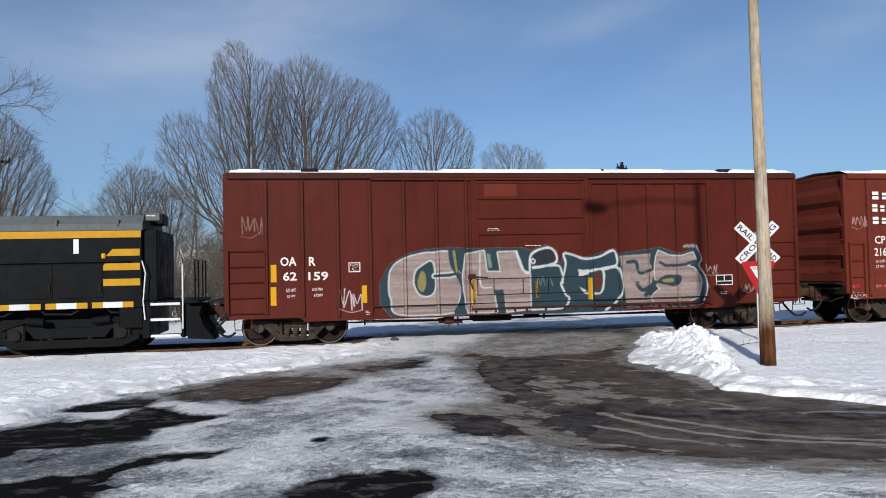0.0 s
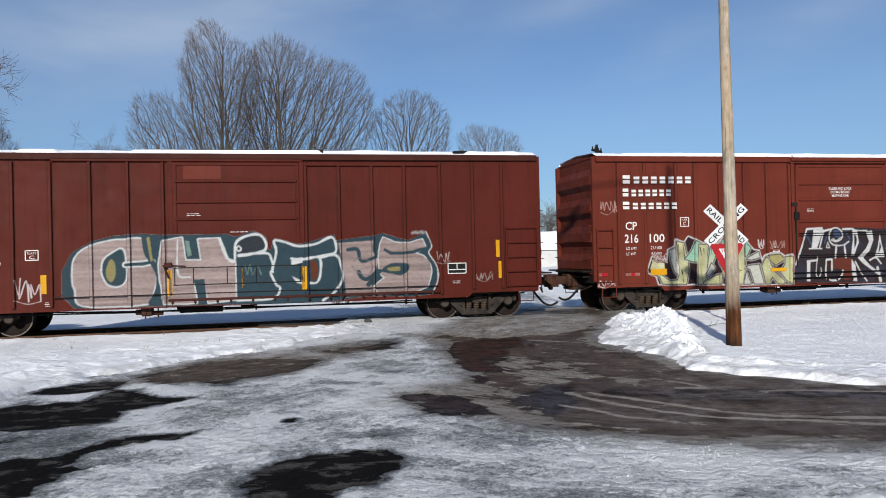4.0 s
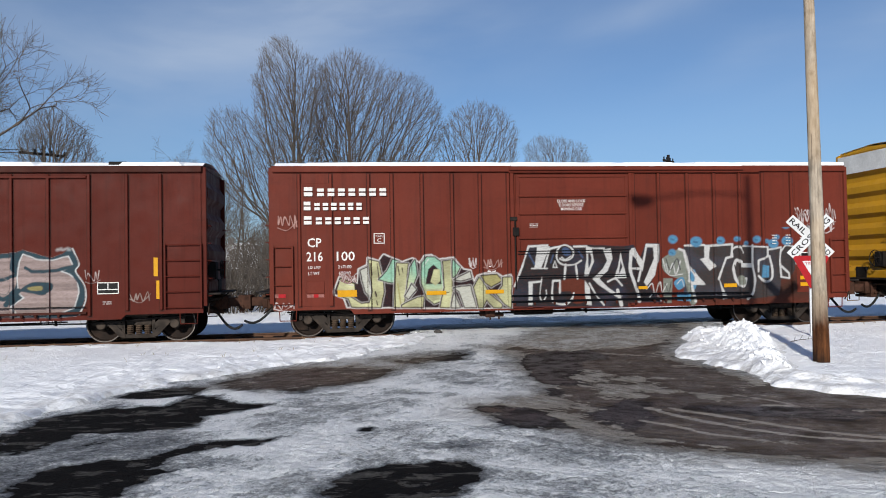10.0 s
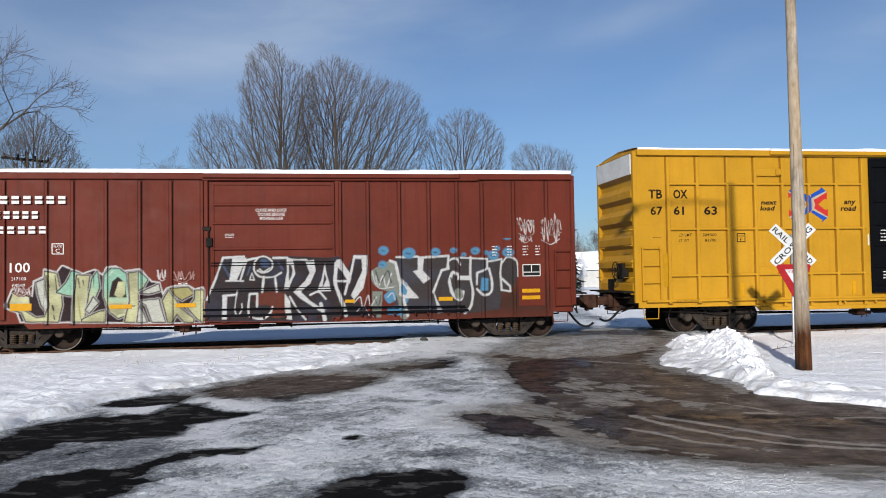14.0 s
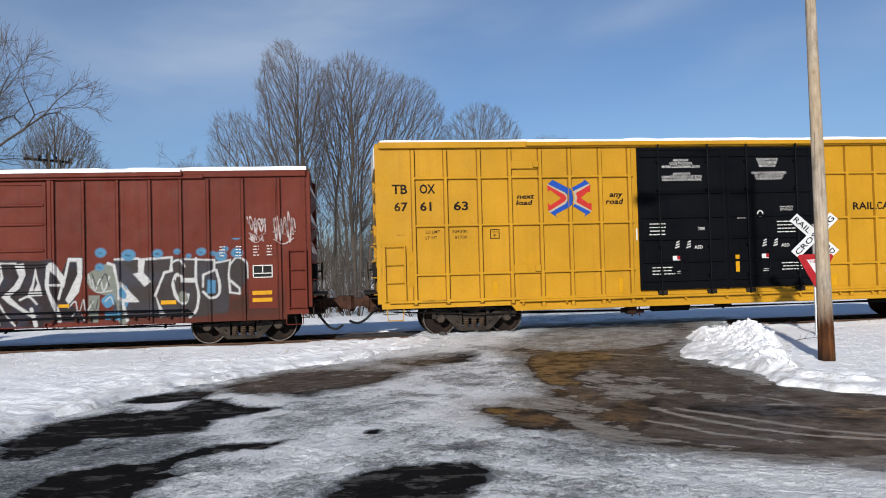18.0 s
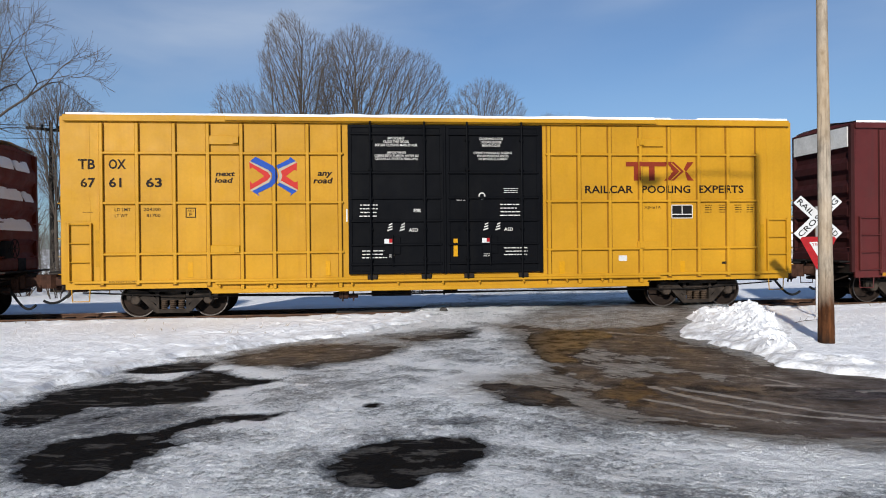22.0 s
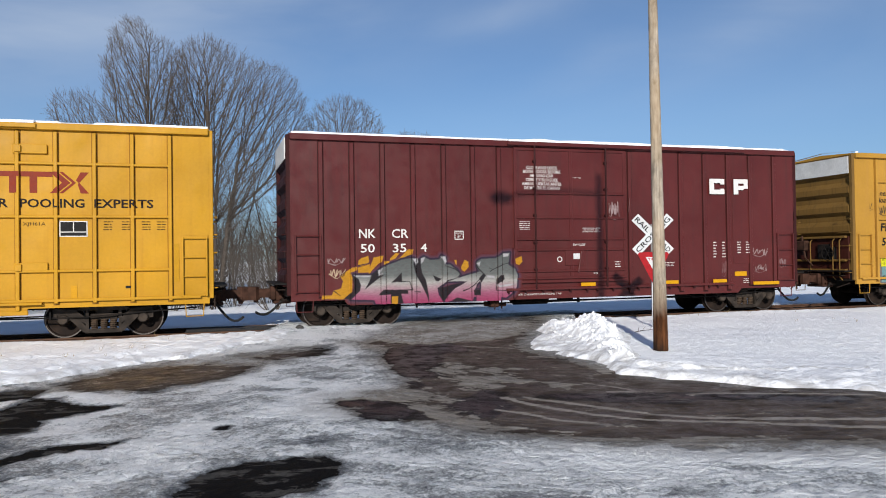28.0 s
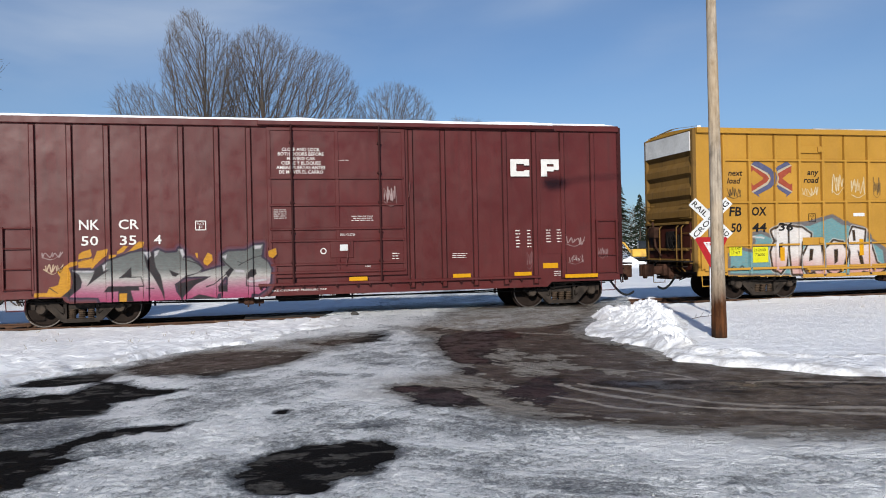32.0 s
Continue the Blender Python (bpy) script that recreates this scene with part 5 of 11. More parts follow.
def under_gear(car, x, length):
    """Brake valve, reservoir and piping that hang below the side sill."""
    g = Geo().box(x - 0.16, x + 0.1, -1.2, -0.9, 0.36, 0.6, 0.03).rod((x - 0.3, -1.05, 0.46), (x - 0.16, -1.05, 0.46), 0.07, 10).rod((x + 0.1, -1.05, 0.42), (x + 0.34, -1.05, 0.42), 0.05, 10)
    g.rod((x - 0.05, -1.22, 0.3), (x - 0.05, -1.2, 0.62), 0.02, 6).rod((x + 0.22, -1.05, 0.3), (x + 0.22, -1.05, 0.62), 0.02, 6)
    part("brake_valve", g, "coupler_rust", car, "rusty brake valve under the sill")
    part("air_reservoir", Geo().rod((x + 0.7, -0.75, 0.55), (x + 1.75, -0.75, 0.55), 0.17, 14), "steel", car, "dark air tank under the floor")
    part("train_pipe", Geo().pipe([(0.3, -1.1, 0.62), (2.8, -1.15, 0.5), (x - 0.3, -1.1, 0.46), (x + 1.8, -1.1, 0.5), (length - 2.9, -1.12, 0.46), (length - 0.3, -1.1, 0.62)], 0.02, 6), "steel", car, "thin pipe along the underframe")
    for k in (3.4, x + 2.6, length - 3.6):
        part("pipe_hanger", Geo().box(k - 0.02, k + 0.02, -1.16, -1.06, 0.42, 0.62, 0.006), "steel", car)


def rail_clips(car, x0, x1, z, material, step=0.46):
    """Cast clips under the lower door track."""
    clip = Geo().box(-0.03, 0.03, Y - 0.095, Y - 0.01, -0.06, 0.0, 0.01).rod((0, Y - 0.08, -0.08), (0, Y - 0.08, 0.01), 0.012, 6).mesh("track_clip", M[material])
    for k in range(int((x1 - x0) / step)):
        part("track_clip", clip, material, car, at=(x0 + k * step + 0.07 * (k % 3), 0, z))


def rib_snow(car, x, side, ribs, z0, z1, seed):
    """Ragged snow left lying on the ribs of an end."""
    rnd = random.Random(seed)
    step = (z1 - z0 - 0.3) / ribs
    for k in range(1, ribs):
        z, y = z0 + 0.2 + k * step, -HALF_WIDTH + 0.18
        while y < HALF_WIDTH - 0.5:
            w, d = rnd.uniform(0.08, 0.2), 0.1 + 0.07 * float(value_noise(np.array([y * 2.0 + k]), np.array([seed * 1.0]), 0.5, 19)[0])
            if d > 0.06:
                part("rib_snow", Geo().prism([(x + side * 0.125, z + step * 0.48), (x + side * 0.115, z + step * 0.52 + d * 0.4), (x + side * 0.04, z + step * 0.68 + d), (x, z + step * 0.7 + d), (x, z + step * 0.68)], "y", y, min(y + w, HALF_WIDTH - 0.2)), "snow", car, "snow left on the end rib")
            y += w


def boxcar(label, u0, length, eave, paint, ribs, rib_w, rib_depth, sill, trucks, roof_paint, end_ribs=4, hood=False, ladders=(), snow_to=1.0, hatches=0, chord=None, ledge=None, weld=None, brake=1):
    """The shell that all the boxcars share. ribs: places of the side posts; sill: (x, z) of the lower edge; all from the car's left end."""
    car = thing("boxcar", label, "boxcar", TRAIN)
    hw = HALF_WIDTH
    # sides: an upright slab with the stepped lower edge
    lower = [(0.0, sill[0][1])] + list(sill) + [(length, sill[-1][1])]
    for s in (-1, 1):
        lo, hi = sorted((s * hw, s * (hw - 0.06)))
        g = Geo().prism([(0, eave - 0.02)] + lower[1:-1] + [(length, eave - 0.02)], "y", lo, hi)
        part("side_wall", g, paint, car)
        for k, x in enumerate(ribs):
            bottom = np.interp(x, [q[0] for q in sill], [q[1] for q in sill])
            lo2, hi2 = sorted((s * (hw - 0.01), s * (hw + rib_depth)))
            part("side_post", Geo().box(x - rib_w / 2, x + rib_w / 2, lo2, hi2, bottom + 0.10, eave - 0.2, 0.012), paint, car)
            # dark strip either side of the post paints in its shade, with some rust
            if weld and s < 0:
                part("post_shade", Geo().box(x - rib_w / 2 - 0.024, x + rib_w / 2 + 0.03, -hw - 0.004, -hw + 0.01, bottom + 0.06, eave - 0.17), weld, car, "dark strip of rust and painted shade beside the post")
        lo2, hi2 = sorted((s * (hw - 0.01), s * (hw + rib_depth + 0.02)))
        part("top_chord", Geo().box(0, length, lo2, hi2, eave - 0.16, eave, 0.012), chord or paint, car)
    part("floor", Geo().box(0.05, length - 0.05, -hw + 0.07, hw - 0.07, 0.98, 1.08), "steel", car)
    # shallow ridged roof
    g = Geo().prism([(-hw - 0.02, eave), (0, eave + 0.09), (hw + 0.02, eave), (hw + 0.02, eave - 0.03), (-hw - 0.02, eave - 0.03)], "x", -0.02, length + 0.02)
    part("roof", g, roof_paint, car)
    seam = Geo().prism([(-hw, eave + 0.003), (0, eave + 0.115), (hw, eave + 0.003)], "x", -0.03, 0.03).mesh("roof_seam", M[roof_paint])
    for k in range(1, int(length / 1.2)):
        part("roof_seam", seam, roof_paint, car, at=(k * 1.2, 0, 0))
    if ledge:
        door_hood(car, *ledge, eave, paint)
    # settled snow on the roof, with a ragged eave
    rnd = random.Random(int(length * 100) + int(u0))
    nx, top, v, f = int(length * snow_to / 0.12), 0.05, [], []
    for i in range(nx + 1):
        x = 0.05 + i * 0.12
        for j in range(9):
            y = -hw - 0.01 + j * (2 * hw + 0.02) / 8
            bare = value_noise(np.array([x + u0]), np.array([y * 3 + 50.0]), 0.9, 5)[0] < (-0.45 if chord is None else -0.05) and j in (0, 8)
            h = 0.0 if bare else (0.085 if eave < 4.5 else 0.045) + 0.045 * (0.5 + 0.5 * value_noise(np.array([x]), np.array([y + u0]), 0.7, 9)[0]) * (0.6 if j in (0, 8) else 1.0)
            v.append((x, y, eave + 0.09 * (1 - abs(y) / hw) + h))
        v += [(x, -hw - 0.012, eave - 0.004), (x, hw + 0.012, eave - 0.004)]
    for i in range(nx):
        for j in range(8):
            a = i * 11 + j
            f.append((a, a + 11, a + 12, a + 1))
        a = i * 11
        f += [(a + 9, a + 20, a + 11, a), (a + 8, a + 19, a + 21, a + 10)]
    g = Geo()
    g.v, g.f = v, f
    part("roof_snow", g, "snow", car, "thin crust of snow on the roof")
    # end sills, centre sill and underframe
    part("centre_sill", Geo().box(0.1, length - 0.1, -0.2, 0.2, 0.62, 0.98), "steel", car)
    for x0 in (2.6, length / 2, length - 2.6):
        part("cross_bearer", Geo().box(x0 - 0.06, x0 + 0.06, -hw + 0.08, hw - 0.08, 0.7, 0.98), "steel", car)
    part("brake_rigging", Geo().pipe([(3.4, -0.9, 0.52), (length * 0.42, -0.9, 0.44), (length - 3.4, -0.9, 0.5)], 0.018).rod((length * 0.4, -0.7, 0.58), (length * 0.4 + 0.5, -0.7, 0.58), 0.12, 12).box(length * 0.5, length * 0.5 + 0.35, -0.85, -0.5, 0.45, 0.62), "steel", car)
    under_gear(car, length * 0.36, length)
    for x, s in ((0.0, -1), (length, 1)):
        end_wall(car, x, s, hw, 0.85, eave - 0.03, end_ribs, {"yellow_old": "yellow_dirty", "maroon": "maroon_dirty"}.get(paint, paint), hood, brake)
        c = part("coupler", shared(coupler_mesh), "grime", car, "knuckle coupler", (x + s * 0.7, 0, 0))
        c.rotation_euler = (0, 0, 0 if s > 0 else math.pi)
        for name, maker in (("draft_gear", draft_gear_mesh), ("uncoupling_lever", lever_mesh)):
            d = part(name, shared(maker), "grime", car, at=(x, 0, 0))
            d.rotation_euler = (0, 0, 0 if s > 0 else math.pi)
        part("crossover_step", Geo().box(*sorted((x + s * 0.05, x + s * 0.42)), -1.35, 1.35, 1.13, 1.17).box(*sorted((x, x + s * 0.1)), -1.35, 1.35, 0.82, 1.13), "steel", car)
        hose(car, x, s)
    for x in trucks:
        add_truck(car, x)
        part("body_bolster", Geo().box(x - 0.2, x + 0.2, -hw + 0.1, hw - 0.1, 0.76, 0.98), "steel", car)
    for (x0, x1, z0, z1) in ladders:
        for s in (-1, 1):
            side_ladder(car, x0, x1, z0, z1, s * hw, s, paint)
    for x in (0.35, length - 0.35):
        for s in (-1, 1):
            y = s * (hw - 0.02)
            part("step", Geo().pipe([(x - 0.22, y, 0.78), (x - 0.2, y, 0.42), (x + 0.2, y, 0.42), (x + 0.22, y, 0.78)], 0.016, 6), paint, car, "sill step under the ladder")
    for k in range(hatches):
        x = length * (0.13 + 0.74 * k / max(1, hatches - 1))
        part("roof_hatch", Geo().box(x - 0.22, x + 0.22, -hw + 0.1, -hw + 0.5, eave + 0.04, eave + 0.13, 0.02), "steel", car)
    return car


def side_ladder(car, x0, x1, z0, z1, y, s, paint):
    out = y + s * 0.07
    rails = part("ladder", Geo().box(x0 - 0.02, x0 + 0.02, *sorted((y, out + s * 0.01)), z0, z1, 0.006), paint, car)
    part("stile", Geo().box(x1 - 0.02, x1 + 0.02, *sorted((y, out + s * 0.01)), z0, z1, 0.006), paint, rails)
    k = int(round((z1 - z0) / 0.46))
    for i in range(k + 1):
        z = z0 + 0.03 + i * (z1 - z0 - 0.06) / k
        part("rung", Geo().rod((x0, out, z), (x1, out, z), 0.013, 6), paint, rails)


def lower_edge(length, end_z, mid_z, x0, x1, ramp=0.3):
    return [(0.0, end_z), (x0, end_z), (x0 + ramp, mid_z), (x1 - ramp, mid_z), (x1, end_z), (length, end_z)]


def plug_door(car, x0, x1, z0, z1, paint, rows, rods=(), y=None, posts=True, label=""):
    """A sliding door: a panel with pressed horizontal beams, a frame, and upright locking rods."""
    y = Y if y is None else y
    door = part("door", Geo().box(x0, x1, y - 0.045, y + 0.0, z0, z1, 0.01), paint, car, label)
    for z in rows:
        part("door_rib", Geo().box(x0 + 0.05, x1 - 0.05, y - 0.092, y - 0.04, z - 0.03, z + 0.03, 0.012), paint, door)
    for z in (z0 + 0.04, z1 - 0.04):
        part("door_rail", Geo().box(x0, x1, y - 0.07, y - 0.04, z - 0.04, z + 0.04, 0.01), paint, door)
    for x in (x0 + 0.05, x1 - 0.05):
        part("door_stile", Geo().box(x - 0.05, x + 0.05, y - 0.066, y - 0.04, z0, z1, 0.01), paint, door)
    for x in rods:
        g = Geo().rod((x, y - 0.125, z0 - 0.14), (x, y - 0.125, z1 + 0.08), 0.026, 8)
        for k in range(5):
            z = z0 + (z1 - z0) * (k + 0.5) / 5
            g.box(x - 0.05, x + 0.05, y - 0.13, y - 0.04, z - 0.03, z + 0.03, 0.008)
        part("locking_rod", g, {"maroon": "maroon_dirty"}.get(paint, paint), door)
    return door


def reflectors(car, rects, y=None):
    for r in rects:
        decal("reflector", [r], (Y if y is None else y) - 0.004, "reflect", car, "yellow reflective strip", 0.006)


def plate_box(car, x0, x1, z0, z1, letter, material, y=None):
    """The little framed clearance mark."""
    y = (Y if y is None else y) - 0.003
    t = 0.022
    decal("clearance_mark", [(x0, x1, z0, z0 + t), (x0, x1, z1 - t, z1), (x0, x0 + t, z0, z1), (x1 - t, x1, z0, z1)], y, material, car)
    words("clearance_mark", "PLATE", x0 + 0.05, x1 - 0.05, z1 - 0.1, z1 - 0.05, y - 0.003, material, car)
    words("clearance_mark", letter, x0 + 0.09, x1 - 0.09, z0 + 0.04, z1 - 0.13, y - 0.003, material, car)


def data_panel(car, x0, x1, z0, z1, y=None):
    """Black consolidated stencil with its white frame and boxes."""
    y = (Y if y is None else y) - 0.003
    panel = decal("stencil_panel", [(x0, x1, z0, z1)], y, "black", car, "black stencil panel with white boxes")
    t, xm = 0.022, (x0 + x1) / 2
    decal("stencil_frame", [(x0, x1, z0, z0 + t), (x0, x1, z1 - t, z1), (x0, x0 + t, z0, z1), (x1 - t, x1, z0, z1), (xm - t / 2, xm + t / 2, z0 + 0.1, z1),
                            (x0, x1, z0 + 0.1, z0 + 0.1 + t)], y - 0.004, "white", panel)


def car_one():
    """Dark oxide boxcar coupled behind the engine."""
    L, e = 15.75, 4.36
    ribs = [0.94, 1.84, 2.73, 3.56, 4.44, 5.3, 6.11, 9.56, 10.4, 11.25, 12.1, 13.05, 13.94, 14.75]
    car = boxcar("dark oxide-red steel boxcar with rusty roof edge and grey-teal graffiti", -3.56, L, e, "oxide", ribs, 0.075, 0.055,
                 lower_edge(L, 0.68, 0.57, 1.75, 13.9, 0.12), (1.62, 14.1), "oxide", 4, False, ((-0.0, 0.9, 0.8, 2.42), (14.85, 15.72, 0.8, 2.42)), 1.0, 4, "rusty", weld="rusty")
    rail_clips(car, 6.3, 13.0, 0.72, "rusty")
    CARS.append((car, -3.56))
    plug_door(car, 6.34, 9.4, 0.82, 4.14, "oxide", (3.67, 3.16, 2.73), (), label="sliding door with pressed beams")
    part("door_track", Geo().box(6.2, 13.0, Y - 0.09, Y, 0.72, 0.78, 0.01), "rusty", car)
    for x0, x1, z in ((6.32, 9.42, 1.54), (6.32, 9.42, 1.12), (3.6, 12.95, 0.9)):
        part("door_bar", Geo().box(x0, x1, Y - 0.082, Y - 0.05, z - 0.012, z + 0.012, 0.004), "steel", car, "thin dark bar across the door")
    for x in (6.36, 6.8, 7.6, 8.3, 9.38):
        part("door_bar", Geo().box(x - 0.012, x + 0.012, Y - 0.08, Y - 0.05, 1.12, 1.54, 0.004), "steel", car)
    part("door_latch", Geo().rod((6.1, Y - 0.1, 1.62), (6.22, Y - 0.12, 1.3), 0.022, 6).box(6.12, 6.3, Y - 0.12, Y - 0.05, 1.56, 1.68, 0.01).rod((6.3, Y - 0.1, 1.6), (6.62, Y - 0.1, 1.58), 0.016, 6), "rusty", car, "rusty door latch")
    part("side_frame", Geo().box(9.52, 9.58, Y - 0.066, Y, 4.06, 4.12, 0.006).box(9.55, 13.0, Y - 0.066, Y, 4.06, 4.12, 0.008), "oxide", car)
    part("door_track", Geo().box(3.6, 9.5, Y - 0.075, Y, 4.16, 4.25, 0.01), "oxide", car)
    for x in (6.29, 9.46):
        part("door_post", Geo().box(x - 0.06, x + 0.06, Y - 0.06, Y, 0.6, 4.2, 0.012), "oxide", car)
    decal("repair_patch", [(6.6, 7.5, 3.72, 4.08)], Y - 0.05, "bright", car, "lighter repainted patch")
    y = Y - 0.004
    words("road_mark", "OA", 1.28, 1.68, 1.99, 2.22, y, "white", car, thick=0.02)
    words("road_mark", "R", 1.99, 2.16, 1.98, 2.21, y, "white", car, thick=0.02)
    words("road_number", "62", 1.34, 1.68, 1.62, 1.84, y, "white", car, thick=0.02)
    words("road_number", "159", 1.97, 2.47, 1.61, 1.83, y, "white", car, thick=0.02)
    words("weight_mark", "LD LMT", 1.42, 1.66, 1.34, 1.42, y, "white", car)
    words("weight_mark", "LT WT", 1.44, 1.64, 1.19, 1.26, y, "white", car)
    words("weight_mark", "200700", 2.05, 2.32, 1.35, 1.42, y, "white", car)
    words("weight_mark", "67200", 2.1, 2.32, 1.2, 1.27, y, "white", car)
    plate_box(car, 2.99, 3.29, 1.8, 2.05, "C", "white")
    data_panel(car, 13.23, 13.74, 1.2, 1.49)
    fine_print("small_print", 7.69, 8.2, 2.36, 2.42, 1, Y - 0.05, "white", car, 1)
    fine_print("small_print", 6.64, 7.05, 2.8, 2.88, 2, Y - 0.05, "white", car, 2)
    fine_print("small_print", 13.35, 13.6, 0.92, 1.02, 2, y, "white", car, 3)
    fine_print("small_print", 3.4, 3.6, 0.68, 0.8, 3, y, "white", car, 4)
    reflectors(car, [(1.04, 1.18, 1.59, 2.03), (1.03, 1.17, 1.0, 1.47), (3.32, 3.45, 1.0, 1.45), (14.57, 14.67, 1.62, 2.08), (14.63, 14.73, 1.05, 1.51)])
    reflectors(car, [(6.18, 6.3, 0.85, 1.5), (7.95, 8.05, 1.0, 1.5), (9.42, 9.55, 0.9, 1.5)], Y - 0.062)
    return car


def letter_blocks(name, x0, x1, z0, z1, count, y, material, car, gap=0.36):
    """A company's name as plain blocks, the first one tall."""
    step = (x1 - x0) / (count + 0.25)
    rects, x, h = [], x0, z1 - z0
    for k in range(count):
        w = step * (1.25 if k == 0 else 1.0)
        top = z1 if k == 0 else z0 + h * 0.84
        a, b = x, x + w * (1 - gap)
        mid = (z0 + top) / 2
        rects += [(a, b, mid + 0.018, top), (a, b, z0, mid - 0.018)]
        x += w
    for k in range(len(rects)):
        decal(name, rects[k:k + 1], y, material, car, "plain cream block of a company name", 0.004)


def car_two():
    """Brighter oxide boxcar with the company name."""
    L, e = 15.64, 4.35
    ribs = [0.66, 1.46, 2.42, 3.02, 3.8, 4.59, 5.33, 6.08, 9.5, 10.21, 11.02, 11.79, 12.53, 13.2, 14.05, 14.95]
    car = boxcar("oxide-red boxcar with white lettering and pale green and black graffiti", 13.92, L, e, "bright", ribs, 0.07, 0.05,
                 lower_edge(L, 0.68, 0.55, 1.9, 13.0, 0.12), (1.72, 13.95), "bright", 4, False, ((0.0, 0.48, 0.82, 2.32), (15.16, 15.6, 0.82, 2.32)), 1.0, 0, None, (6.1, 12.6), "shade_brown")
    rail_clips(car, 6.2, 12.8, 0.74, "rusty")
    rib_snow(car, L, 1, 4, 0.85, e - 0.03, 4)
    CARS.append((car, 13.92))
    plug_door(car, 6.28, 9.36, 0.85, 4.12, "bright", (3.55, 3.08, 2.44), (), label="sliding door with pressed beams")
    part("door_track", Geo().box(6.1, 12.8, Y - 0.09, Y, 0.74, 0.80, 0.01), "door_black", car)
    for z in (2.09, 2.02, 1.44, 1.38):
        part("door_bar", Geo().box(6.3, 9.34, Y - 0.085, Y - 0.05, z - 0.012, z + 0.012, 0.004), "door_black", car, "thin black bar across the door")
    part("hand_rail", Geo().pipe([(6.1, Y - 0.11, 0.93), (9.5, Y - 0.11, 0.92), (12.7, Y - 0.09, 0.88)], 0.022, 6), "door_black", car, "black rail along the door track")
    part("door_track", Geo().box(6.1, 13.1, Y - 0.085, Y, 4.16, 4.26, 0.01), "bright", car)
    for x in (6.18, 9.42):
        part("door_post", Geo().box(x - 0.05, x + 0.05, Y - 0.06, Y, 0.6, 4.2, 0.012), "bright", car)
    part("door_lock", Geo().rod((6.24, Y - 0.08, 1.1), (6.24, Y - 0.08, 2.9), 0.018).box(6.18, 6.34, Y - 0.12, Y - 0.05, 2.5, 2.72, 0.01).box(6.1, 6.3, Y - 0.1, Y - 0.05, 2.9, 3.0, 0.01), "steel", car)
    # welded-on defect panels
    for x0, x1, z0, z1 in ((0.71, 1.44, 0.78, 3.91), (14.16, 14.87, 0.85, 3.95)):
        part("side_panel", Geo().box(x0, x1, Y - 0.012, Y, z0, z1, 0.004), "bright", car)
    y = Y - 0.056
    letter_blocks("company_name", 0.79, 2.97, 3.58, 3.81, 8, y, "white", car)
    letter_blocks("company_name", 0.78, 2.32, 3.22, 3.44, 7, y, "white", car)
    letter_blocks("company_name", 0.78, 2.51, 2.86, 3.07, 7, y, "white", car)
    y = Y - 0.016
    words("road_mark", "CP", 0.86, 1.21, 2.28, 2.51, y, "white", car, thick=0.012)
    words("road_number", "216", 0.83, 1.24, 1.92, 2.16, y, "white", car, thick=0.012)
    words("road_number", "100", 1.59, 2.05, 1.92, 2.16, Y - 0.004, "white", car, thick=0.012)
    words("weight_mark", "LD LMT", 0.87, 1.19, 1.73, 1.8, y, "white", car)
    words("weight_mark", "LT WT", 0.87, 1.15, 1.57, 1.65, y, "white", car)
    words("weight_mark", "217100", 1.62, 1.96, 1.73, 1.81, Y - 0.004, "white", car)
    words("weight_mark", "68900", 1.64, 1.94, 1.57, 1.65, Y - 0.004, "white", car)
    plate_box(car, 2.54, 2.82, 2.35, 2.62, "C", "white")
    words("door_notice", "CLOSE AND LOCK\nDOORS BEFORE\nMOVING CAR", 7.39, 8.17, 3.16, 3.45, Y - 0.05, "white", car, thick=0.01)
    fine_print("small_print", 6.62, 6.9, 2.7, 2.82, 3, Y - 0.05, "white", car, 5)
    fine_print("small_print", 5.5, 5.75, 1.5, 1.75, 2, Y - 0.004, "white", car, 6)
    for x in (13.45, 13.85, 14.28, 14.62):
        fine_print("small_print", x, x + 0.16, 2.15, 2.45, 4, Y - 0.016, "white", car, int(x * 9))
    data_panel(car, 14.27, 14.76, 1.63, 1.95, Y - 0.014)
    part("placard_plate", Geo().box(0.82, 1.27, Y - 0.03, Y, 1.1, 1.42, 0.008), "bright", car)
    decal("reflector", [(0.83, 1.0, 1.0, 1.08), (1.12, 1.26, 1.0, 1.08), (-0.0, 0.12, 1.01, 1.1)], Y - 0.016, "dull_pink", car, "white reflective strip")
    decal("reflector", [(1.0, 1.12, 1.0, 1.08), (0.12, 0.3, 1.01, 1.1)], Y - 0.016, "red", car, "red reflective strip")
    reflectors(car, [(14.25, 14.74, 1.02, 1.12), (14.25, 14.74, 1.2, 1.3), (12.02, 12.39, 1.03, 1.13)], Y - 0.014)
    reflectors(car, [(1.6, 2.09, 1.0, 1.17), (3.88, 4.4, 1.0, 1.1), (5.43, 5.92, 1.0, 1.1), (9.6, 9.85, 1.03, 1.11)], Y - 0.008)
    return car


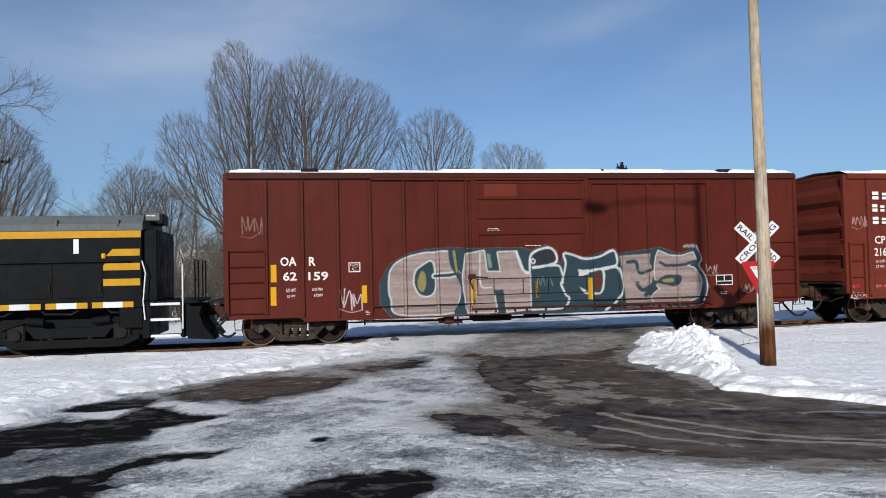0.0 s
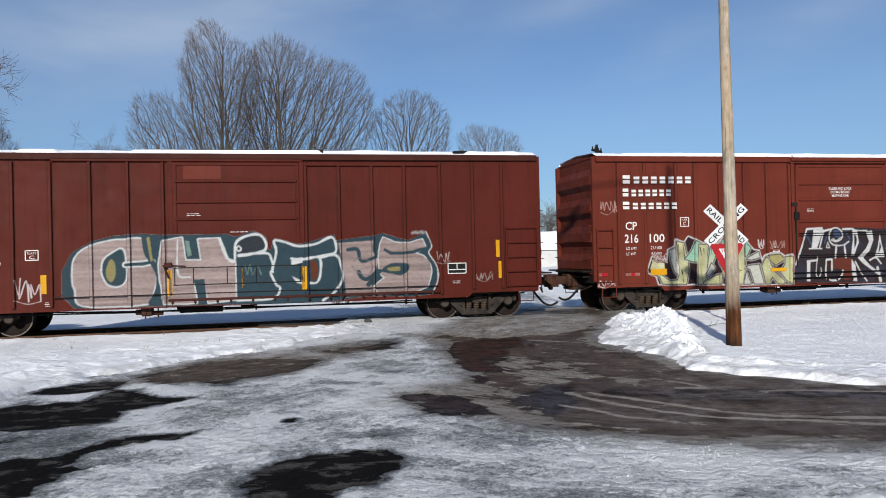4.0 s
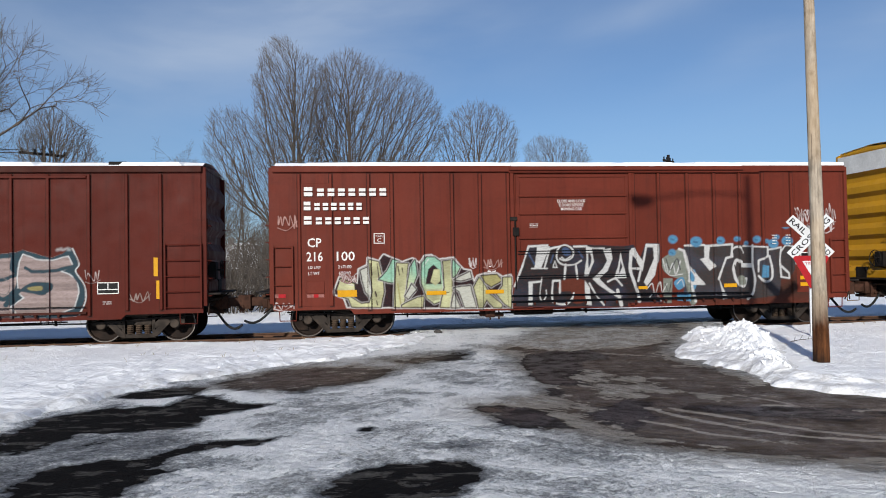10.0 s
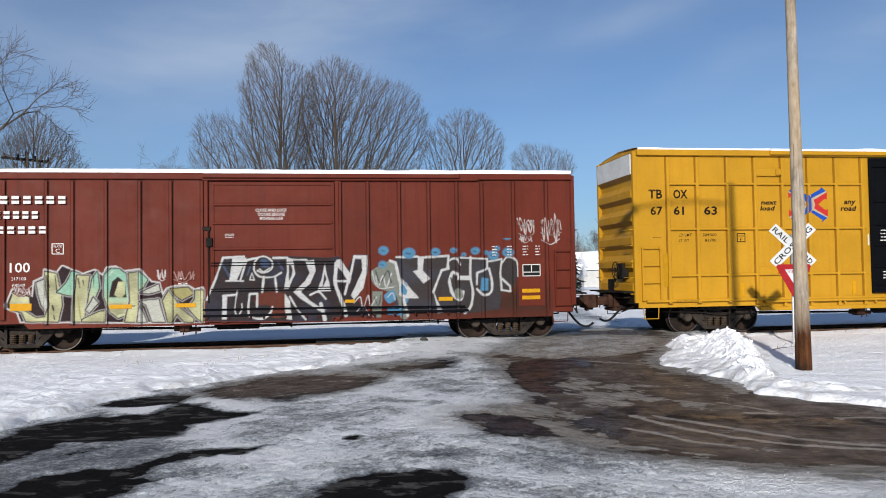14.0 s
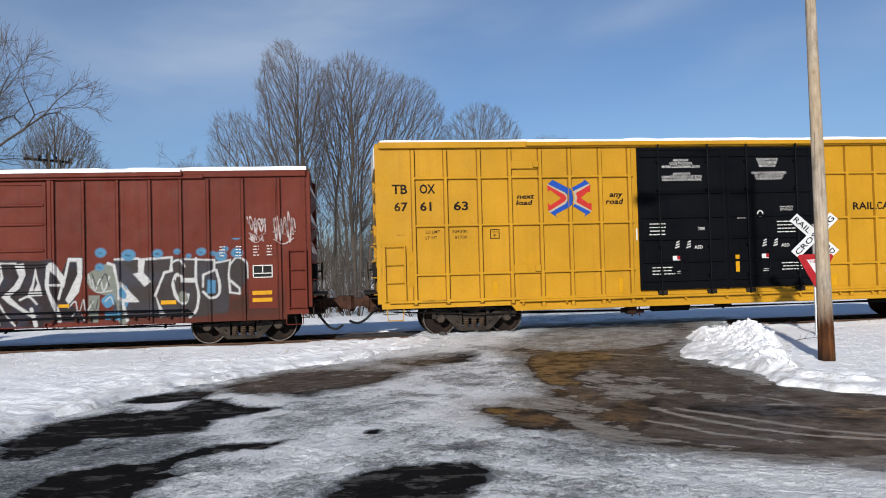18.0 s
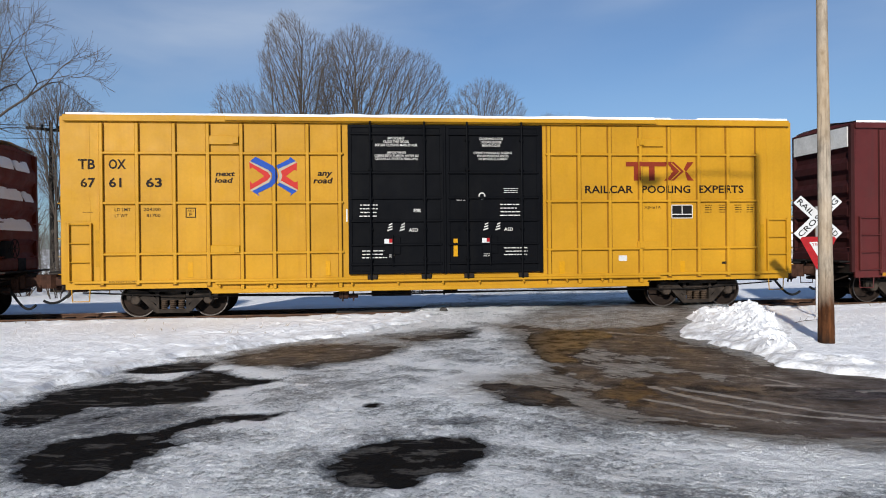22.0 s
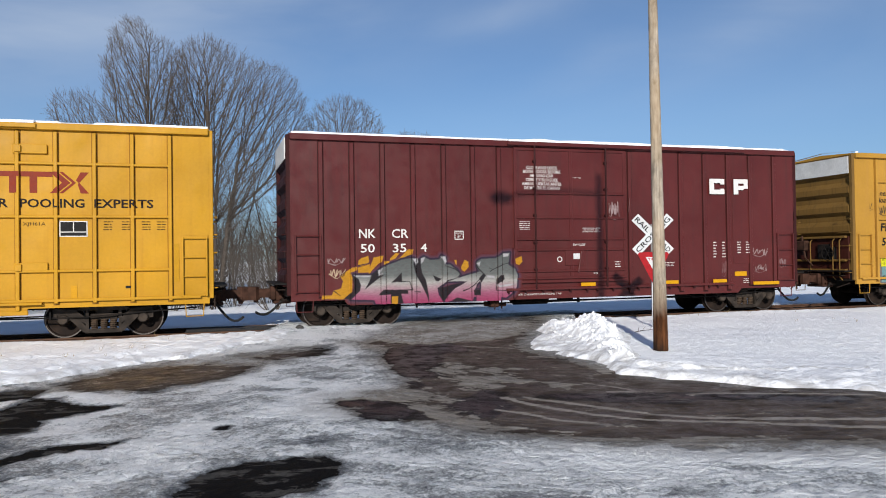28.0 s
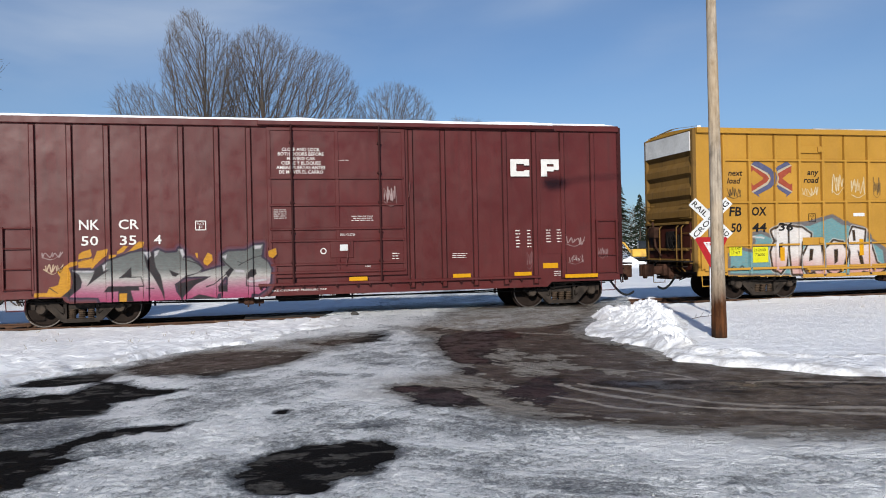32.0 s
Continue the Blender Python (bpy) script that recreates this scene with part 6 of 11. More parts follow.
def paint_over(ob, car, depth):
    """Carries paint on a panel over the posts that stand in it."""
    xs = [v.co.x for v in ob.data.vertices]
    for post in [p for p in car.children if p.name.split(".")[0] == "side_post" and p.bound_box[0][1] < 0]:
        a, b = post.bound_box[0][0], post.bound_box[4][0]
        if b < min(xs) or a > max(xs):
            continue
        bm = bmesh.new()
        bm.from_mesh(ob.data)
        for x, s in ((a, -1), (b, 1)):
            bmesh.ops.bisect_plane(bm, geom=bm.verts[:] + bm.edges[:] + bm.faces[:], plane_co=(x, 0, 0), plane_no=(s, 0, 0), clear_outer=True)
        if bm.faces:
            for v in bm.verts:
                v.co.y -= depth
            me = bpy.data.meshes.new(ob.name.split(".")[0])
            bm.to_mesh(me)
            me.materials.append(ob.data.materials[0])
            part(ob.name.split(".")[0], me, None, car)
        bm.free()
    return ob


def arrow_emblem(car, x0, x1, z0, z1, red, blue, y):
    """Red and blue arrows that cross, as plain bent bars."""
    w, h = x1 - x0, z1 - z0

    def at(*pts):
        return [(x0 + a * w, z0 + b * h) for a, b in pts]
    pale = [at((0.01, 0.89), (0.40, 0.67), (0.47, 0.51), (0.40, 0.34), (0.05, 0.12), (0.01, 0.16), (0.37, 0.41), (0.43, 0.51), (0.37, 0.61), (0.00, 0.85)),
            at((0.59, 0.69), (0.96, 0.89), (1.00, 0.85), (0.65, 0.63), (0.68, 0.51), (0.65, 0.40), (1.00, 0.16), (0.98, 0.12), (0.62, 0.35), (0.59, 0.38), (0.62, 0.51))]
    reds = [at((0.00, 0.86), (0.38, 0.61), (0.44, 0.51), (0.38, 0.41), (0.01, 0.16), (0.01, 0.39), (0.06, 0.32), (0.29, 0.49), (0.29, 0.53), (0.06, 0.73), (0.01, 0.68)),
            at((0.99, 0.86), (0.65, 0.64), (0.68, 0.51), (0.65, 0.40), (1.00, 0.16), (1.00, 0.38), (0.94, 0.35), (0.76, 0.51), (0.93, 0.67), (0.98, 0.65))]
    blues = [at((0.02, 0.89), (0.13, 1.00), (0.49, 0.77), (0.57, 0.64), (0.59, 0.51), (0.56, 0.36), (0.48, 0.26), (0.17, 0.08), (0.21, 0.00), (0.05, 0.13), (0.40, 0.35), (0.46, 0.44), (0.48, 0.51), (0.46, 0.59), (0.40, 0.66)),
            at((0.56, 0.78), (0.82, 0.94), (0.85, 1.00), (0.96, 0.89), (0.59, 0.69)),
            at((0.57, 0.29), (0.62, 0.35), (0.98, 0.13), (0.83, 0.00), (0.86, 0.07))]
    for k, (shapes, material) in enumerate(((pale, "pale_line"), (reds, red), (blues, blue))):
        for shape in shapes:
            paint_over(decal("emblem", [shape], y - 0.002 * k, material, car, "arrow of the crossed red and blue mark", 0.001), car, 0.075)


POSTS_LEFT = [0.88, 1.73, 2.62, 3.44, 4.26, 5.06, 5.9, 6.71]
BEAMS = (4.09, 2.85, 1.58)


def grid_car(label, u0, paint, old, right_half=True):
    """Tall yellow boxcar: outside posts and beams in a grid, twin black doors in the middle."""
    L, e = 18.9, 5.03
    posts = POSTS_LEFT + [12.18, 13.0, 13.84, 14.69, 15.49, 16.32, 17.15, 18.0]
    car = boxcar(label, u0, L, e, paint, posts, 0.085, 0.075, lower_edge(L, 0.72, 0.57, 3.4, 14.9, 0.12), (2.45, 16.45), paint, 6, True,
                 ((0.1, 0.62, 0.9, 2.36), (18.28, 18.84, 0.9, 2.36)), 1.0 if not old else 0.01, 0, None, (3.87, 15.1) if not old else None, "shade_ochre", -1)
    for s in (-1, 1):
        for x0, x1, shut in ((0.0, 6.8, -1), (12.1, L, 1)):
            for z in BEAMS:
                part("side_beam", Geo().box(x0 + (0.88 if shut < 0 else 0), x1 - (0.9 if shut > 0 else 0), *sorted((s * (HALF_WIDTH - 0.01), s * (HALF_WIDTH + 0.07))), z - 0.03, z + 0.03, 0.012), paint, car)
    for s in (-1, 1):
        lo, hi = sorted((s * (HALF_WIDTH - 0.01), s * (HALF_WIDTH + 0.08)))
        part("side_sill", Geo().box(0.2, L - 0.2, lo, hi, 0.86, 0.93, 0.01), paint, car)
        part("side_sill", Geo().box(3.5, L - 4.0, *sorted((s * (HALF_WIDTH - 0.01), s * (HALF_WIDTH + 0.05))), 0.57, 0.68, 0.01), paint, car)
    if old:
        part("eave_trim", Geo().box(3.9, 15.2, Y - 0.09, Y - 0.05, e - 0.03, e + 0.03, 0.008), "galv", car, "pale eave flashing")
    rail_clips(car, 3.7, 15.2, 0.8, paint, 1.1)
    for x in (0.3, 18.6):
        part("side_panel", Geo().box(max(0, x - 0.3), min(L, x + 0.3), Y - 0.006, Y, 2.4, e - 0.22), paint, car)
    # twin doors
    for x0, x1, rods in ((6.92, 9.38, (7.49, 8.88)), (9.44, 11.94, (9.99, 11.43))):
        door = plug_door(car, x0, x1, 1.0, 4.83, "door_black", (4.6, 3.6, 2.95, 2.36, 1.75, 1.25), rods, Y - 0.02, label="black plug door with upright locking rods")
        for x in rods:
            part("door_roller", Geo().box(x - 0.1, x + 0.16, Y - 0.13, Y - 0.03, 0.86, 0.99, 0.02), "steel", door)
        mid = (x0 + x1) / 2
        part("lock_box", Geo().box(mid - 0.32, mid + 0.1, Y - 0.09, Y - 0.06, 1.5, 1.95, 0.01).rod((mid - 0.1, Y - 0.11, 1.2), (mid - 0.1, Y - 0.11, 2.0), 0.02), "door_black", door)
        decal("lock_label", [(mid - 0.32, mid - 0.12, 1.72, 1.9)], Y - 0.095, "sign_white", door, "white and red label")
        decal("lock_label", [(mid - 0.2, mid - 0.12, 1.8, 1.9)], Y - 0.099, "red", door)
        part("door_centre_post", Geo().box(x1 - 0.02, x1 + 0.06, Y - 0.07, Y, 0.98, 4.85, 0.01), "door_black", door)
    part("door_track", Geo().box(3.6, 15.2, Y - 0.12, Y, 0.8, 0.86, 0.01), paint, car)
    for x in (3.6, 14.72):
        for z in (4.42, 1.67):
            part("side_lug", Geo().box(x - 0.12, x + 0.6, Y - 0.062, Y, z - 0.11, z + 0.11, 0.01).box(x + 0.45 if x < 9 else x - 0.08, x + 0.6 if x < 9 else x + 0.06, Y - 0.11, Y, z - 0.08, z + 0.08, 0.01), paint, car)
    CARS.append((car, u0))
    return car


def car_three():
    car = grid_car("tall yellow boxcar with gridded side posts and twin black doors", 31.42, "yellow", False)
    y = Y - 0.006
    for t, x0, x1, z0, z1 in (("TB", 0.33, 0.73, 3.69, 3.94), ("OX", 1.05, 1.46, 3.69, 3.94), ("67", 0.38, 0.73, 3.24, 3.48), ("61", 1.05, 1.35, 3.24, 3.48), ("63", 1.93, 2.32, 3.24, 3.48)):
        words("road_mark", t, x0, x1, z0, z1, y, "brown", car, thick=0.024)
    words("slogan", "next\nload", 3.58, 4.04, 3.35, 3.63, y, "brown", car, 0.25, 0.03)
    words("slogan", "any\nroad", 6.04, 6.5, 3.33, 3.63, y, "brown", car, 0.25, 0.03)
    arrow_emblem(car, 4.45, 5.65, 3.01, 4.01, "logo_red", "logo_blue", Y - 0.002)
    for t, x0, x1, z0, z1 in (("LD LMT", 1.18, 1.56, 2.65, 2.73), ("LT WT", 1.18, 1.48, 2.5, 2.58), ("204300", 1.87, 2.28, 2.65, 2.73), ("81700", 1.94, 2.27, 2.5, 2.58)):
        words("weight_mark", t, x0, x1, z0, z1, y, "brown", car, thick=0.004)
    plate_box(car, 2.88, 3.13, 2.48, 2.73, "F", "brown")
    for t, x0, x1 in (("RAILCAR", 13.17, 14.50), ("POOLING", 14.74, 16.10), ("EXPERTS", 16.32, 17.62)):
        paint_over(words("tagline", t, x0, x1, 3.06, 3.27, y, "brown", car, thick=0.022), car, 0.073)
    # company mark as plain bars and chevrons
    h, z0 = 0.5, 3.4
    for shape in (((14.3, 15.42, z0 + h - 0.12, z0 + h), (14.52, 14.68, z0, z0 + h - 0.12), (14.94, 15.1, z0, z0 + h - 0.12)),
                  ([(15.36, z0), (15.52, z0), (15.80, z0 + 0.25), (15.52, z0 + h), (15.36, z0 + h), (15.62, z0 + 0.25)],),
                  ([(15.56, z0), (15.64, z0), (15.92, z0 + 0.25), (15.64, z0 + h), (15.56, z0 + h), (15.84, z0 + 0.25)],),
                  ([(15.96, z0 + 0.19), (16.02, z0), (16.2, z0), (15.99, z0 + 0.25), (16.2, z0 + h), (16.02, z0 + h), (15.92, z0 + 0.31), (15.97, z0 + 0.25)],)):
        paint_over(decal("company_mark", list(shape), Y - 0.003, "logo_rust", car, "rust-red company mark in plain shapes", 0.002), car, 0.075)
    words("stencil_code", "XJH61A", 14.8, 15.27, 2.62, 2.72, y, "brown", car)
    data_panel(car, 15.56, 16.16, 2.38, 2.75)
    for x in (16.5, 16.9, 17.35, 17.7):
        fine_print("small_print", x, x + 0.22, 2.5, 2.75, 4, y, "brown", car, int(x * 7))
    fine_print("small_print", 0.42, 0.66, 2.6, 2.64, 1, y, "brown", car, 4)
    words("door_notice", "IMPORTANT\nCLOSE THIS DOOR\nBEFORE CLOSING MAIN DOOR", 7.62, 8.7, 4.28, 4.52, Y - 0.07, "white", car, thick=0.008)
    words("door_notice", "IMPORTANTE\nCIERRE ESTA PUERTA ANTES DE\nCERRAR LA PUERTA PRINCIPAL", 7.6, 8.74, 3.93, 4.15, Y - 0.07, "white", car, thick=0.008)
    words("door_notice", "CLOSE AND LOCK\nDOORS BEFORE\nMOVING CAR", 10.32, 10.96, 4.28, 4.52, Y - 0.07, "white", car, thick=0.008)
    words("door_notice", "CIERRE Y PONGA EL SEGURO\nEN LAS PUERTAS ANTES\nDE MOVER EL CARRO", 10.17, 11.19, 3.93, 4.15, Y - 0.07, "white", car, thick=0.008)
    words("door_notice", "70K", 8.58, 8.79, 2.58, 2.67, Y - 0.07, "white", car, thick=0.01)
    for x in (8.46, 10.96):
        words("door_notice", "ASD", x, x + 0.24, 2.08, 2.17, Y - 0.07, "white", car, thick=0.01)
        for k in range(3):
            for s in (0.0, 0.32):
                decal("door_arrow", [[(x - 0.55 + s + k * 0.02, 2.1 + k * 0.07), (x - 0.42 + s, 2.14 + k * 0.07), (x - 0.42 + s, 2.17 + k * 0.07), (x - 0.55 + s + k * 0.02, 2.13 + k * 0.07)]], Y - 0.07, "white", car)
    for x0, x1, z0, z1, k in ((7.2, 7.75, 2.42, 2.8, 4), (10.85, 11.4, 2.42, 2.8, 4), (7.25, 7.9, 1.36, 1.62, 3), (10.95, 11.6, 1.4, 1.66, 3), (9.7, 10.0, 2.86, 2.94, 2), (10.95, 11.35, 3.05, 3.2, 3), (7.95, 8.1, 1.4, 1.5, 2), (10.4, 10.6, 1.4, 1.5, 2)):
        fine_print("small_print", x0, x1, z0, z1, k, Y - 0.07, "white", car, int(x0 * 11 + k))
    ring = Geo().lathe([(0, 0.09), (0.003, 0.09)], "y", 20)
    part("door_symbol", ring, "white", car, at=(10.38, Y - 0.073, 3.0))
    part("door_symbol", Geo().lathe([(0, 0.06), (0.003, 0.06)], "y", 16), "door_black", car, at=(10.38, Y - 0.077, 3.0))
    reflectors(car, [(2.92, 3.04, 0.98, 1.36), (6.33, 6.45, 0.98, 1.36), (12.45, 12.6, 0.86, 1.26), (15.79, 15.93, 0.93, 1.23)])
    reflectors(car, [(9.62, 9.73, 1.43, 1.89)], Y - 0.068)
    decal("reflector", [(0.72, 0.84, 1.28, 2.2), (18.08, 18.2, 1.28, 2.2)], Y - 0.004, "stripe", car, "orange strip beside the ladder", 0.006)
    decal("paper_tag", [(14.08, 14.31, 1.25, 1.4), (6.86, 6.9, 2.35, 2.68)], Y - 0.004, "sign_white", car, "white tag")
    decal("small_tag", [(16.98, 17.2, 1.14, 1.2)], y, "black", car)
    words("sill_note", "DO NOT HUMP", 1.05, 1.7, 0.88, 0.92, Y - 0.084, "black", car)
    return car


def car_four():
    """Tall maroon boxcar."""
    L, e = 15.8, 5.01
    ribs = [0.78, 1.59, 2.41, 3.25, 4.11, 4.95, 5.72, 9.85, 10.72, 11.59, 12.44, 13.29, 14.11, 15.01]
    car = boxcar("tall dark maroon boxcar with white marks and grey-to-pink graffiti", 52.30, L, e, "maroon", ribs, 0.11, 0.055,
                 lower_edge(L, 0.70, 0.57, 2.0, 13.75, 0.12), (1.7, 14.2), "maroon", 6, True, ((0.12, 0.76, 0.9, 2.4), (15.1, 15.7, 0.9, 2.4)), 1.0, 0, None, (5.95, 13.85), "shade_maroon")
    rail_clips(car, 5.95, 13.4, 0.82, "maroon_dirty")
    CARS.append((car, 52.30))
    plug_door(car, 6.16, 9.7, 1.02, 4.83, "maroon", (3.55, 2.86, 2.25, 1.95, 1.35, 1.15), (6.77, 9.01), Y - 0.01, label="maroon plug door with locking rods")
    part("door_stile", Geo().box(7.86, 7.96, Y - 0.075, Y, 1.02, 4.83, 0.01), "maroon", car)
    part("door_track", Geo().box(5.9, 13.4, Y - 0.1, Y, 0.82, 0.89, 0.01), "maroon", car)
    part("door_lock", Geo().box(7.7, 8.3, Y - 0.085, Y, 1.5, 1.95, 0.01).rod((8.1, Y - 0.1, 1.3), (8.2, Y - 0.1, 1.9), 0.018), "maroon", car)
    part("door_catch", Geo().rod((9.78, Y - 0.07, 3.05), (9.82, Y - 0.07, 3.45), 0.02), "maroon", car)
    part("side_panel", Geo().box(13.46, 14.08, Y - 0.012, Y, 1.47, 4.3, 0.004), "maroon", car)
    y = Y - 0.004
    for t, x0, x1, z0, z1 in (("NK", 1.77, 2.22, 2.31, 2.55), ("CR", 2.65, 3.11, 2.31, 2.55), ("50", 1.81, 2.19, 1.93, 2.16), ("35", 2.67, 3.05, 1.93, 2.16), ("4", 3.45, 3.62, 1.94, 2.16)):
        words("road_mark", t, x0, x1, z0, z1, y - 0.008, "white", car, thick=0.012)
    plate_box(car, 4.41, 4.67, 2.26, 2.5, "F", "white")
    words("door_notice", "CLOSE AND LOCK\nBOTH DOORS BEFORE\nMOVING CAR\nCIERRE Y BLOQUEE\nAMBAS PUERTAS ANTES\nDE MOVER EL CARRO", 6.4, 7.62, 3.66, 4.32, Y - 0.06, "white", car, thick=0.01)
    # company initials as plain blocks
    for x0, x1 in ((12.6, 13.14), (13.48, 14.0)):
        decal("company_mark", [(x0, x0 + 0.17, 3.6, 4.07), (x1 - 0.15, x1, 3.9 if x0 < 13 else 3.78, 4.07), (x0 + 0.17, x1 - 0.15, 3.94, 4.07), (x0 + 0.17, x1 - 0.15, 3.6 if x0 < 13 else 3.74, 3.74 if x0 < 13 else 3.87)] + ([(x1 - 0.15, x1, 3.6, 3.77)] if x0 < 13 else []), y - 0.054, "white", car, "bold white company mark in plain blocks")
    for a, b, c, d, k in ((6.3, 6.65, 2.5, 2.76, 5), (8.25, 8.9, 2.42, 2.58, 3), (7.9, 8.3, 3.98, 4.02, 1), (9.3, 9.5, 1.4, 1.6, 3), (10.92, 11.35, 1.4, 1.55, 3), (12.72, 12.86, 1.62, 2.15, 6), (13.05, 13.18, 1.62, 2.15, 6), (13.6, 13.76, 1.75, 2.15, 5), (13.92, 14.08, 1.75, 2.15, 5), (13.8, 14.05, 0.84, 1.0, 3), (14.4, 14.6, 1.28, 1.32, 1)):
        fine_print("small_print", a, b, c, d, k, Y - (0.06 if a < 9.6 else 0.016), "white", car, int(a * 13))
    words("sill_note", "BRAKE CYLINDER PRESSURE TAP", 6.1, 7.6, 0.68, 0.73, y, "white", car)
    decal("lock_label", [(7.95, 8.15, 1.68, 1.84)], Y - 0.09, "sign_white", car)
    words("door_notice", "ASD", 7.92, 8.14, 1.9, 1.98, Y - 0.062, "white", car, thick=0.01)
    words("door_notice", "OPEN CLOSE", 7.9, 8.35, 2.06, 2.12, Y - 0.062, "white", car)
    words("door_notice", "SEAL", 8.6, 8.75, 1.24, 1.29, Y - 0.062, "white", car)
    part("door_symbol", Geo().lathe([(0, 0.08), (0.003, 0.08)], "y", 20), "white", car, at=(7.53, Y - 0.066, 1.68))
    part("door_symbol", Geo().lathe([(0, 0.055), (0.003, 0.055)], "y", 16), "maroon", car, at=(7.53, Y - 0.07, 1.68))
    reflectors(car, [(8.17, 8.64, 0.9, 1.0), (10.92, 11.41, 0.9, 1.0), (12.64, 13.13, 0.9, 1.0), (14.11, 15.08, 0.8, 0.9)], Y - 0.102)
    decal("yellow_label", [(13.5, 13.94, 1.08, 1.22)], Y - 0.016, "reflect", car, "yellow paper label")
    return car


def car_five():
    car = grid_car("faded yellow boxcar with crossed arrows and pink graffiti", 70.57, "yellow_old", True)
    y = Y - 0.006
    arrow_emblem(car, 1.8, 3.21, 2.99, 4.1, "logo_faded_red", "logo_faded_blue", Y - 0.002)
    words("slogan", "next\nload", 0.98, 1.44, 3.4, 3.78, y, "black", car, 0.25, 0.02)
    words("slogan", "any\nroad", 3.6, 4.1, 3.42, 3.78, y, "black", car, 0.25, 0.02)
    for t, x0, x1, z0, z1 in (("FB", 1.05, 1.45, 2.45, 2.72), ("OX", 1.79, 2.29, 2.45, 2.72), ("50", 1.09, 1.44, 1.97, 2.24), ("44", 1.79, 2.28, 1.97, 2.24), ("36", 2.7, 3.2, 1.99, 2.24)):
        paint_over(words("road_mark", t, x0, x1, z0, z1, y - 0.006, "black", car, 0.1, 0.024), car, 0.073)
    plate_box(car, 3.75, 4.0, 2.24, 2.5, "F", "brown")
    decal("weight_label", [(1.03, 1.45, 1.28, 1.57), (1.76, 2.33, 1.07, 1.53)], y - 0.01, "acid", car, "bright yellow weight label")
    for t, x0, x1, z0, z1 in (("LD LMT", 1.08, 1.4, 1.45, 1.53), ("LT WT", 1.1, 1.38, 1.33, 1.41), ("212400", 1.84, 2.24, 1.4, 1.48), ("73600", 1.88, 2.22, 1.26, 1.34)):
        words("weight_mark", t, x0, x1, z0, z1, y - 0.016, "black", car)
    decal("pale_label", [(5.35, 5.75, 2.4, 2.5)], Y - 0.006, "sign_white", car)
    # rusty brake gear over the lower half of the leading end
    part("end_panel", Geo().box(-0.13, -0.04, -1.25, 1.25, 0.9, 2.3, 0.01), "rusty", car, "rusty lower half of the end")
    part("end_grating", Geo().box(-0.2, -0.12, -0.5, 0.0, 1.55, 2.05, 0.01), "steel", car, "dark grated opening")
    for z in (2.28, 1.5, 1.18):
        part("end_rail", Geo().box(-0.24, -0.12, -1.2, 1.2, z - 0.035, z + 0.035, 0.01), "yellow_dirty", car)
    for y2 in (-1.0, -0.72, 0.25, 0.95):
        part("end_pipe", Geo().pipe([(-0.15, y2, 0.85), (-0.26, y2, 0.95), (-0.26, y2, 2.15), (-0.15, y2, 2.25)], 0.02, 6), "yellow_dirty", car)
    part("brake_lever", Geo().rod((-0.3, 0.6, 2.35), (-0.3, 0.45, 1.6), 0.035, 8).box(-0.36, -0.14, 0.4, 0.8, 1.85, 2.2, 0.03).rod((-0.3, 0.45, 1.6), (-0.3, 0.1, 1.3), 0.025, 8), "coupler_rust", car, "rusty brake lever and housing")
    reflectors(car, [(2.75, 2.9, 1.1, 1.5), (5.55, 5.7, 1.2, 1.7)])
    return car


one, two, three, four, five = car_one(), car_two(), car_three(), car_four(), car_five()


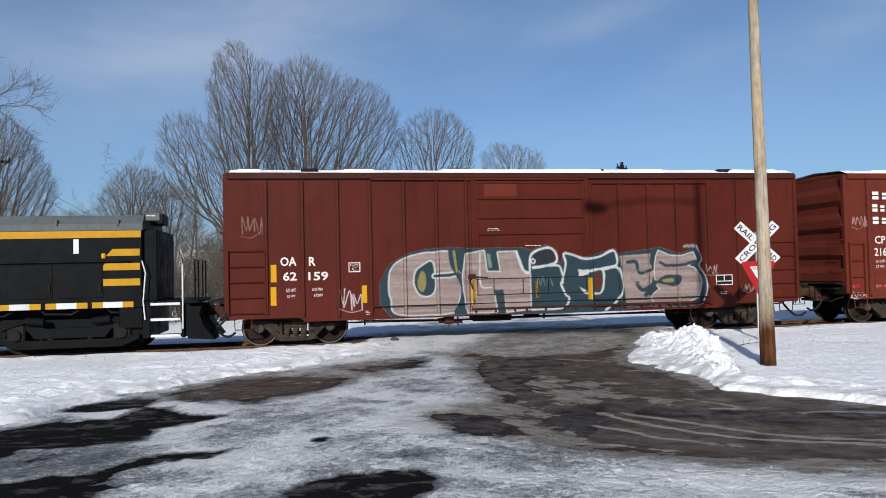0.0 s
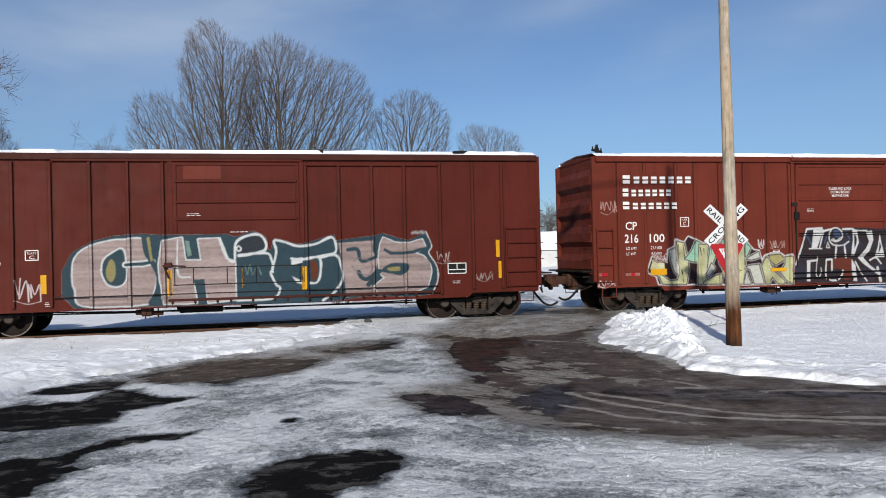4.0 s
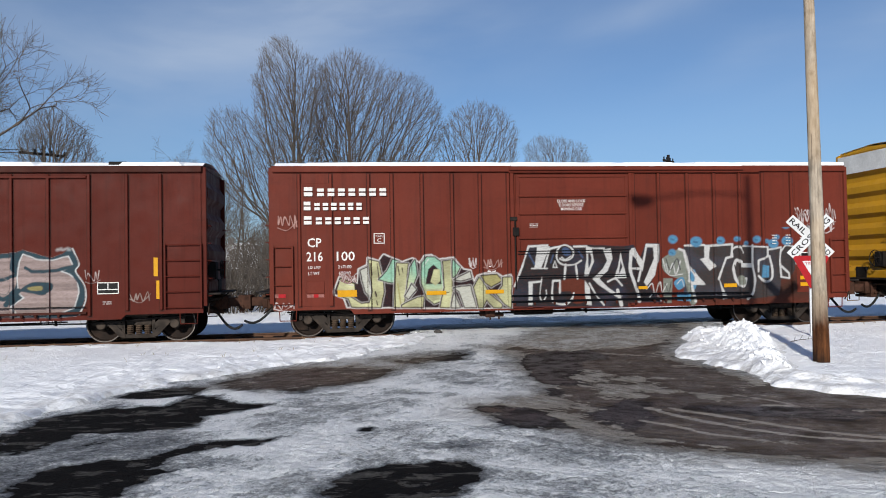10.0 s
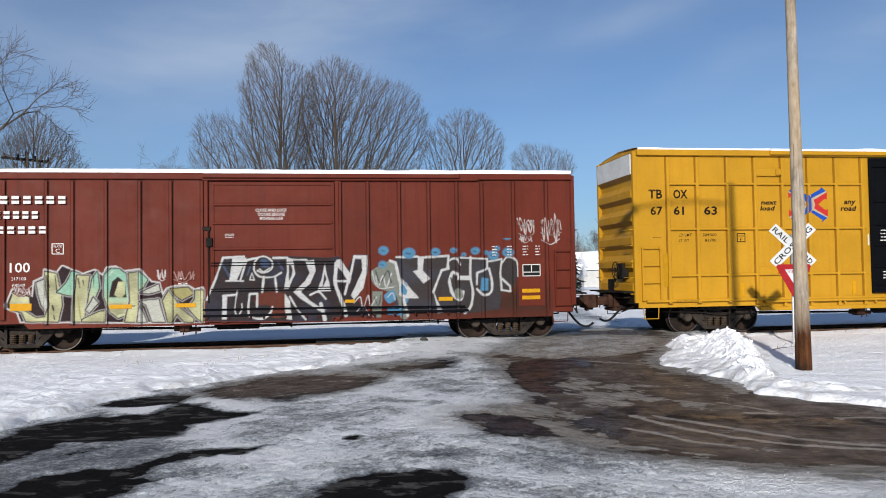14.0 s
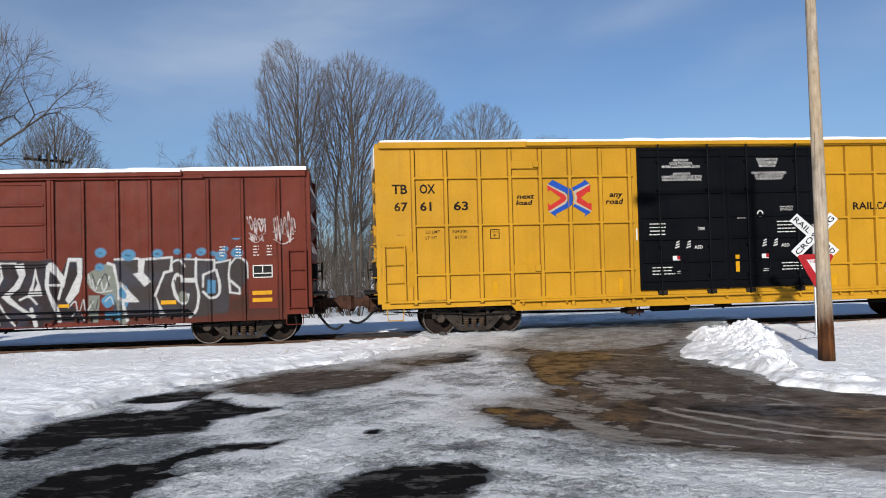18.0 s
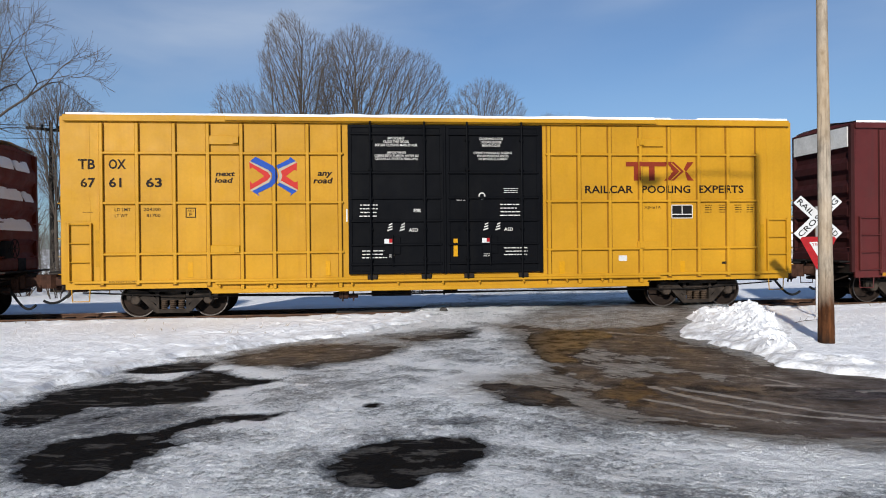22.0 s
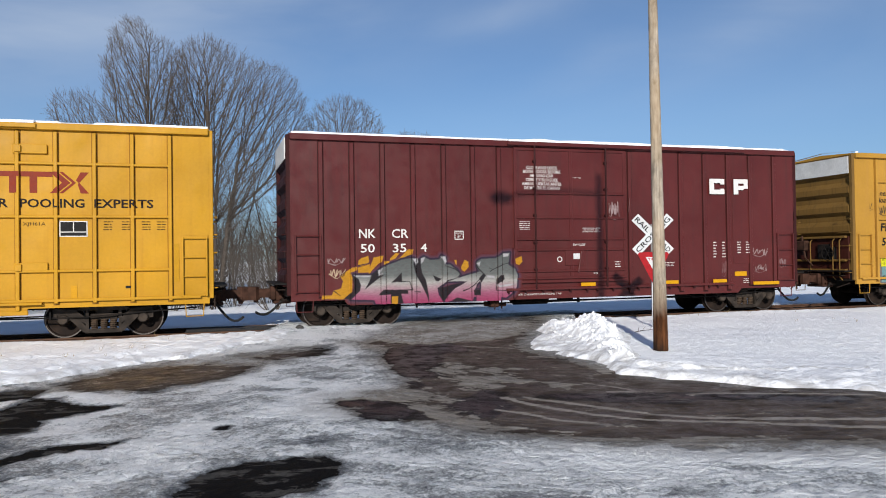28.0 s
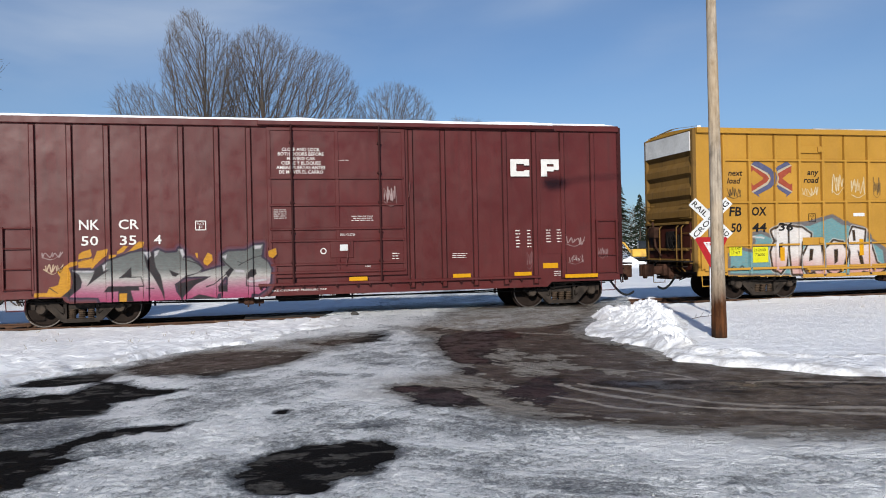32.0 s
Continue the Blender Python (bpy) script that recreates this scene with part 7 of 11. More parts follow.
def locomotive():
    """End of a black switching engine with yellow stripes; the hood runs on out of sight."""
    eng = thing("locomotive", "black switcher locomotive with grey roof, yellow stripes and end steps", "locomotive", TRAIN)
    L = 13.6
    hw = 1.32
    y = -hw
    part("hood", Geo().box(-L + 1.2, -2.05, y, hw, 1.2, 3.0, 0.02).box(-2.05, -1.72, y + 0.12, hw - 0.12, 1.2, 2.98, 0.02), "loco_black", eng)
    part("roof", Geo().prism([(y - 0.01, 2.96), (y - 0.01, 3.12), (y + 0.22, 3.34), (-0.3, 3.4), (0.3, 3.4), (hw - 0.22, 3.34), (hw + 0.01, 3.12), (hw + 0.01, 2.96)], "x", -L + 1.2, -2.03), "loco_grey", eng, "grey rounded hood roof")
    for x in (-2.6, -4.0, -5.4):
        part("lifting_eye", Geo().box(x - 0.03, x + 0.03, y - 0.05, y + 0.1, 3.08, 3.22, 0.01), "loco_grey", eng)
    part("headlight", Geo().box(-2.05, -1.7, -0.35, 0.35, 3.15, 3.42, 0.02), "loco_black", eng)
    part("number_board", Geo().box(-2.0, -1.66, y + 0.2, y + 0.5, 3.2, 3.4, 0.015), "loco_grey", eng)
    fine_print("number_bars", -1.98, -1.7, 3.26, 3.35, 1, y + 0.197, "white", eng, 3)
    part("stripe", Geo().box(-L + 1.2, -2.07, y - 0.006, y, 2.78, 2.95), "stripe", eng, "orange-yellow stripe under the roof")
    for k, (a, z) in enumerate(((0.78, 2.33), (0.95, 1.98), (1.25, 1.6))):
        part("stripe", Geo().prism([(-2.1 - a, z), (-2.1, z), (-2.1, z + 0.17), (-2.1 - a + 0.15, z + 0.17)], "y", y - 0.006, y), "stripe", eng, "short yellow speed stripe")
    part("handrail", Geo().pipe([(-L + 1.3, y - 0.06, 2.2), (-2.3, y - 0.06, 2.2)], 0.016), "loco_black", eng)
    for x in (-3.45, -4.6, -5.8):
        part("hood_door", Geo().box(x - 0.5, x + 0.5, y - 0.018, y, 1.32, 2.14, 0.008), "loco_black", eng)
        part("door_latch", Geo().box(x + 0.4, x + 0.46, y - 0.05, y, 1.45, 1.7, 0.01), "steel", eng)
    part("marker_lamp", Geo().box(-2.98, -2.88, y - 0.06, y, 2.27, 2.4, 0.02), "reflect", eng)
    decal("warning_plate", [(-3.62, -3.5, 2.4, 2.75)], y - 0.004, "sign_white", eng, "small white and red plate")
    part("sill", Geo().box(-L, -2.0, y - 0.04, hw + 0.04, 1.06, 1.22, 0.015), "loco_black", eng)
    for k in range(5):
        x = -2.25 - k * 1.05
        decal("sill_stripe", [(x - 0.25, x, 1.07, 1.21), (x - 0.95, x - 0.7, 1.07, 1.21)], y - 0.044, "stripe", eng)
        decal("sill_stripe", [(x - 0.7, x - 0.25, 1.07, 1.21)], y - 0.044, "sign_white", eng)
    part("step_well", Geo().box(-2.05, -1.9, y, hw, 0.3, 1.2).box(-2.6, -2.05, y, hw, 0.55, 1.1, 0.02), "loco_black", eng)
    for k, z in enumerate((0.32, 0.72, 1.1)):
        part("step", Geo().box(-1.9, -1.12, y - 0.02, y + 0.35, z, z + 0.05, 0.01), "loco_black", eng)
        part("step_edge", Geo().box(-1.86, -1.16, y - 0.035, y - 0.02, z - 0.01, z + 0.055, 0.006), "hood_white", eng, "white-painted step edge")
    part("step_side", Geo().box(-1.14, -1.08, y, y + 0.35, 0.28, 1.2), "loco_black", eng)
    part("end_platform", Geo().box(-1.95, -0.75, y, hw, 1.12, 1.2, 0.01), "loco_black", eng)
    part("grab_rail", Geo().pipe([(-1.98, y - 0.06, 0.75), (-2.02, y - 0.06, 1.2), (-1.96, y - 0.06, 1.9), (-2.04, y - 0.06, 2.2)], 0.017), "hood_white", eng, "white-painted grab rail")
    part("grab_rail", Geo().pipe([(-1.1, y - 0.02, 0.5), (-1.1, y - 0.02, 2.1)], 0.019), "hood_white", eng, "white-painted grab rail")
    for yy in (-1.0, -0.4, 0.4, 1.0):
        part("end_stanchion", Geo().rod((-0.85, yy, 1.2), (-0.85, yy, 2.2), 0.02), "loco_black", eng)
    part("end_rail", Geo().pipe([(-0.85, -1.2, 2.2), (-0.85, -0.3, 2.2)], 0.02).pipe([(-0.85, 0.3, 2.2), (-0.85, 1.2, 2.2)], 0.02).pipe([(-0.85, -1.2, 1.7), (-0.85, -0.3, 1.7)], 0.02), "loco_black", eng)
    plough = Geo()
    for s in (-1, 1):
        plough.prism([(-1.0, 0.25), (-0.35, 0.2), (-0.62, 0.55), (-0.72, 0.85), (-0.66, 1.05), (-1.0, 1.05)], "y", *sorted((s * 0.25, s * 1.3)))
    part("plough_back", Geo().box(-1.05, -0.95, -1.25, 1.25, 0.3, 1.12), "loco_black", eng)
    part("snow_plough", plough, "loco_black", eng, "black pilot plough")
    c = part("coupler", shared(coupler_mesh), "grime", eng, "knuckle coupler", (-0.35, 0, 0))
    hose(eng, -0.75, 1)
    axle = shared(wheelset_mesh).copy()
    axle.name = "engine_wheelset"
    axle.materials[0] = M["steel"]
    # black backing from sill to trucks, put in for the shade under the hood
    part("underframe", Geo().box(-L + 0.3, -2.1, -0.75, 0.75, 0.62, 1.06), "loco_black", eng)
    for x in (-3.75, -10.2):
        g = Geo().prism([(-1.85, -0.12), (-1.85, 0.16), (-1.5, 0.34), (-0.85, 0.34), (-0.55, 0.1), (0.55, 0.1), (0.85, 0.34), (1.5, 0.34), (1.85, 0.16), (1.85, -0.12), (1.45, -0.12), (1.4, 0.06), (0.95, 0.06), (0.8, -0.14), (-0.8, -0.14), (-0.95, 0.06), (-1.4, 0.06), (-1.45, -0.12)], "y", -1.2, -1.0)
        g.prism([(-1.85, -0.1), (-1.85, 0.3), (1.85, 0.3), (1.85, -0.1)], "y", 1.0, 1.2).box(-0.6, 0.6, -1.0, 1.0, 0.0, 0.3)
        truck = part("truck", g, "loco_black", eng, "heavy black engine truck", (x, 0, 0.5))
        part("equaliser", Geo().prism([(-1.6, -0.2), (-1.2, -0.38), (1.2, -0.38), (1.6, -0.2), (1.6, -0.08), (0.9, -0.18), (-0.9, -0.18), (-1.6, -0.08)], "y", -1.24, -1.14), "loco_black", truck)
        for k in (-0.45, 0.45):
            part("spring", shared(spring_mesh), "spring_rust", truck, at=(k, -1.1, -0.02))
        for s in (-1, 1):
            w = part("wheelset", axle, "steel", truck, "", (s * 1.2, 0, -0.088))
            WHEELS.append((w, (s * 1.2, 0, -0.088)))
            part("axle_box", Geo().box(-0.2, 0.2, -1.26, -1.1, -0.2, 0.2, 0.03).rod((0, -1.32, -0.04), (0, -1.1, -0.04), 0.13, 14), "steel", truck, at=(s * 1.2, 0, 0))
            part("brake_cylinder", Geo().rod((s * 0.55, -1.28, 0.26), (s * 0.95, -1.28, 0.3), 0.1, 12).rod((s * 0.95, -1.26, 0.28), (s * 1.5, -1.26, 0.1), 0.03, 8), "loco_black", truck)
    # black blocks behind the trucks stand for the motors and the shade there
    part("shade_block", Geo().box(-5.6, -2.2, -0.62, 0.62, 0.16, 0.64, 0.04).box(-12.0, -8.4, -0.62, 0.62, 0.16, 0.64, 0.04), "loco_black", eng, "black motor blocks that fill in the shade between the wheels")
    for x in (-2.9, -4.4, -5.9):
        part("air_pipe", Geo().pipe([(x, -1.2, 1.05), (x + 0.1, -1.22, 0.95), (x + 0.7, -1.22, 0.93), (x + 0.9, -1.2, 1.05)], 0.025), "steel", eng)
    part("fuel_tank", Geo().box(-8.3, -5.6, -1.1, 1.1, 0.45, 1.05, 0.06), "steel", eng)
    part("cab", Geo().box(-L + 0.4, -L + 2.6, -1.4, 1.4, 1.2, 4.1, 0.03), "loco_black", eng)
    CARS.append((eng, -3.56))


locomotive()

# ---- spray paint on the car sides ----
TEAL, PALE, CHALK, INK = (0.018, 0.042, 0.054), (0.23, 0.18, 0.168), (0.43, 0.445, 0.44), (0.012, 0.012, 0.015)


def strokes(c, lines, width, fill, edge, rim, round_=False, halo=None):
    """One letter of thick strokes: its rims first, then the fill."""
    if halo is not None:
        for p in lines:
            c.line(p, width + 2 * rim + 0.08, halo, 0.02, round_)
    for p in lines:
        c.line(p, width + 2 * rim, edge, 0.012, round_)
    for p in lines:
        c.line(p, width, fill, 0.012, round_)


def scribble(car, x0, x1, z0, z1, seed, color, ribs, depth, material, width=0.02, turns=9, lift=0.0):
    """A thin hand-written tag: one looping line that cannot be read."""
    rnd = random.Random(seed)
    c = Spray(x0 - 0.06, x1 + 0.06, z0 - 0.06, z1 + 0.06, 0.012)
    pts = []
    for k in range(turns):
        f = k / (turns - 1)
        pts.append((x0 + (x1 - x0) * min(1, max(0, f + rnd.uniform(-0.1, 0.1))), z0 + (z1 - z0) * (rnd.uniform(0.0, 0.35) if k % 2 else rnd.uniform(0.65, 1.0))))
    c.line(pts, width, color, 0.008, True, 0.9)
    c.line([(x0, z0 + rnd.uniform(0, 0.1)), ((x0 + x1) / 2, z0 - 0.03), (x1, z0 + rnd.uniform(0.0, 0.2))], width * 0.8, color, 0.008, True, 0.8)
    c.build(car, Y - lift, hug(ribs, depth), material, "thin sprayed scribble")


def side_ribs(car, width):
    """Places of the posts on this car's near side, for paint that hugs them."""
    out = []
    for ob in car.children:
        if ob.name.split(".")[0] in ("side_post", "door_post"):
            xs = [q[0] for q in ob.bound_box]
            if min(q[1] for q in ob.bound_box) < 0:
                out.append(((min(xs) + max(xs)) / 2, max(xs) - min(xs)))
    return out


def proud_of(car, depth, door=None, door_depth=0.0):
    f = hug(side_ribs(car, 0.06), depth)
    if door is None:
        return f

    def g(x):
        return np.maximum(f(x), np.where((x > door[0]) & (x < door[1]), door_depth, 0.0))
    return g


def graffiti_one():
    """Bulging pale letters on dark teal, white outlines."""
    c = Spray(3.45, 13.15, 0.58, 2.55)
    rose = lambda x, z: np.array(PALE) * (0.72 + 0.56 * (0.5 + 0.5 * value_noise(x * 0.6, z * 14, 0.8, 3)))[..., None]
    mint, straw, ink, rust, grey = (0.12, 0.19, 0.16), (0.19, 0.165, 0.07), (0.018, 0.025, 0.032), (0.08, 0.025, 0.012), (0.13, 0.12, 0.12)
    c.area([(3.81, 0.94), (3.83, 1.54), (4.04, 1.94), (4.48, 2.2), (4.98, 2.32), (5.61, 2.36), (6.26, 2.32), (7.57, 2.32), (7.83, 2.25), (8.24, 2.39), (8.53, 2.24), (8.58, 1.93), (8.69, 1.87), (8.77, 2.19), (8.98, 2.14), (9.32, 2.03), (9.6, 2.07), (10.02, 2.2), (10.25, 2.26), (10.29, 2.1), (10.86, 2.18), (11.36, 2.22), (11.51, 2.28), (11.86, 2.16), (12.18, 2.08), (12.45, 2.19), (12.6, 2.32), (12.76, 1.99), (12.7, 1.77), (12.87, 1.4), (12.89, 1.03), (12.73, 0.71), (12.26, 0.67), (11.11, 0.72), (10.54, 0.65), (9.98, 0.6), (8.88, 0.59), (7.53, 0.64), (6.22, 0.65), (5.58, 0.64), (4.08, 0.66)], TEAL, 0.010, False, 0.03)
    c.area([(4.03, 1.33), (4.07, 1.8), (4.35, 2.07), (4.85, 2.23), (5.17, 2.25), (5.61, 2.25), (5.71, 1.76), (5.86, 1.61), (5.91, 1.27), (5.78, 0.8), (5.58, 0.67), (4.26, 0.69), (4.08, 1.06)], CHALK, 0.012, True, 0.035)
    c.area([(4.03, 1.33), (4.07, 1.8), (4.35, 2.07), (4.85, 2.23), (5.17, 2.25), (5.61, 2.25), (5.71, 1.76), (5.86, 1.61), (5.91, 1.27), (5.78, 0.8), (5.58, 0.67), (4.26, 0.69), (4.08, 1.06)], rose, 0.012, True, 0)
    c.area([(4.69, 1.51), (4.74, 1.78), (4.91, 1.92), (5.15, 2.02), (5.23, 1.63), (5.21, 1.29), (5.06, 1.14), (4.86, 1.17), (4.74, 1.31)], CHALK, 0.012, True, 0.04)
    c.area([(4.69, 1.51), (4.74, 1.78), (4.91, 1.92), (5.15, 2.02), (5.23, 1.63), (5.21, 1.29), (5.06, 1.14), (4.86, 1.17), (4.74, 1.31)], TEAL, 0.012, True, 0)
    c.area([(4.78, 1.55), (4.87, 1.78), (4.97, 1.71), (4.99, 1.44), (4.9, 1.24), (4.79, 1.34)], straw, 0.012, True, 0)
    c.line([(5.22, 1.65), (5.6, 1.66), (5.83, 1.7)], 0.16, CHALK, 0.010, False)
    c.line([(5.22, 1.65), (5.6, 1.66), (5.83, 1.7)], 0.08, TEAL, 0.010, False)
    c.line([(5.66, 2.26), (5.73, 1.89), (5.88, 1.61), (5.98, 1.34), (5.95, 0.99), (5.79, 0.7)], 0.13, TEAL, 0.010)
    c.line([(5.75, 2.28), (5.79, 1.96), (5.82, 1.75)], 0.06, straw, 0.010)
    c.area([(6.07, 2.21), (6.32, 2.25), (6.54, 2.28), (6.62, 1.72), (6.89, 1.72), (6.99, 1.72), (6.93, 2.23), (7.43, 2.25), (7.53, 1.98), (7.62, 1.73), (7.79, 1.67), (7.8, 0.72), (7.14, 0.66), (7.04, 1.26), (6.79, 1.23), (6.87, 0.67), (6.09, 0.67), (6, 1.34), (5.98, 1.61)], CHALK, 0.010, False, 0.03)
    c.area([(6.07, 2.21), (6.32, 2.25), (6.54, 2.28), (6.62, 1.72), (6.89, 1.72), (6.99, 1.72), (6.93, 2.23), (7.43, 2.25), (7.53, 1.98), (7.62, 1.73), (7.79, 1.67), (7.8, 0.72), (7.14, 0.66), (7.04, 1.26), (6.79, 1.23), (6.87, 0.67), (6.09, 0.67), (6, 1.34), (5.98, 1.61)], rose, 0.010, False, 0)
    c.area([(6.62, 2.21), (6.71, 2.18), (6.77, 1.84), (6.66, 1.81)], mint, 0.010, False, 0)
    c.line([(6.44, 2.22), (6.44, 1.39), (6.73, 1.31)], 0.035, CHALK, 0.010)
    c.area([(6.79, 1.24), (7.06, 1.26), (7.11, 0.66), (6.95, 0.67)], TEAL, 0.010, False, 0)
    c.line([(7.43, 2.25), (7.54, 1.9), (7.63, 1.73), (7.78, 1.68), (7.82, 2.11), (8.03, 2.28), (8.37, 2.33), (8.54, 2.15), (8.54, 1.96), (8.36, 1.88), (7.88, 1.82)], 0.06, CHALK, 0.010)
    c.area([(7.91, 2.11), (8.1, 2.25), (8.4, 2.28), (8.5, 2.14), (8.49, 1.99), (8.29, 1.92), (7.96, 1.87)], ink, 0.012, True, 0)
    c.area([(7.81, 1.99), (7.89, 2.07), (7.97, 1.98), (7.89, 1.9)], CHALK, 0.012, True, 0)
    c.area([(7.85, 1.99), (7.89, 2.03), (7.93, 1.99), (7.89, 1.94)], ink, 0.012, True, 0)
    c.area([(7.89, 1.8), (8.52, 1.86), (8.65, 1.67), (8.72, 1.41), (8.63, 1.39), (8.75, 1.1), (8.87, 0.99), (8.86, 0.89), (8.67, 0.71), (7.87, 0.71), (7.84, 1.41)], TEAL, 0.010, False, 0)
    c.line([(7.89, 1.8), (8.54, 1.86), (8.68, 1.7), (8.73, 1.41), (8.65, 1.37), (8.78, 1.07), (8.88, 0.96), (8.69, 0.72), (7.83, 0.69)], 0.055, CHALK, 0.010)
    c.line([(8.03, 1.55), (8.08, 1.34), (8.15, 1.57), (8.21, 1.33), (8.33, 1.54), (8.42, 1.33)], 0.02, mint, 0.010)
    c.area([(8.77, 2.16), (9.05, 2.13), (9.46, 2), (10.16, 2.2), (10.29, 1.87), (10.35, 1.62), (10.44, 1.19), (10.26, 0.84), (10.01, 0.67), (8.88, 0.6), (8.91, 0.96), (8.72, 1.41), (8.77, 1.81)], TEAL, 0.010, False, 0)
    c.line([(8.68, 1.39), (8.8, 1.88), (8.75, 2.16), (8.98, 2.14), (9.35, 2.02), (9.8, 2.07), (10.21, 2.23), (10.29, 1.85), (9.87, 1.75), (9.45, 1.68), (9.17, 1.71)], 0.06, CHALK, 0.010)
    c.line([(9.45, 1.68), (9.86, 1.71), (9.9, 1.35), (9.81, 1.09), (9.64, 1.07)], 0.055, CHALK, 0.010)
    c.line([(9.89, 1.71), (10.29, 1.77), (10.42, 1.48), (10.45, 1.16), (10.26, 0.84), (9.95, 0.62)], 0.06, CHALK, 0.010)
    c.area([(9.17, 1.7), (9.45, 1.73), (9.45, 1.6), (9.17, 1.54)], CHALK, 0.010, False, 0)
    c.area([(9.18, 1.26), (9.44, 1.12), (9.43, 1.06), (9.3, 1.08)], CHALK, 0.010, False, 0)
    c.area([(9.66, 1.64), (9.81, 1.57), (9.83, 1.28), (9.69, 1.14)], rust, 0.012, True, 0)
    c.area([(10.36, 2.08), (11.29, 2.13), (11.34, 1.81), (11.42, 1.66), (11.38, 1.3), (11.12, 1.09), (11.4, 0.72), (10.54, 0.67), (10.49, 1.33)], rose, 0.010, False, 0)
    c.line([(10.6, 1.9), (10.85, 1.9), (10.92, 1.63), (11.06, 1.6), (11.36, 1.71)], 0.09, TEAL, 0.010)
    c.line([(11.32, 2.17), (11.29, 1.88), (11.42, 1.66), (11.37, 1.37), (11.12, 1.14), (10.95, 1.17), (10.87, 1.32)], 0.11, TEAL, 0.010)
    c.line([(10.75, 1.61), (10.92, 1.68), (11.13, 1.6), (11.23, 1.45), (11.12, 1.24), (10.84, 1.32), (10.7, 1.47)], 0.025, grey, 0.010)
    c.area([(11.44, 2.02), (11.52, 2.2), (11.86, 2.06), (12.18, 2.04), (12.56, 2.14), (12.66, 1.92), (12.36, 1.78), (12.58, 1.7), (12.75, 1.55), (12.79, 1.26), (12.68, 0.89), (12.34, 0.76), (11.4, 0.72), (11.26, 0.94), (11.55, 1.15), (11.41, 1.3), (11.39, 1.66)], CHALK, 0.010, False, 0.025)
    c.area([(11.44, 2.02), (11.52, 2.2), (11.86, 2.06), (12.18, 2.04), (12.56, 2.14), (12.66, 1.92), (12.36, 1.78), (12.58, 1.7), (12.75, 1.55), (12.79, 1.26), (12.68, 0.89), (12.34, 0.76), (11.4, 0.72), (11.26, 0.94), (11.55, 1.15), (11.41, 1.3), (11.39, 1.66)], rose, 0.010, False, 0)
    c.line([(11.57, 1.88), (11.71, 1.79), (12, 1.78), (12.29, 1.8), (12.73, 1.92)], 0.08, TEAL, 0.010, False)
    c.area([(11.38, 1.3), (11.7, 1.51), (12.14, 1.51), (12.19, 1.35), (11.98, 1.21), (11.7, 1.25), (11.48, 1.3)], TEAL, 0.012, True, 0)
    c.area([(11.61, 1.4), (11.92, 1.43), (11.94, 1.33), (11.7, 1.32)], straw, 0.012, True, 0)
    c.line([(11.12, 0.99), (11.41, 1.33)], 0.12, TEAL, 0.010)
    c.line([(12.6, 2.29), (12.75, 1.96), (12.66, 1.76), (12.87, 1.4), (12.89, 1.08), (12.73, 0.74)], 0.09, TEAL, 0.010)
    c.line([(12.66, 2.33), (12.81, 1.96), (12.73, 1.77), (12.93, 1.43), (12.96, 1.07), (12.81, 0.71)], 0.03, CHALK, 0.010)
    for k in range(7):
        c.line([(12.3 + 0.05 * k, 2.3 + 0.02 * (k % 3)), (12.31 + 0.05 * k, 2.31)], 0.05, CHALK, 0.03, False, 0.5)
    c.build(one, Y, proud_of(one, 0.056, (6.2, 9.52), 0.068), "oxide_spray", "bulging pale grey graffiti letters with teal shadows")
    white = (0.34, 0.286, 0.272)
    ribs = [(x, w) for x, w in side_ribs(one, 0.06)]
    scribble(one, 2.75, 3.32, 0.8, 1.4, 5, (0.422, 0.374, 0.367), ribs, 0.056, "oxide_spray", 0.026, 12)
    scribble(one, 0.32, 0.85, 2.75, 3.3, 6, (0.204, 0.109, 0.0884), ribs, 0.056, "oxide_spray", 0.022, 12)
    scribble(one, 14.0, 14.5, 1.0, 1.25, 7, (0.238, 0.19, 0.17), ribs, 0.056, "oxide_spray", 0.02, 8)
    scribble(one, 12.95, 13.3, 1.5, 1.8, 8, white, ribs, 0.056, "oxide_spray", 0.016, 7)


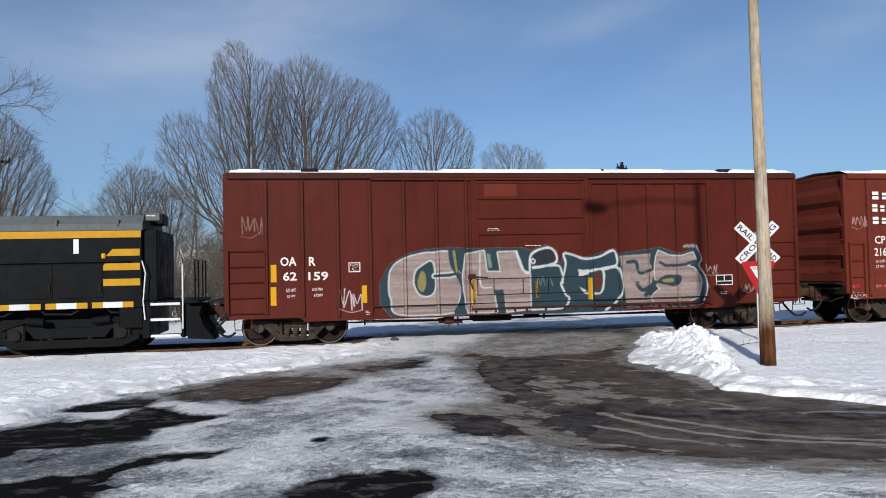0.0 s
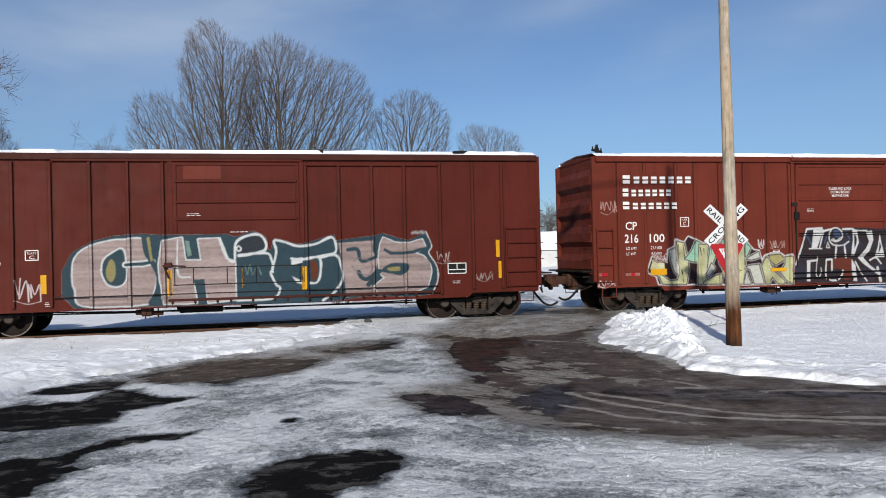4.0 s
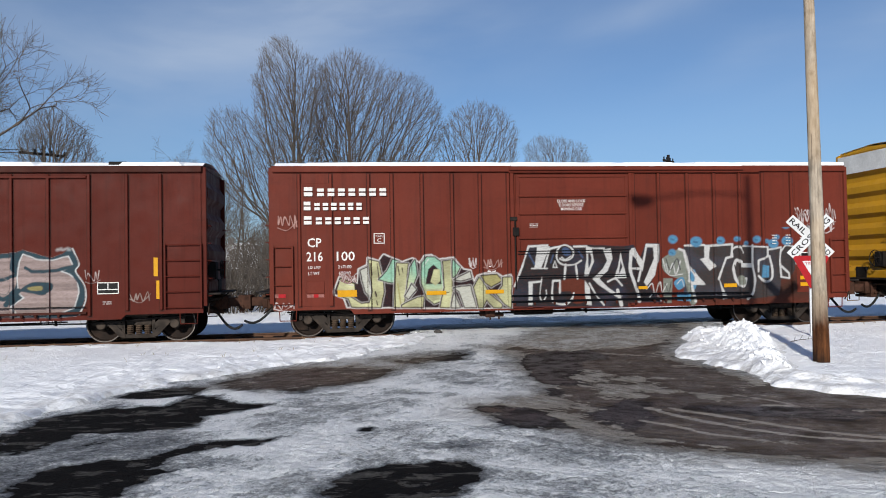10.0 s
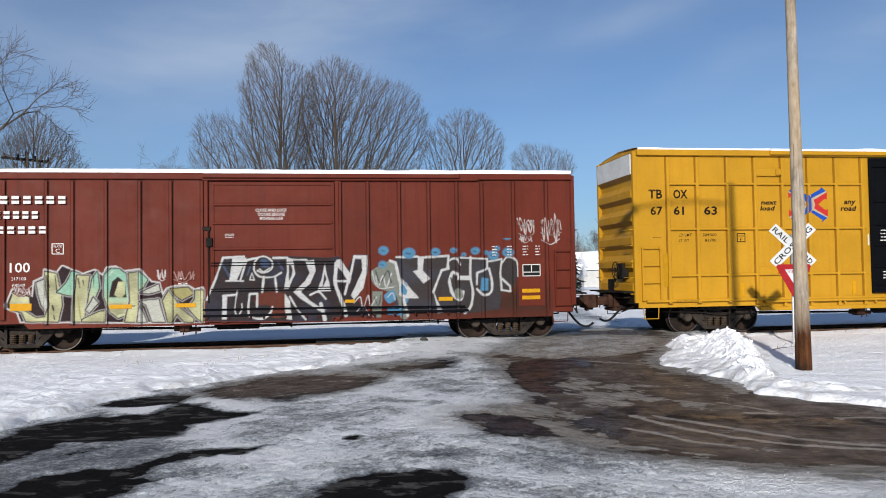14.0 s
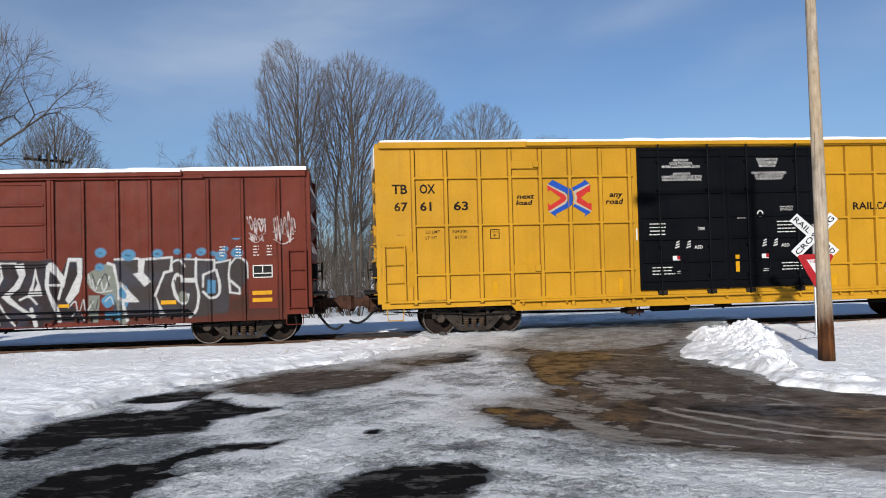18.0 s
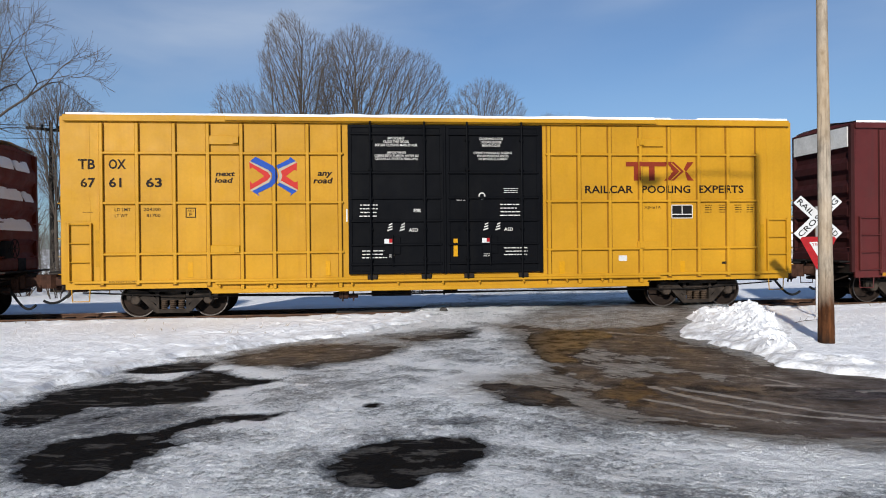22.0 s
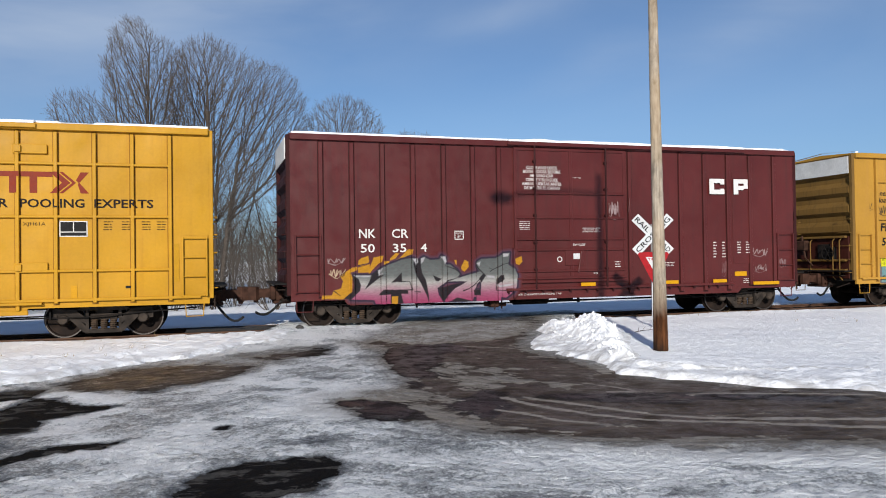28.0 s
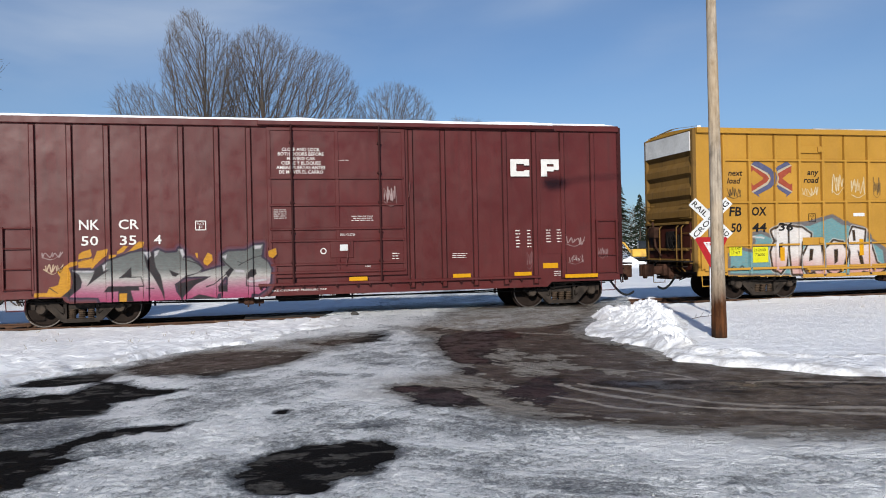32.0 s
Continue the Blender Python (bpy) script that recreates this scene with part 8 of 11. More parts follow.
def graffiti_two():
    """Pale green bubble letters, then black letters with white outlines and blue dots."""
    c = Spray(1.35, 6.35, 0.6, 2.1)
    lemon = lambda x, z: np.array((0.40, 0.40, 0.225)) * (0.85 + 0.3 * value_noise(x, z, 0.3, 6))[..., None]
    mint = lambda x, z: np.array((0.38, 0.405, 0.235)) + (np.array((0.2, 0.37, 0.27)) - np.array((0.38, 0.405, 0.235))) * np.clip((z - 1.2) / 0.4 + 0.5 * value_noise(x, z, 0.35, 4), 0, 1)[..., None]
    cream, straw, plum, white = (0.37, 0.375, 0.325), (0.26, 0.24, 0.1), (0.014, 0.009, 0.011), (0.45, 0.44, 0.42)
    c.area([(1.52, 1.16), (1.66, 1.51), (1.92, 1.41), (2.12, 1.32), (2.14, 1.7), (2.37, 1.8), (2.38, 1.98), (2.66, 1.9), (2.79, 2.06), (3.01, 1.96), (3.26, 1.86), (3.53, 1.95), (3.71, 1.82), (3.84, 2.01), (4.02, 2.03), (4.2, 1.9), (4.47, 1.94), (4.59, 1.95), (4.77, 1.74), (4.86, 1.64), (5.04, 1.61), (5.09, 1.41), (5.13, 1.29), (5.23, 1.47), (5.43, 1.53), (5.74, 1.52), (5.89, 1.43), (6.09, 1.47), (6.09, 0.61), (1.85, 0.74), (1.76, 0.98), (1.54, 1.07)], white, 0.010, False, 0.035)
    c.area([(1.52, 1.16), (1.66, 1.51), (1.92, 1.41), (2.12, 1.32), (2.14, 1.7), (2.37, 1.8), (2.38, 1.98), (2.66, 1.9), (2.79, 2.06), (3.01, 1.96), (3.26, 1.86), (3.53, 1.95), (3.71, 1.82), (3.84, 2.01), (4.02, 2.03), (4.2, 1.9), (4.47, 1.94), (4.59, 1.95), (4.77, 1.74), (4.86, 1.64), (5.04, 1.61), (5.09, 1.41), (5.13, 1.29), (5.23, 1.47), (5.43, 1.53), (5.74, 1.52), (5.89, 1.43), (6.09, 1.47), (6.09, 0.61), (1.85, 0.74), (1.76, 0.98), (1.54, 1.07)], plum, 0.010, False, 0)
    c.area([(1.58, 1.17), (1.68, 1.46), (2.02, 1.32), (2.04, 1.12)], lemon, 0.010, False, 0)
    c.letter([(2.19, 1.67), (2.37, 1.74), (2.39, 1.4), (2.49, 1.11), (2.57, 0.96), (2.5, 0.87), (2.32, 1.11), (2.24, 1.41)], cream, plum, 0.03, white, 0.012, False)
    c.letter([(2.41, 1.93), (2.65, 1.88), (2.76, 1.39), (2.78, 1.1), (2.69, 0.72), (1.96, 0.74), (1.88, 0.95), (1.63, 1.04), (1.82, 1.05), (2, 0.94), (2.2, 0.81), (2.41, 0.83), (2.5, 1.11), (2.45, 1.47)], lemon, plum, 0.03, white, 0.012, False)
    c.letter([(2.67, 1.43), (2.87, 1.64), (3.02, 1.93), (3.2, 1.86), (3.25, 1.38), (3.07, 1.34), (2.89, 1.36)], mint, plum, 0.03, white, 0.012, False)
    c.letter([(3.04, 0.71), (3.07, 1.33), (3.13, 1.83), (3.41, 1.82), (3.34, 1.16), (3.28, 0.7)], lemon, plum, 0.03, white, 0.012, False)
    c.letter([(3.47, 1.73), (3.59, 1.91), (3.64, 1.52), (3.55, 1.3), (3.42, 1.01), (3.35, 1)], mint, plum, 0.03, white, 0.012, False)
    c.letter([(3.33, 0.98), (3.5, 1.29), (3.61, 1.15), (3.41, 0.92)], cream, plum, 0.03, white, 0.012, False)
    c.letter([(3.24, 0.75), (3.63, 0.93), (3.8, 0.96), (3.78, 0.69), (3.24, 0.7)], lemon, plum, 0.03, white, 0.012, False)
    c.letter([(3.76, 1.3), (3.76, 1.82), (3.91, 1.98), (4.11, 1.97), (4.26, 1.84), (4.29, 1.51), (4.36, 1.06), (4.26, 0.84), (4.08, 0.78), (3.9, 0.92)], mint, plum, 0.03, white, 0.012, False)
    c.area([(3.86, 1.28), (3.93, 1.66), (4.07, 1.79), (4.24, 1.63), (4.27, 1.28)], plum, 0.010, False, 0)
    c.area([(3.99, 1.34), (4.08, 1.66), (4.24, 1.66), (4.24, 1.36), (4.12, 1.24)], lemon, 0.010, False, 0)
    c.area([(3.82, 1.15), (4.3, 1.14), (4.27, 0.91), (4.05, 0.83), (3.89, 0.95)], lemon, 0.010, False, 0)
    c.letter([(4.33, 1.86), (4.53, 1.89), (4.56, 1.05), (4.49, 0.67), (4.24, 0.68), (4.36, 1.18)], lemon, plum, 0.03, white, 0.012, False)
    c.letter([(4.58, 1.89), (4.77, 1.71), (4.66, 1.51), (4.57, 1.44)], mint, plum, 0.03, white, 0.012, False)
    c.letter([(4.6, 1.38), (5.03, 1.58), (5.06, 1.43), (4.79, 1.36)], cream, plum, 0.03, white, 0.012, False)
    c.letter([(4.58, 1.17), (5.03, 1.21), (5.18, 0.65), (4.88, 0.66), (4.74, 1.08)], cream, plum, 0.03, white, 0.012, False)
    c.letter([(4.53, 0.67), (4.59, 1.05), (4.75, 0.66)], cream, plum, 0.03, white, 0.012, False)
    c.letter([(5.25, 0.65), (5.13, 1.16), (5.27, 1.43), (5.39, 1.26), (5.55, 0.97), (5.86, 0.71), (5.85, 0.63), (5.64, 0.64), (5.46, 0.85), (5.34, 0.65)], lemon, plum, 0.03, white, 0.012, False)
    c.letter([(5.32, 1.47), (5.74, 1.49), (5.87, 1.34), (5.59, 1.18), (5.44, 1.29)], straw, plum, 0.03, white, 0.012, False)
    c.letter([(5.9, 1.41), (6.11, 1.41), (6.09, 0.62), (5.95, 0.72), (5.72, 0.99), (5.9, 1.2)], lemon, plum, 0.03, white, 0.012, False)
    c.line([(2.44, 1.84), (2.48, 1.55)], 0.02, plum, 0.010, False)
    c.line([(2.62, 1.84), (2.66, 1.47)], 0.02, plum, 0.010, False)
    c.line([(3.5, 1.82), (3.52, 1.52)], 0.02, plum, 0.010, False)
    c.line([(3.15, 1.75), (3.19, 1.53)], 0.03, plum, 0.010, False)
    c.line([(3.26, 1.71), (3.28, 1.59)], 0.03, plum, 0.010, False)
    c.line([(2.56, 1.11), (2.59, 0.99)], 0.03, plum, 0.010, False)
    c.line([(2.59, 0.88), (2.61, 0.78)], 0.03, plum, 0.010, False)
    c.line([(4.33, 1.06), (4.47, 1.06)], 0.02, plum, 0.010, False)
    c.line([(4.65, 1.28), (4.96, 1.31)], 0.02, plum, 0.010, False)
    c.line([(3.67, 1.3), (3.63, 1.08)], 0.025, plum, 0.010, False)
    c.line([(1.64, 1.42), (2, 1.29)], 0.02, white, 0.010, False)
    c.line([(3.14, 1.31), (3.21, 0.79)], 0.04, straw, 0.010, False)
    c.line([(3.8, 1.74), (3.95, 1.93)], 0.02, white, 0.010, False)
    c.line([(1.7, 1.5), (1.85, 1.62), (1.95, 1.5), (2.1, 1.6)], 0.02, CHALK)
    c.build(two, Y, proud_of(two, 0.051, (6.1, 9.5), 0.068), "bright_spray", "pale green and lemon bubble graffiti")

    c = Spray(6.1, 15.1, 0.56, 2.65)
    ink = lambda x, z: np.array((0.016, 0.0155, 0.0165)) + np.array((0.014, 0.0135, 0.012)) * np.clip((x - 10.0) / 1.0, 0, 1)[..., None] + np.array((0.004, 0.009, 0.02)) * np.clip(value_noise(x, z, 0.4, 8) * 1.4, 0, 1)[..., None]
    navy = (0.035, 0.06, 0.115)
    white, blue, pale, bare = (0.42, 0.42, 0.41), (0.06, 0.18, 0.29), (0.15, 0.165, 0.14), (0.085, 0.022, 0.013)
    c.area([(11.0, 0.5), (11.2, 0.8), (13.0, 1.0), (13.9, 1.5), (14.9, 1.6), (15.1, 1.2), (15.1, 0.5)], (0.04, 0.019, 0.013), 0.2, False, 0.0, 0.7)
    c.area([(6.19, 1.17), (6.58, 2.23), (6.98, 2.21), (8.21, 2.24), (9.31, 2.18), (9.27, 0.57), (6.03, 0.65), (6.16, 0.93)], ink, 0.010, False, 0)
    c.area([(9.08, 2.16), (9.47, 2.23), (9.65, 1.85), (9.83, 2.25), (10.21, 2.25), (10.21, 1.84), (9.91, 1.09), (10.24, 0.67), (9.05, 0.68)], ink, 0.010, False, 0)
    c.area([(10.9, 2.18), (12.3, 2.2), (13.72, 2.1), (13.97, 2.17), (14.14, 2.03), (14.16, 1.68), (13.94, 1.21), (13.7, 1.22), (13.63, 0.78), (12.9, 0.7), (10.87, 0.74)], ink, 0.010, False, 0)
    c.area([(7.45, 1.29), (8.08, 1.28), (8.07, 0.77), (7.79, 0.73), (7.72, 1.02), (7.41, 1.05)], bare, 0.012, True, 0.02)
    c.line([(6.19, 1.17), (6.4, 1.67), (6.59, 2.22), (7.1, 2.24)], 0.05, white, 0.010, False)
    c.area([(6.82, 2.2), (7.16, 2.21), (6.92, 1.63), (6.73, 1.63)], white, 0.010, False, 0)
    c.line([(6.66, 1.64), (7.08, 1.63)], 0.04, white, 0.010, False)
    c.line([(7.01, 1.66), (7.16, 2.15), (7.44, 2.21)], 0.05, white, 0.010, False)
    c.line([(7.24, 1.66), (7.29, 1.83), (7.35, 1.65), (7.24, 1.66)], 0.025, white, 0.010, False)
    c.area([(7.51, 2.16), (7.65, 2.16), (7.74, 2.02), (7.63, 1.95), (7.51, 2.01)], navy, 0.012, True, 0.0)
    c.line([(7.36, 2.1), (7.47, 2.22), (7.64, 2.23), (7.79, 2.1), (7.77, 1.92), (7.58, 1.83), (7.43, 1.88)], 0.04, white, 0.010)
    c.line([(7.36, 2.1), (7.35, 1.88), (7.5, 1.73), (7.81, 1.72), (8.01, 1.82)], 0.04, white, 0.010)
    c.line([(7.48, 1.92), (7.58, 1.86), (7.74, 1.95)], 0.03, white, 0.010)
    c.line([(7.58, 1.72), (7.54, 1.35)], 0.06, white, 0.010, False)
    c.line([(7.86, 1.72), (7.9, 1.34)], 0.05, white, 0.010, False)
    c.line([(7.82, 2.2), (8.16, 2.2)], 0.05, white, 0.010, False)
    c.area([(8.15, 2.21), (8.3, 2.16), (8.36, 1.79), (8.19, 1.41), (8.08, 1.41), (8.16, 1.86)], white, 0.010, False, 0)
    c.area([(8.21, 2.01), (8.3, 1.91), (8.26, 1.71), (8.2, 1.64)], ink, 0.012, True, 0)
    c.area([(8.61, 2.11), (8.83, 2.14), (8.87, 1.85), (8.74, 1.55), (8.5, 1.33), (8.73, 1.1), (8.96, 0.94), (9.12, 0.86), (8.96, 0.84), (8.5, 1.15), (8.31, 1.33), (8.6, 1.6), (8.72, 1.81)], white, 0.010, False, 0)
    c.area([(9.1, 2.04), (9.15, 1.77), (9.25, 1.34), (8.89, 1.32), (9.01, 1.62)], white, 0.010, False, 0)
    c.area([(9.09, 1.83), (9.14, 1.65), (9.04, 1.44)], ink, 0.010, False, 0)
    c.line([(6.59, 1.27), (6.91, 1.29)], 0.05, white, 0.010, False)
    c.area([(6.57, 1.27), (6.68, 1.26), (6.67, 0.68), (6.56, 0.69)], white, 0.010, False, 0)
    c.line([(6.93, 1.39), (6.87, 0.92), (6.94, 0.77), (7.04, 0.91), (7.04, 1.06)], 0.03, white, 0.010)
    c.line([(7.41, 0.98), (7.42, 1.31), (7.23, 1.3), (7.19, 0.91)], 0.05, white, 0.010, False)
    c.line([(7.19, 0.91), (7.25, 0.73), (7.56, 0.68), (7.74, 0.82), (7.79, 0.97)], 0.05, white, 0.010)
    c.area([(8.1, 1.29), (8.22, 1.11), (8.27, 0.64), (8.13, 0.65), (8.09, 1.04)], white, 0.010, False, 0)
    c.line([(8.22, 1.22), (8.41, 0.88), (8.61, 0.63)], 0.04, white, 0.010, False)
    c.line([(8.73, 1.25), (8.94, 1.32), (9.12, 1.14)], 0.05, white, 0.010)
    c.line([(8.99, 1.02), (9.09, 0.62)], 0.09, white, 0.010, False)
    c.line([(8.3, 2.15), (8.65, 2.14)], 0.03, white, 0.010, False)
    c.line([(6.59, 2.03), (6.74, 1.75)], 0.05, navy, 0.010, False)
    c.line([(7.25, 1.98), (7.18, 1.78)], 0.04, navy, 0.010, False)
    c.line([(7.93, 2.09), (8.05, 1.91)], 0.05, navy, 0.010, False)
    c.area([(9.39, 2.13), (9.5, 2.15), (9.77, 1.73), (9.73, 1.49), (9.55, 1.82), (9.4, 1.97)], white, 0.010, False, 0)
    c.area([(9.83, 2.25), (10.18, 2.23), (10.17, 1.77), (10.07, 1.39), (9.83, 1.1), (9.76, 1.22), (9.92, 1.55), (10.05, 1.84), (10.04, 2.15), (9.87, 2.15), (9.75, 1.59), (9.71, 1.7)], white, 0.010, False, 0)
    c.line([(9.39, 2.04), (9.36, 1.56), (9.48, 1.18), (9.59, 0.88), (9.62, 0.71)], 0.09, white, 0.010)
    c.line([(9.35, 1.59), (9.69, 1.58), (9.6, 1.25)], 0.05, white, 0.010, False)
    c.area([(10.27, 1.81), (10.55, 1.99), (10.8, 2.09), (10.96, 1.91), (11.13, 1.07), (11.23, 0.63), (11.02, 0.63), (10.91, 1.19), (10.54, 1.35), (10.32, 1.51)], pale, 0.012, True, 0)
    c.area([(10.3, 1.31), (10.57, 1.31), (10.52, 0.64), (10.3, 0.65)], pale, 0.010, False, 0)
    c.area([(10.6, 1.2), (10.85, 1.33), (10.91, 1.1), (10.72, 0.99)], blue, 0.012, True, 0)
    c.area([(10.68, 0.91), (11.08, 0.92), (11.07, 0.68), (10.68, 0.69)], blue, 0.010, False, 0)
    c.area([(11.09, 1.45), (11.2, 1.52), (11.26, 1.22), (11.19, 0.99), (11.06, 1.07)], blue, 0.012, True, 0)
    c.line([(10.77, 2.09), (10.91, 2.04), (11.04, 1.37), (11.21, 0.67)], 0.07, white, 0.010, False)
    c.line([(9.83, 1.02), (9.99, 1.17), (10.06, 0.87), (10.19, 1.21), (10.25, 0.94), (10.41, 1.16)], 0.025, white, 0.010)
    c.line([(9.87, 0.76), (10.06, 0.94), (10.21, 0.71)], 0.025, white, 0.010)
    c.line([(10.39, 1.69), (10.46, 1.43), (10.58, 1.71), (10.66, 1.41), (10.8, 1.76)], 0.025, white, 0.010)
    c.line([(10.3, 1.84), (10.38, 1.51), (10.51, 1.38), (10.85, 1.41)], 0.025, white, 0.010)
    c.line([(10.39, 1.84), (10.51, 1.53), (10.7, 1.83), (10.79, 1.53)], 0.02, ink, 0.010)
    c.line([(10.35, 1.16), (10.45, 0.93), (10.52, 1.2)], 0.02, ink, 0.010)
    c.line([(10.69, 1.15), (10.82, 1.26), (10.89, 1.07)], 0.025, white, 0.010)
    c.line([(10.93, 2.18), (11.49, 2.19)], 0.06, white, 0.010, False)
    c.area([(11.49, 2.19), (11.65, 2.2), (11.62, 1.83), (11.79, 1.61), (11.63, 1.49), (11.36, 1.81), (11.48, 1.84)], white, 0.010, False, 0)
    c.area([(11.05, 1.65), (11.5, 1.11), (11.11, 1.11), (10.98, 1.21)], white, 0.010, False, 0)
    c.area([(11.07, 1.5), (11.19, 1.32), (11.16, 1.2), (11.04, 1.28)], blue, 0.012, True, 0)
    c.line([(11.68, 2.17), (12.3, 2.2), (12.26, 1.86), (12.11, 1.82), (11.88, 1.26)], 0.06, white, 0.010, False)
    c.area([(11.88, 1.31), (11.97, 1.07), (12.15, 0.73), (11.99, 0.7), (11.96, 0.96)], white, 0.010, False, 0)
    c.line([(12.29, 1.86), (12.3, 2.06), (12.49, 2.13), (12.61, 1.96)], 0.05, white, 0.010)
    c.line([(12.53, 1.71), (12.39, 1.75), (12.32, 1.48), (12.41, 1.18), (12.59, 1.05), (12.67, 1.25)], 0.08, white, 0.010)
    c.area([(12.51, 1.68), (12.87, 1.67), (12.87, 1.55), (12.51, 1.57)], white, 0.010, False, 0)
    c.line([(12.88, 2.16), (12.87, 1.63), (12.93, 1.25), (12.87, 0.87), (12.71, 0.7)], 0.06, white, 0.010)
    c.line([(12.58, 2.15), (13.33, 2.11), (13.32, 1.85), (13.05, 1.74), (13.04, 1.44)], 0.05, white, 0.010, False)
    c.line([(13.37, 1.85), (13.44, 1.54), (13.42, 1.24), (13.22, 1.16), (13.04, 1.32)], 0.06, white, 0.010)
    c.area([(13.16, 1.62), (13.35, 1.59), (13.34, 1.27), (13.12, 1.27)], blue, 0.010, False, 0)
    c.line([(13.37, 2.04), (13.72, 2.1), (13.67, 1.74), (13.7, 1.28), (13.94, 1.24), (13.93, 1.38), (13.71, 1.58)], 0.05, white, 0.010, False)
    c.line([(13.72, 1.99), (13.88, 2.15), (14.12, 2.03), (14.16, 1.64)], 0.05, white, 0.010)
    c.area([(12.47, 1.33), (12.63, 1.3), (12.66, 1.1), (12.47, 1.1)], pale, 0.012, True, 0)
    c.line([(11.12, 1.53), (11.2, 1.43)], 0.02, ink, 0.010)
    c.line([(12.35, 1.63), (12.38, 1.48)], 0.03, ink, 0.010)
    for x, z, r in ((10.6, 2.36, 0.14), (10.57, 2.0, 0.11), (11.26, 2.28, 0.17), (11.96, 2.3, 0.13), (12.43, 2.34, 0.09), (12.7, 2.22, 0.07), (13.01, 2.32, 0.12), (13.3, 2.27, 0.07), (13.49, 2.2, 0.15), (13.6, 2.38, 0.08), (13.89, 2.27, 0.15), (13.87, 2.71, 0.13), (14.34, 2.55, 0.15), (14.37, 2.29, 0.13), (14.66, 2.34, 0.13)):
        c.area([(x + r * math.cos(k), z + 0.85 * r * math.sin(k)) for k in np.arange(0, 6.2, 0.9)], blue, 0.025)
        c.line([(x - r * 0.4, z), (x + r * 0.2, z - 0.02)], 0.03, (0.012, 0.04, 0.09), 0.015, False, 0.8)
    c.build(two, Y, proud_of(two, 0.051, (6.1, 9.5), 0.068), "bright_spray", "black block graffiti with white outlines and blue dots")
    ribs = [(x, w) for x, w in side_ribs(two, 0.06)]
    white = (0.449, 0.408, 0.394)
    for a, b, z0, z1, s, col in ((14.15, 14.6, 2.95, 3.2, 1, white), (14.8, 15.35, 2.75, 3.3, 2, white), (14.2, 14.55, 2.55, 2.75, 3, white), (0.12, 0.6, 2.75, 3.1, 4, (0.34, 0.204, 0.177)),
                                 (1.7, 2.05, 1.38, 1.58, 5, white), (0.0, 0.5, 0.72, 0.9, 6, white), (5.0, 5.2, 1.7, 1.95, 7, white), (0.86, 1.2, 1.18, 1.36, 8, white), (5.4, 5.9, 1.65, 1.95, 9, (0.272, 0.17, 0.15))):
        scribble(two, a, b, z0, z1, s + 20, col, ribs, 0.051, "bright_spray", 0.022, 10, 0.012)
    for a, b, z0, z1, s in ((14.8, 15.3, 2.5, 3.2, 33), (14.2, 14.6, 2.7, 3.15, 34)):
        scribble(two, a, b, z0, z1, s, white, ribs, 0.052, "bright_spray", 0.024, 12, 0.012)


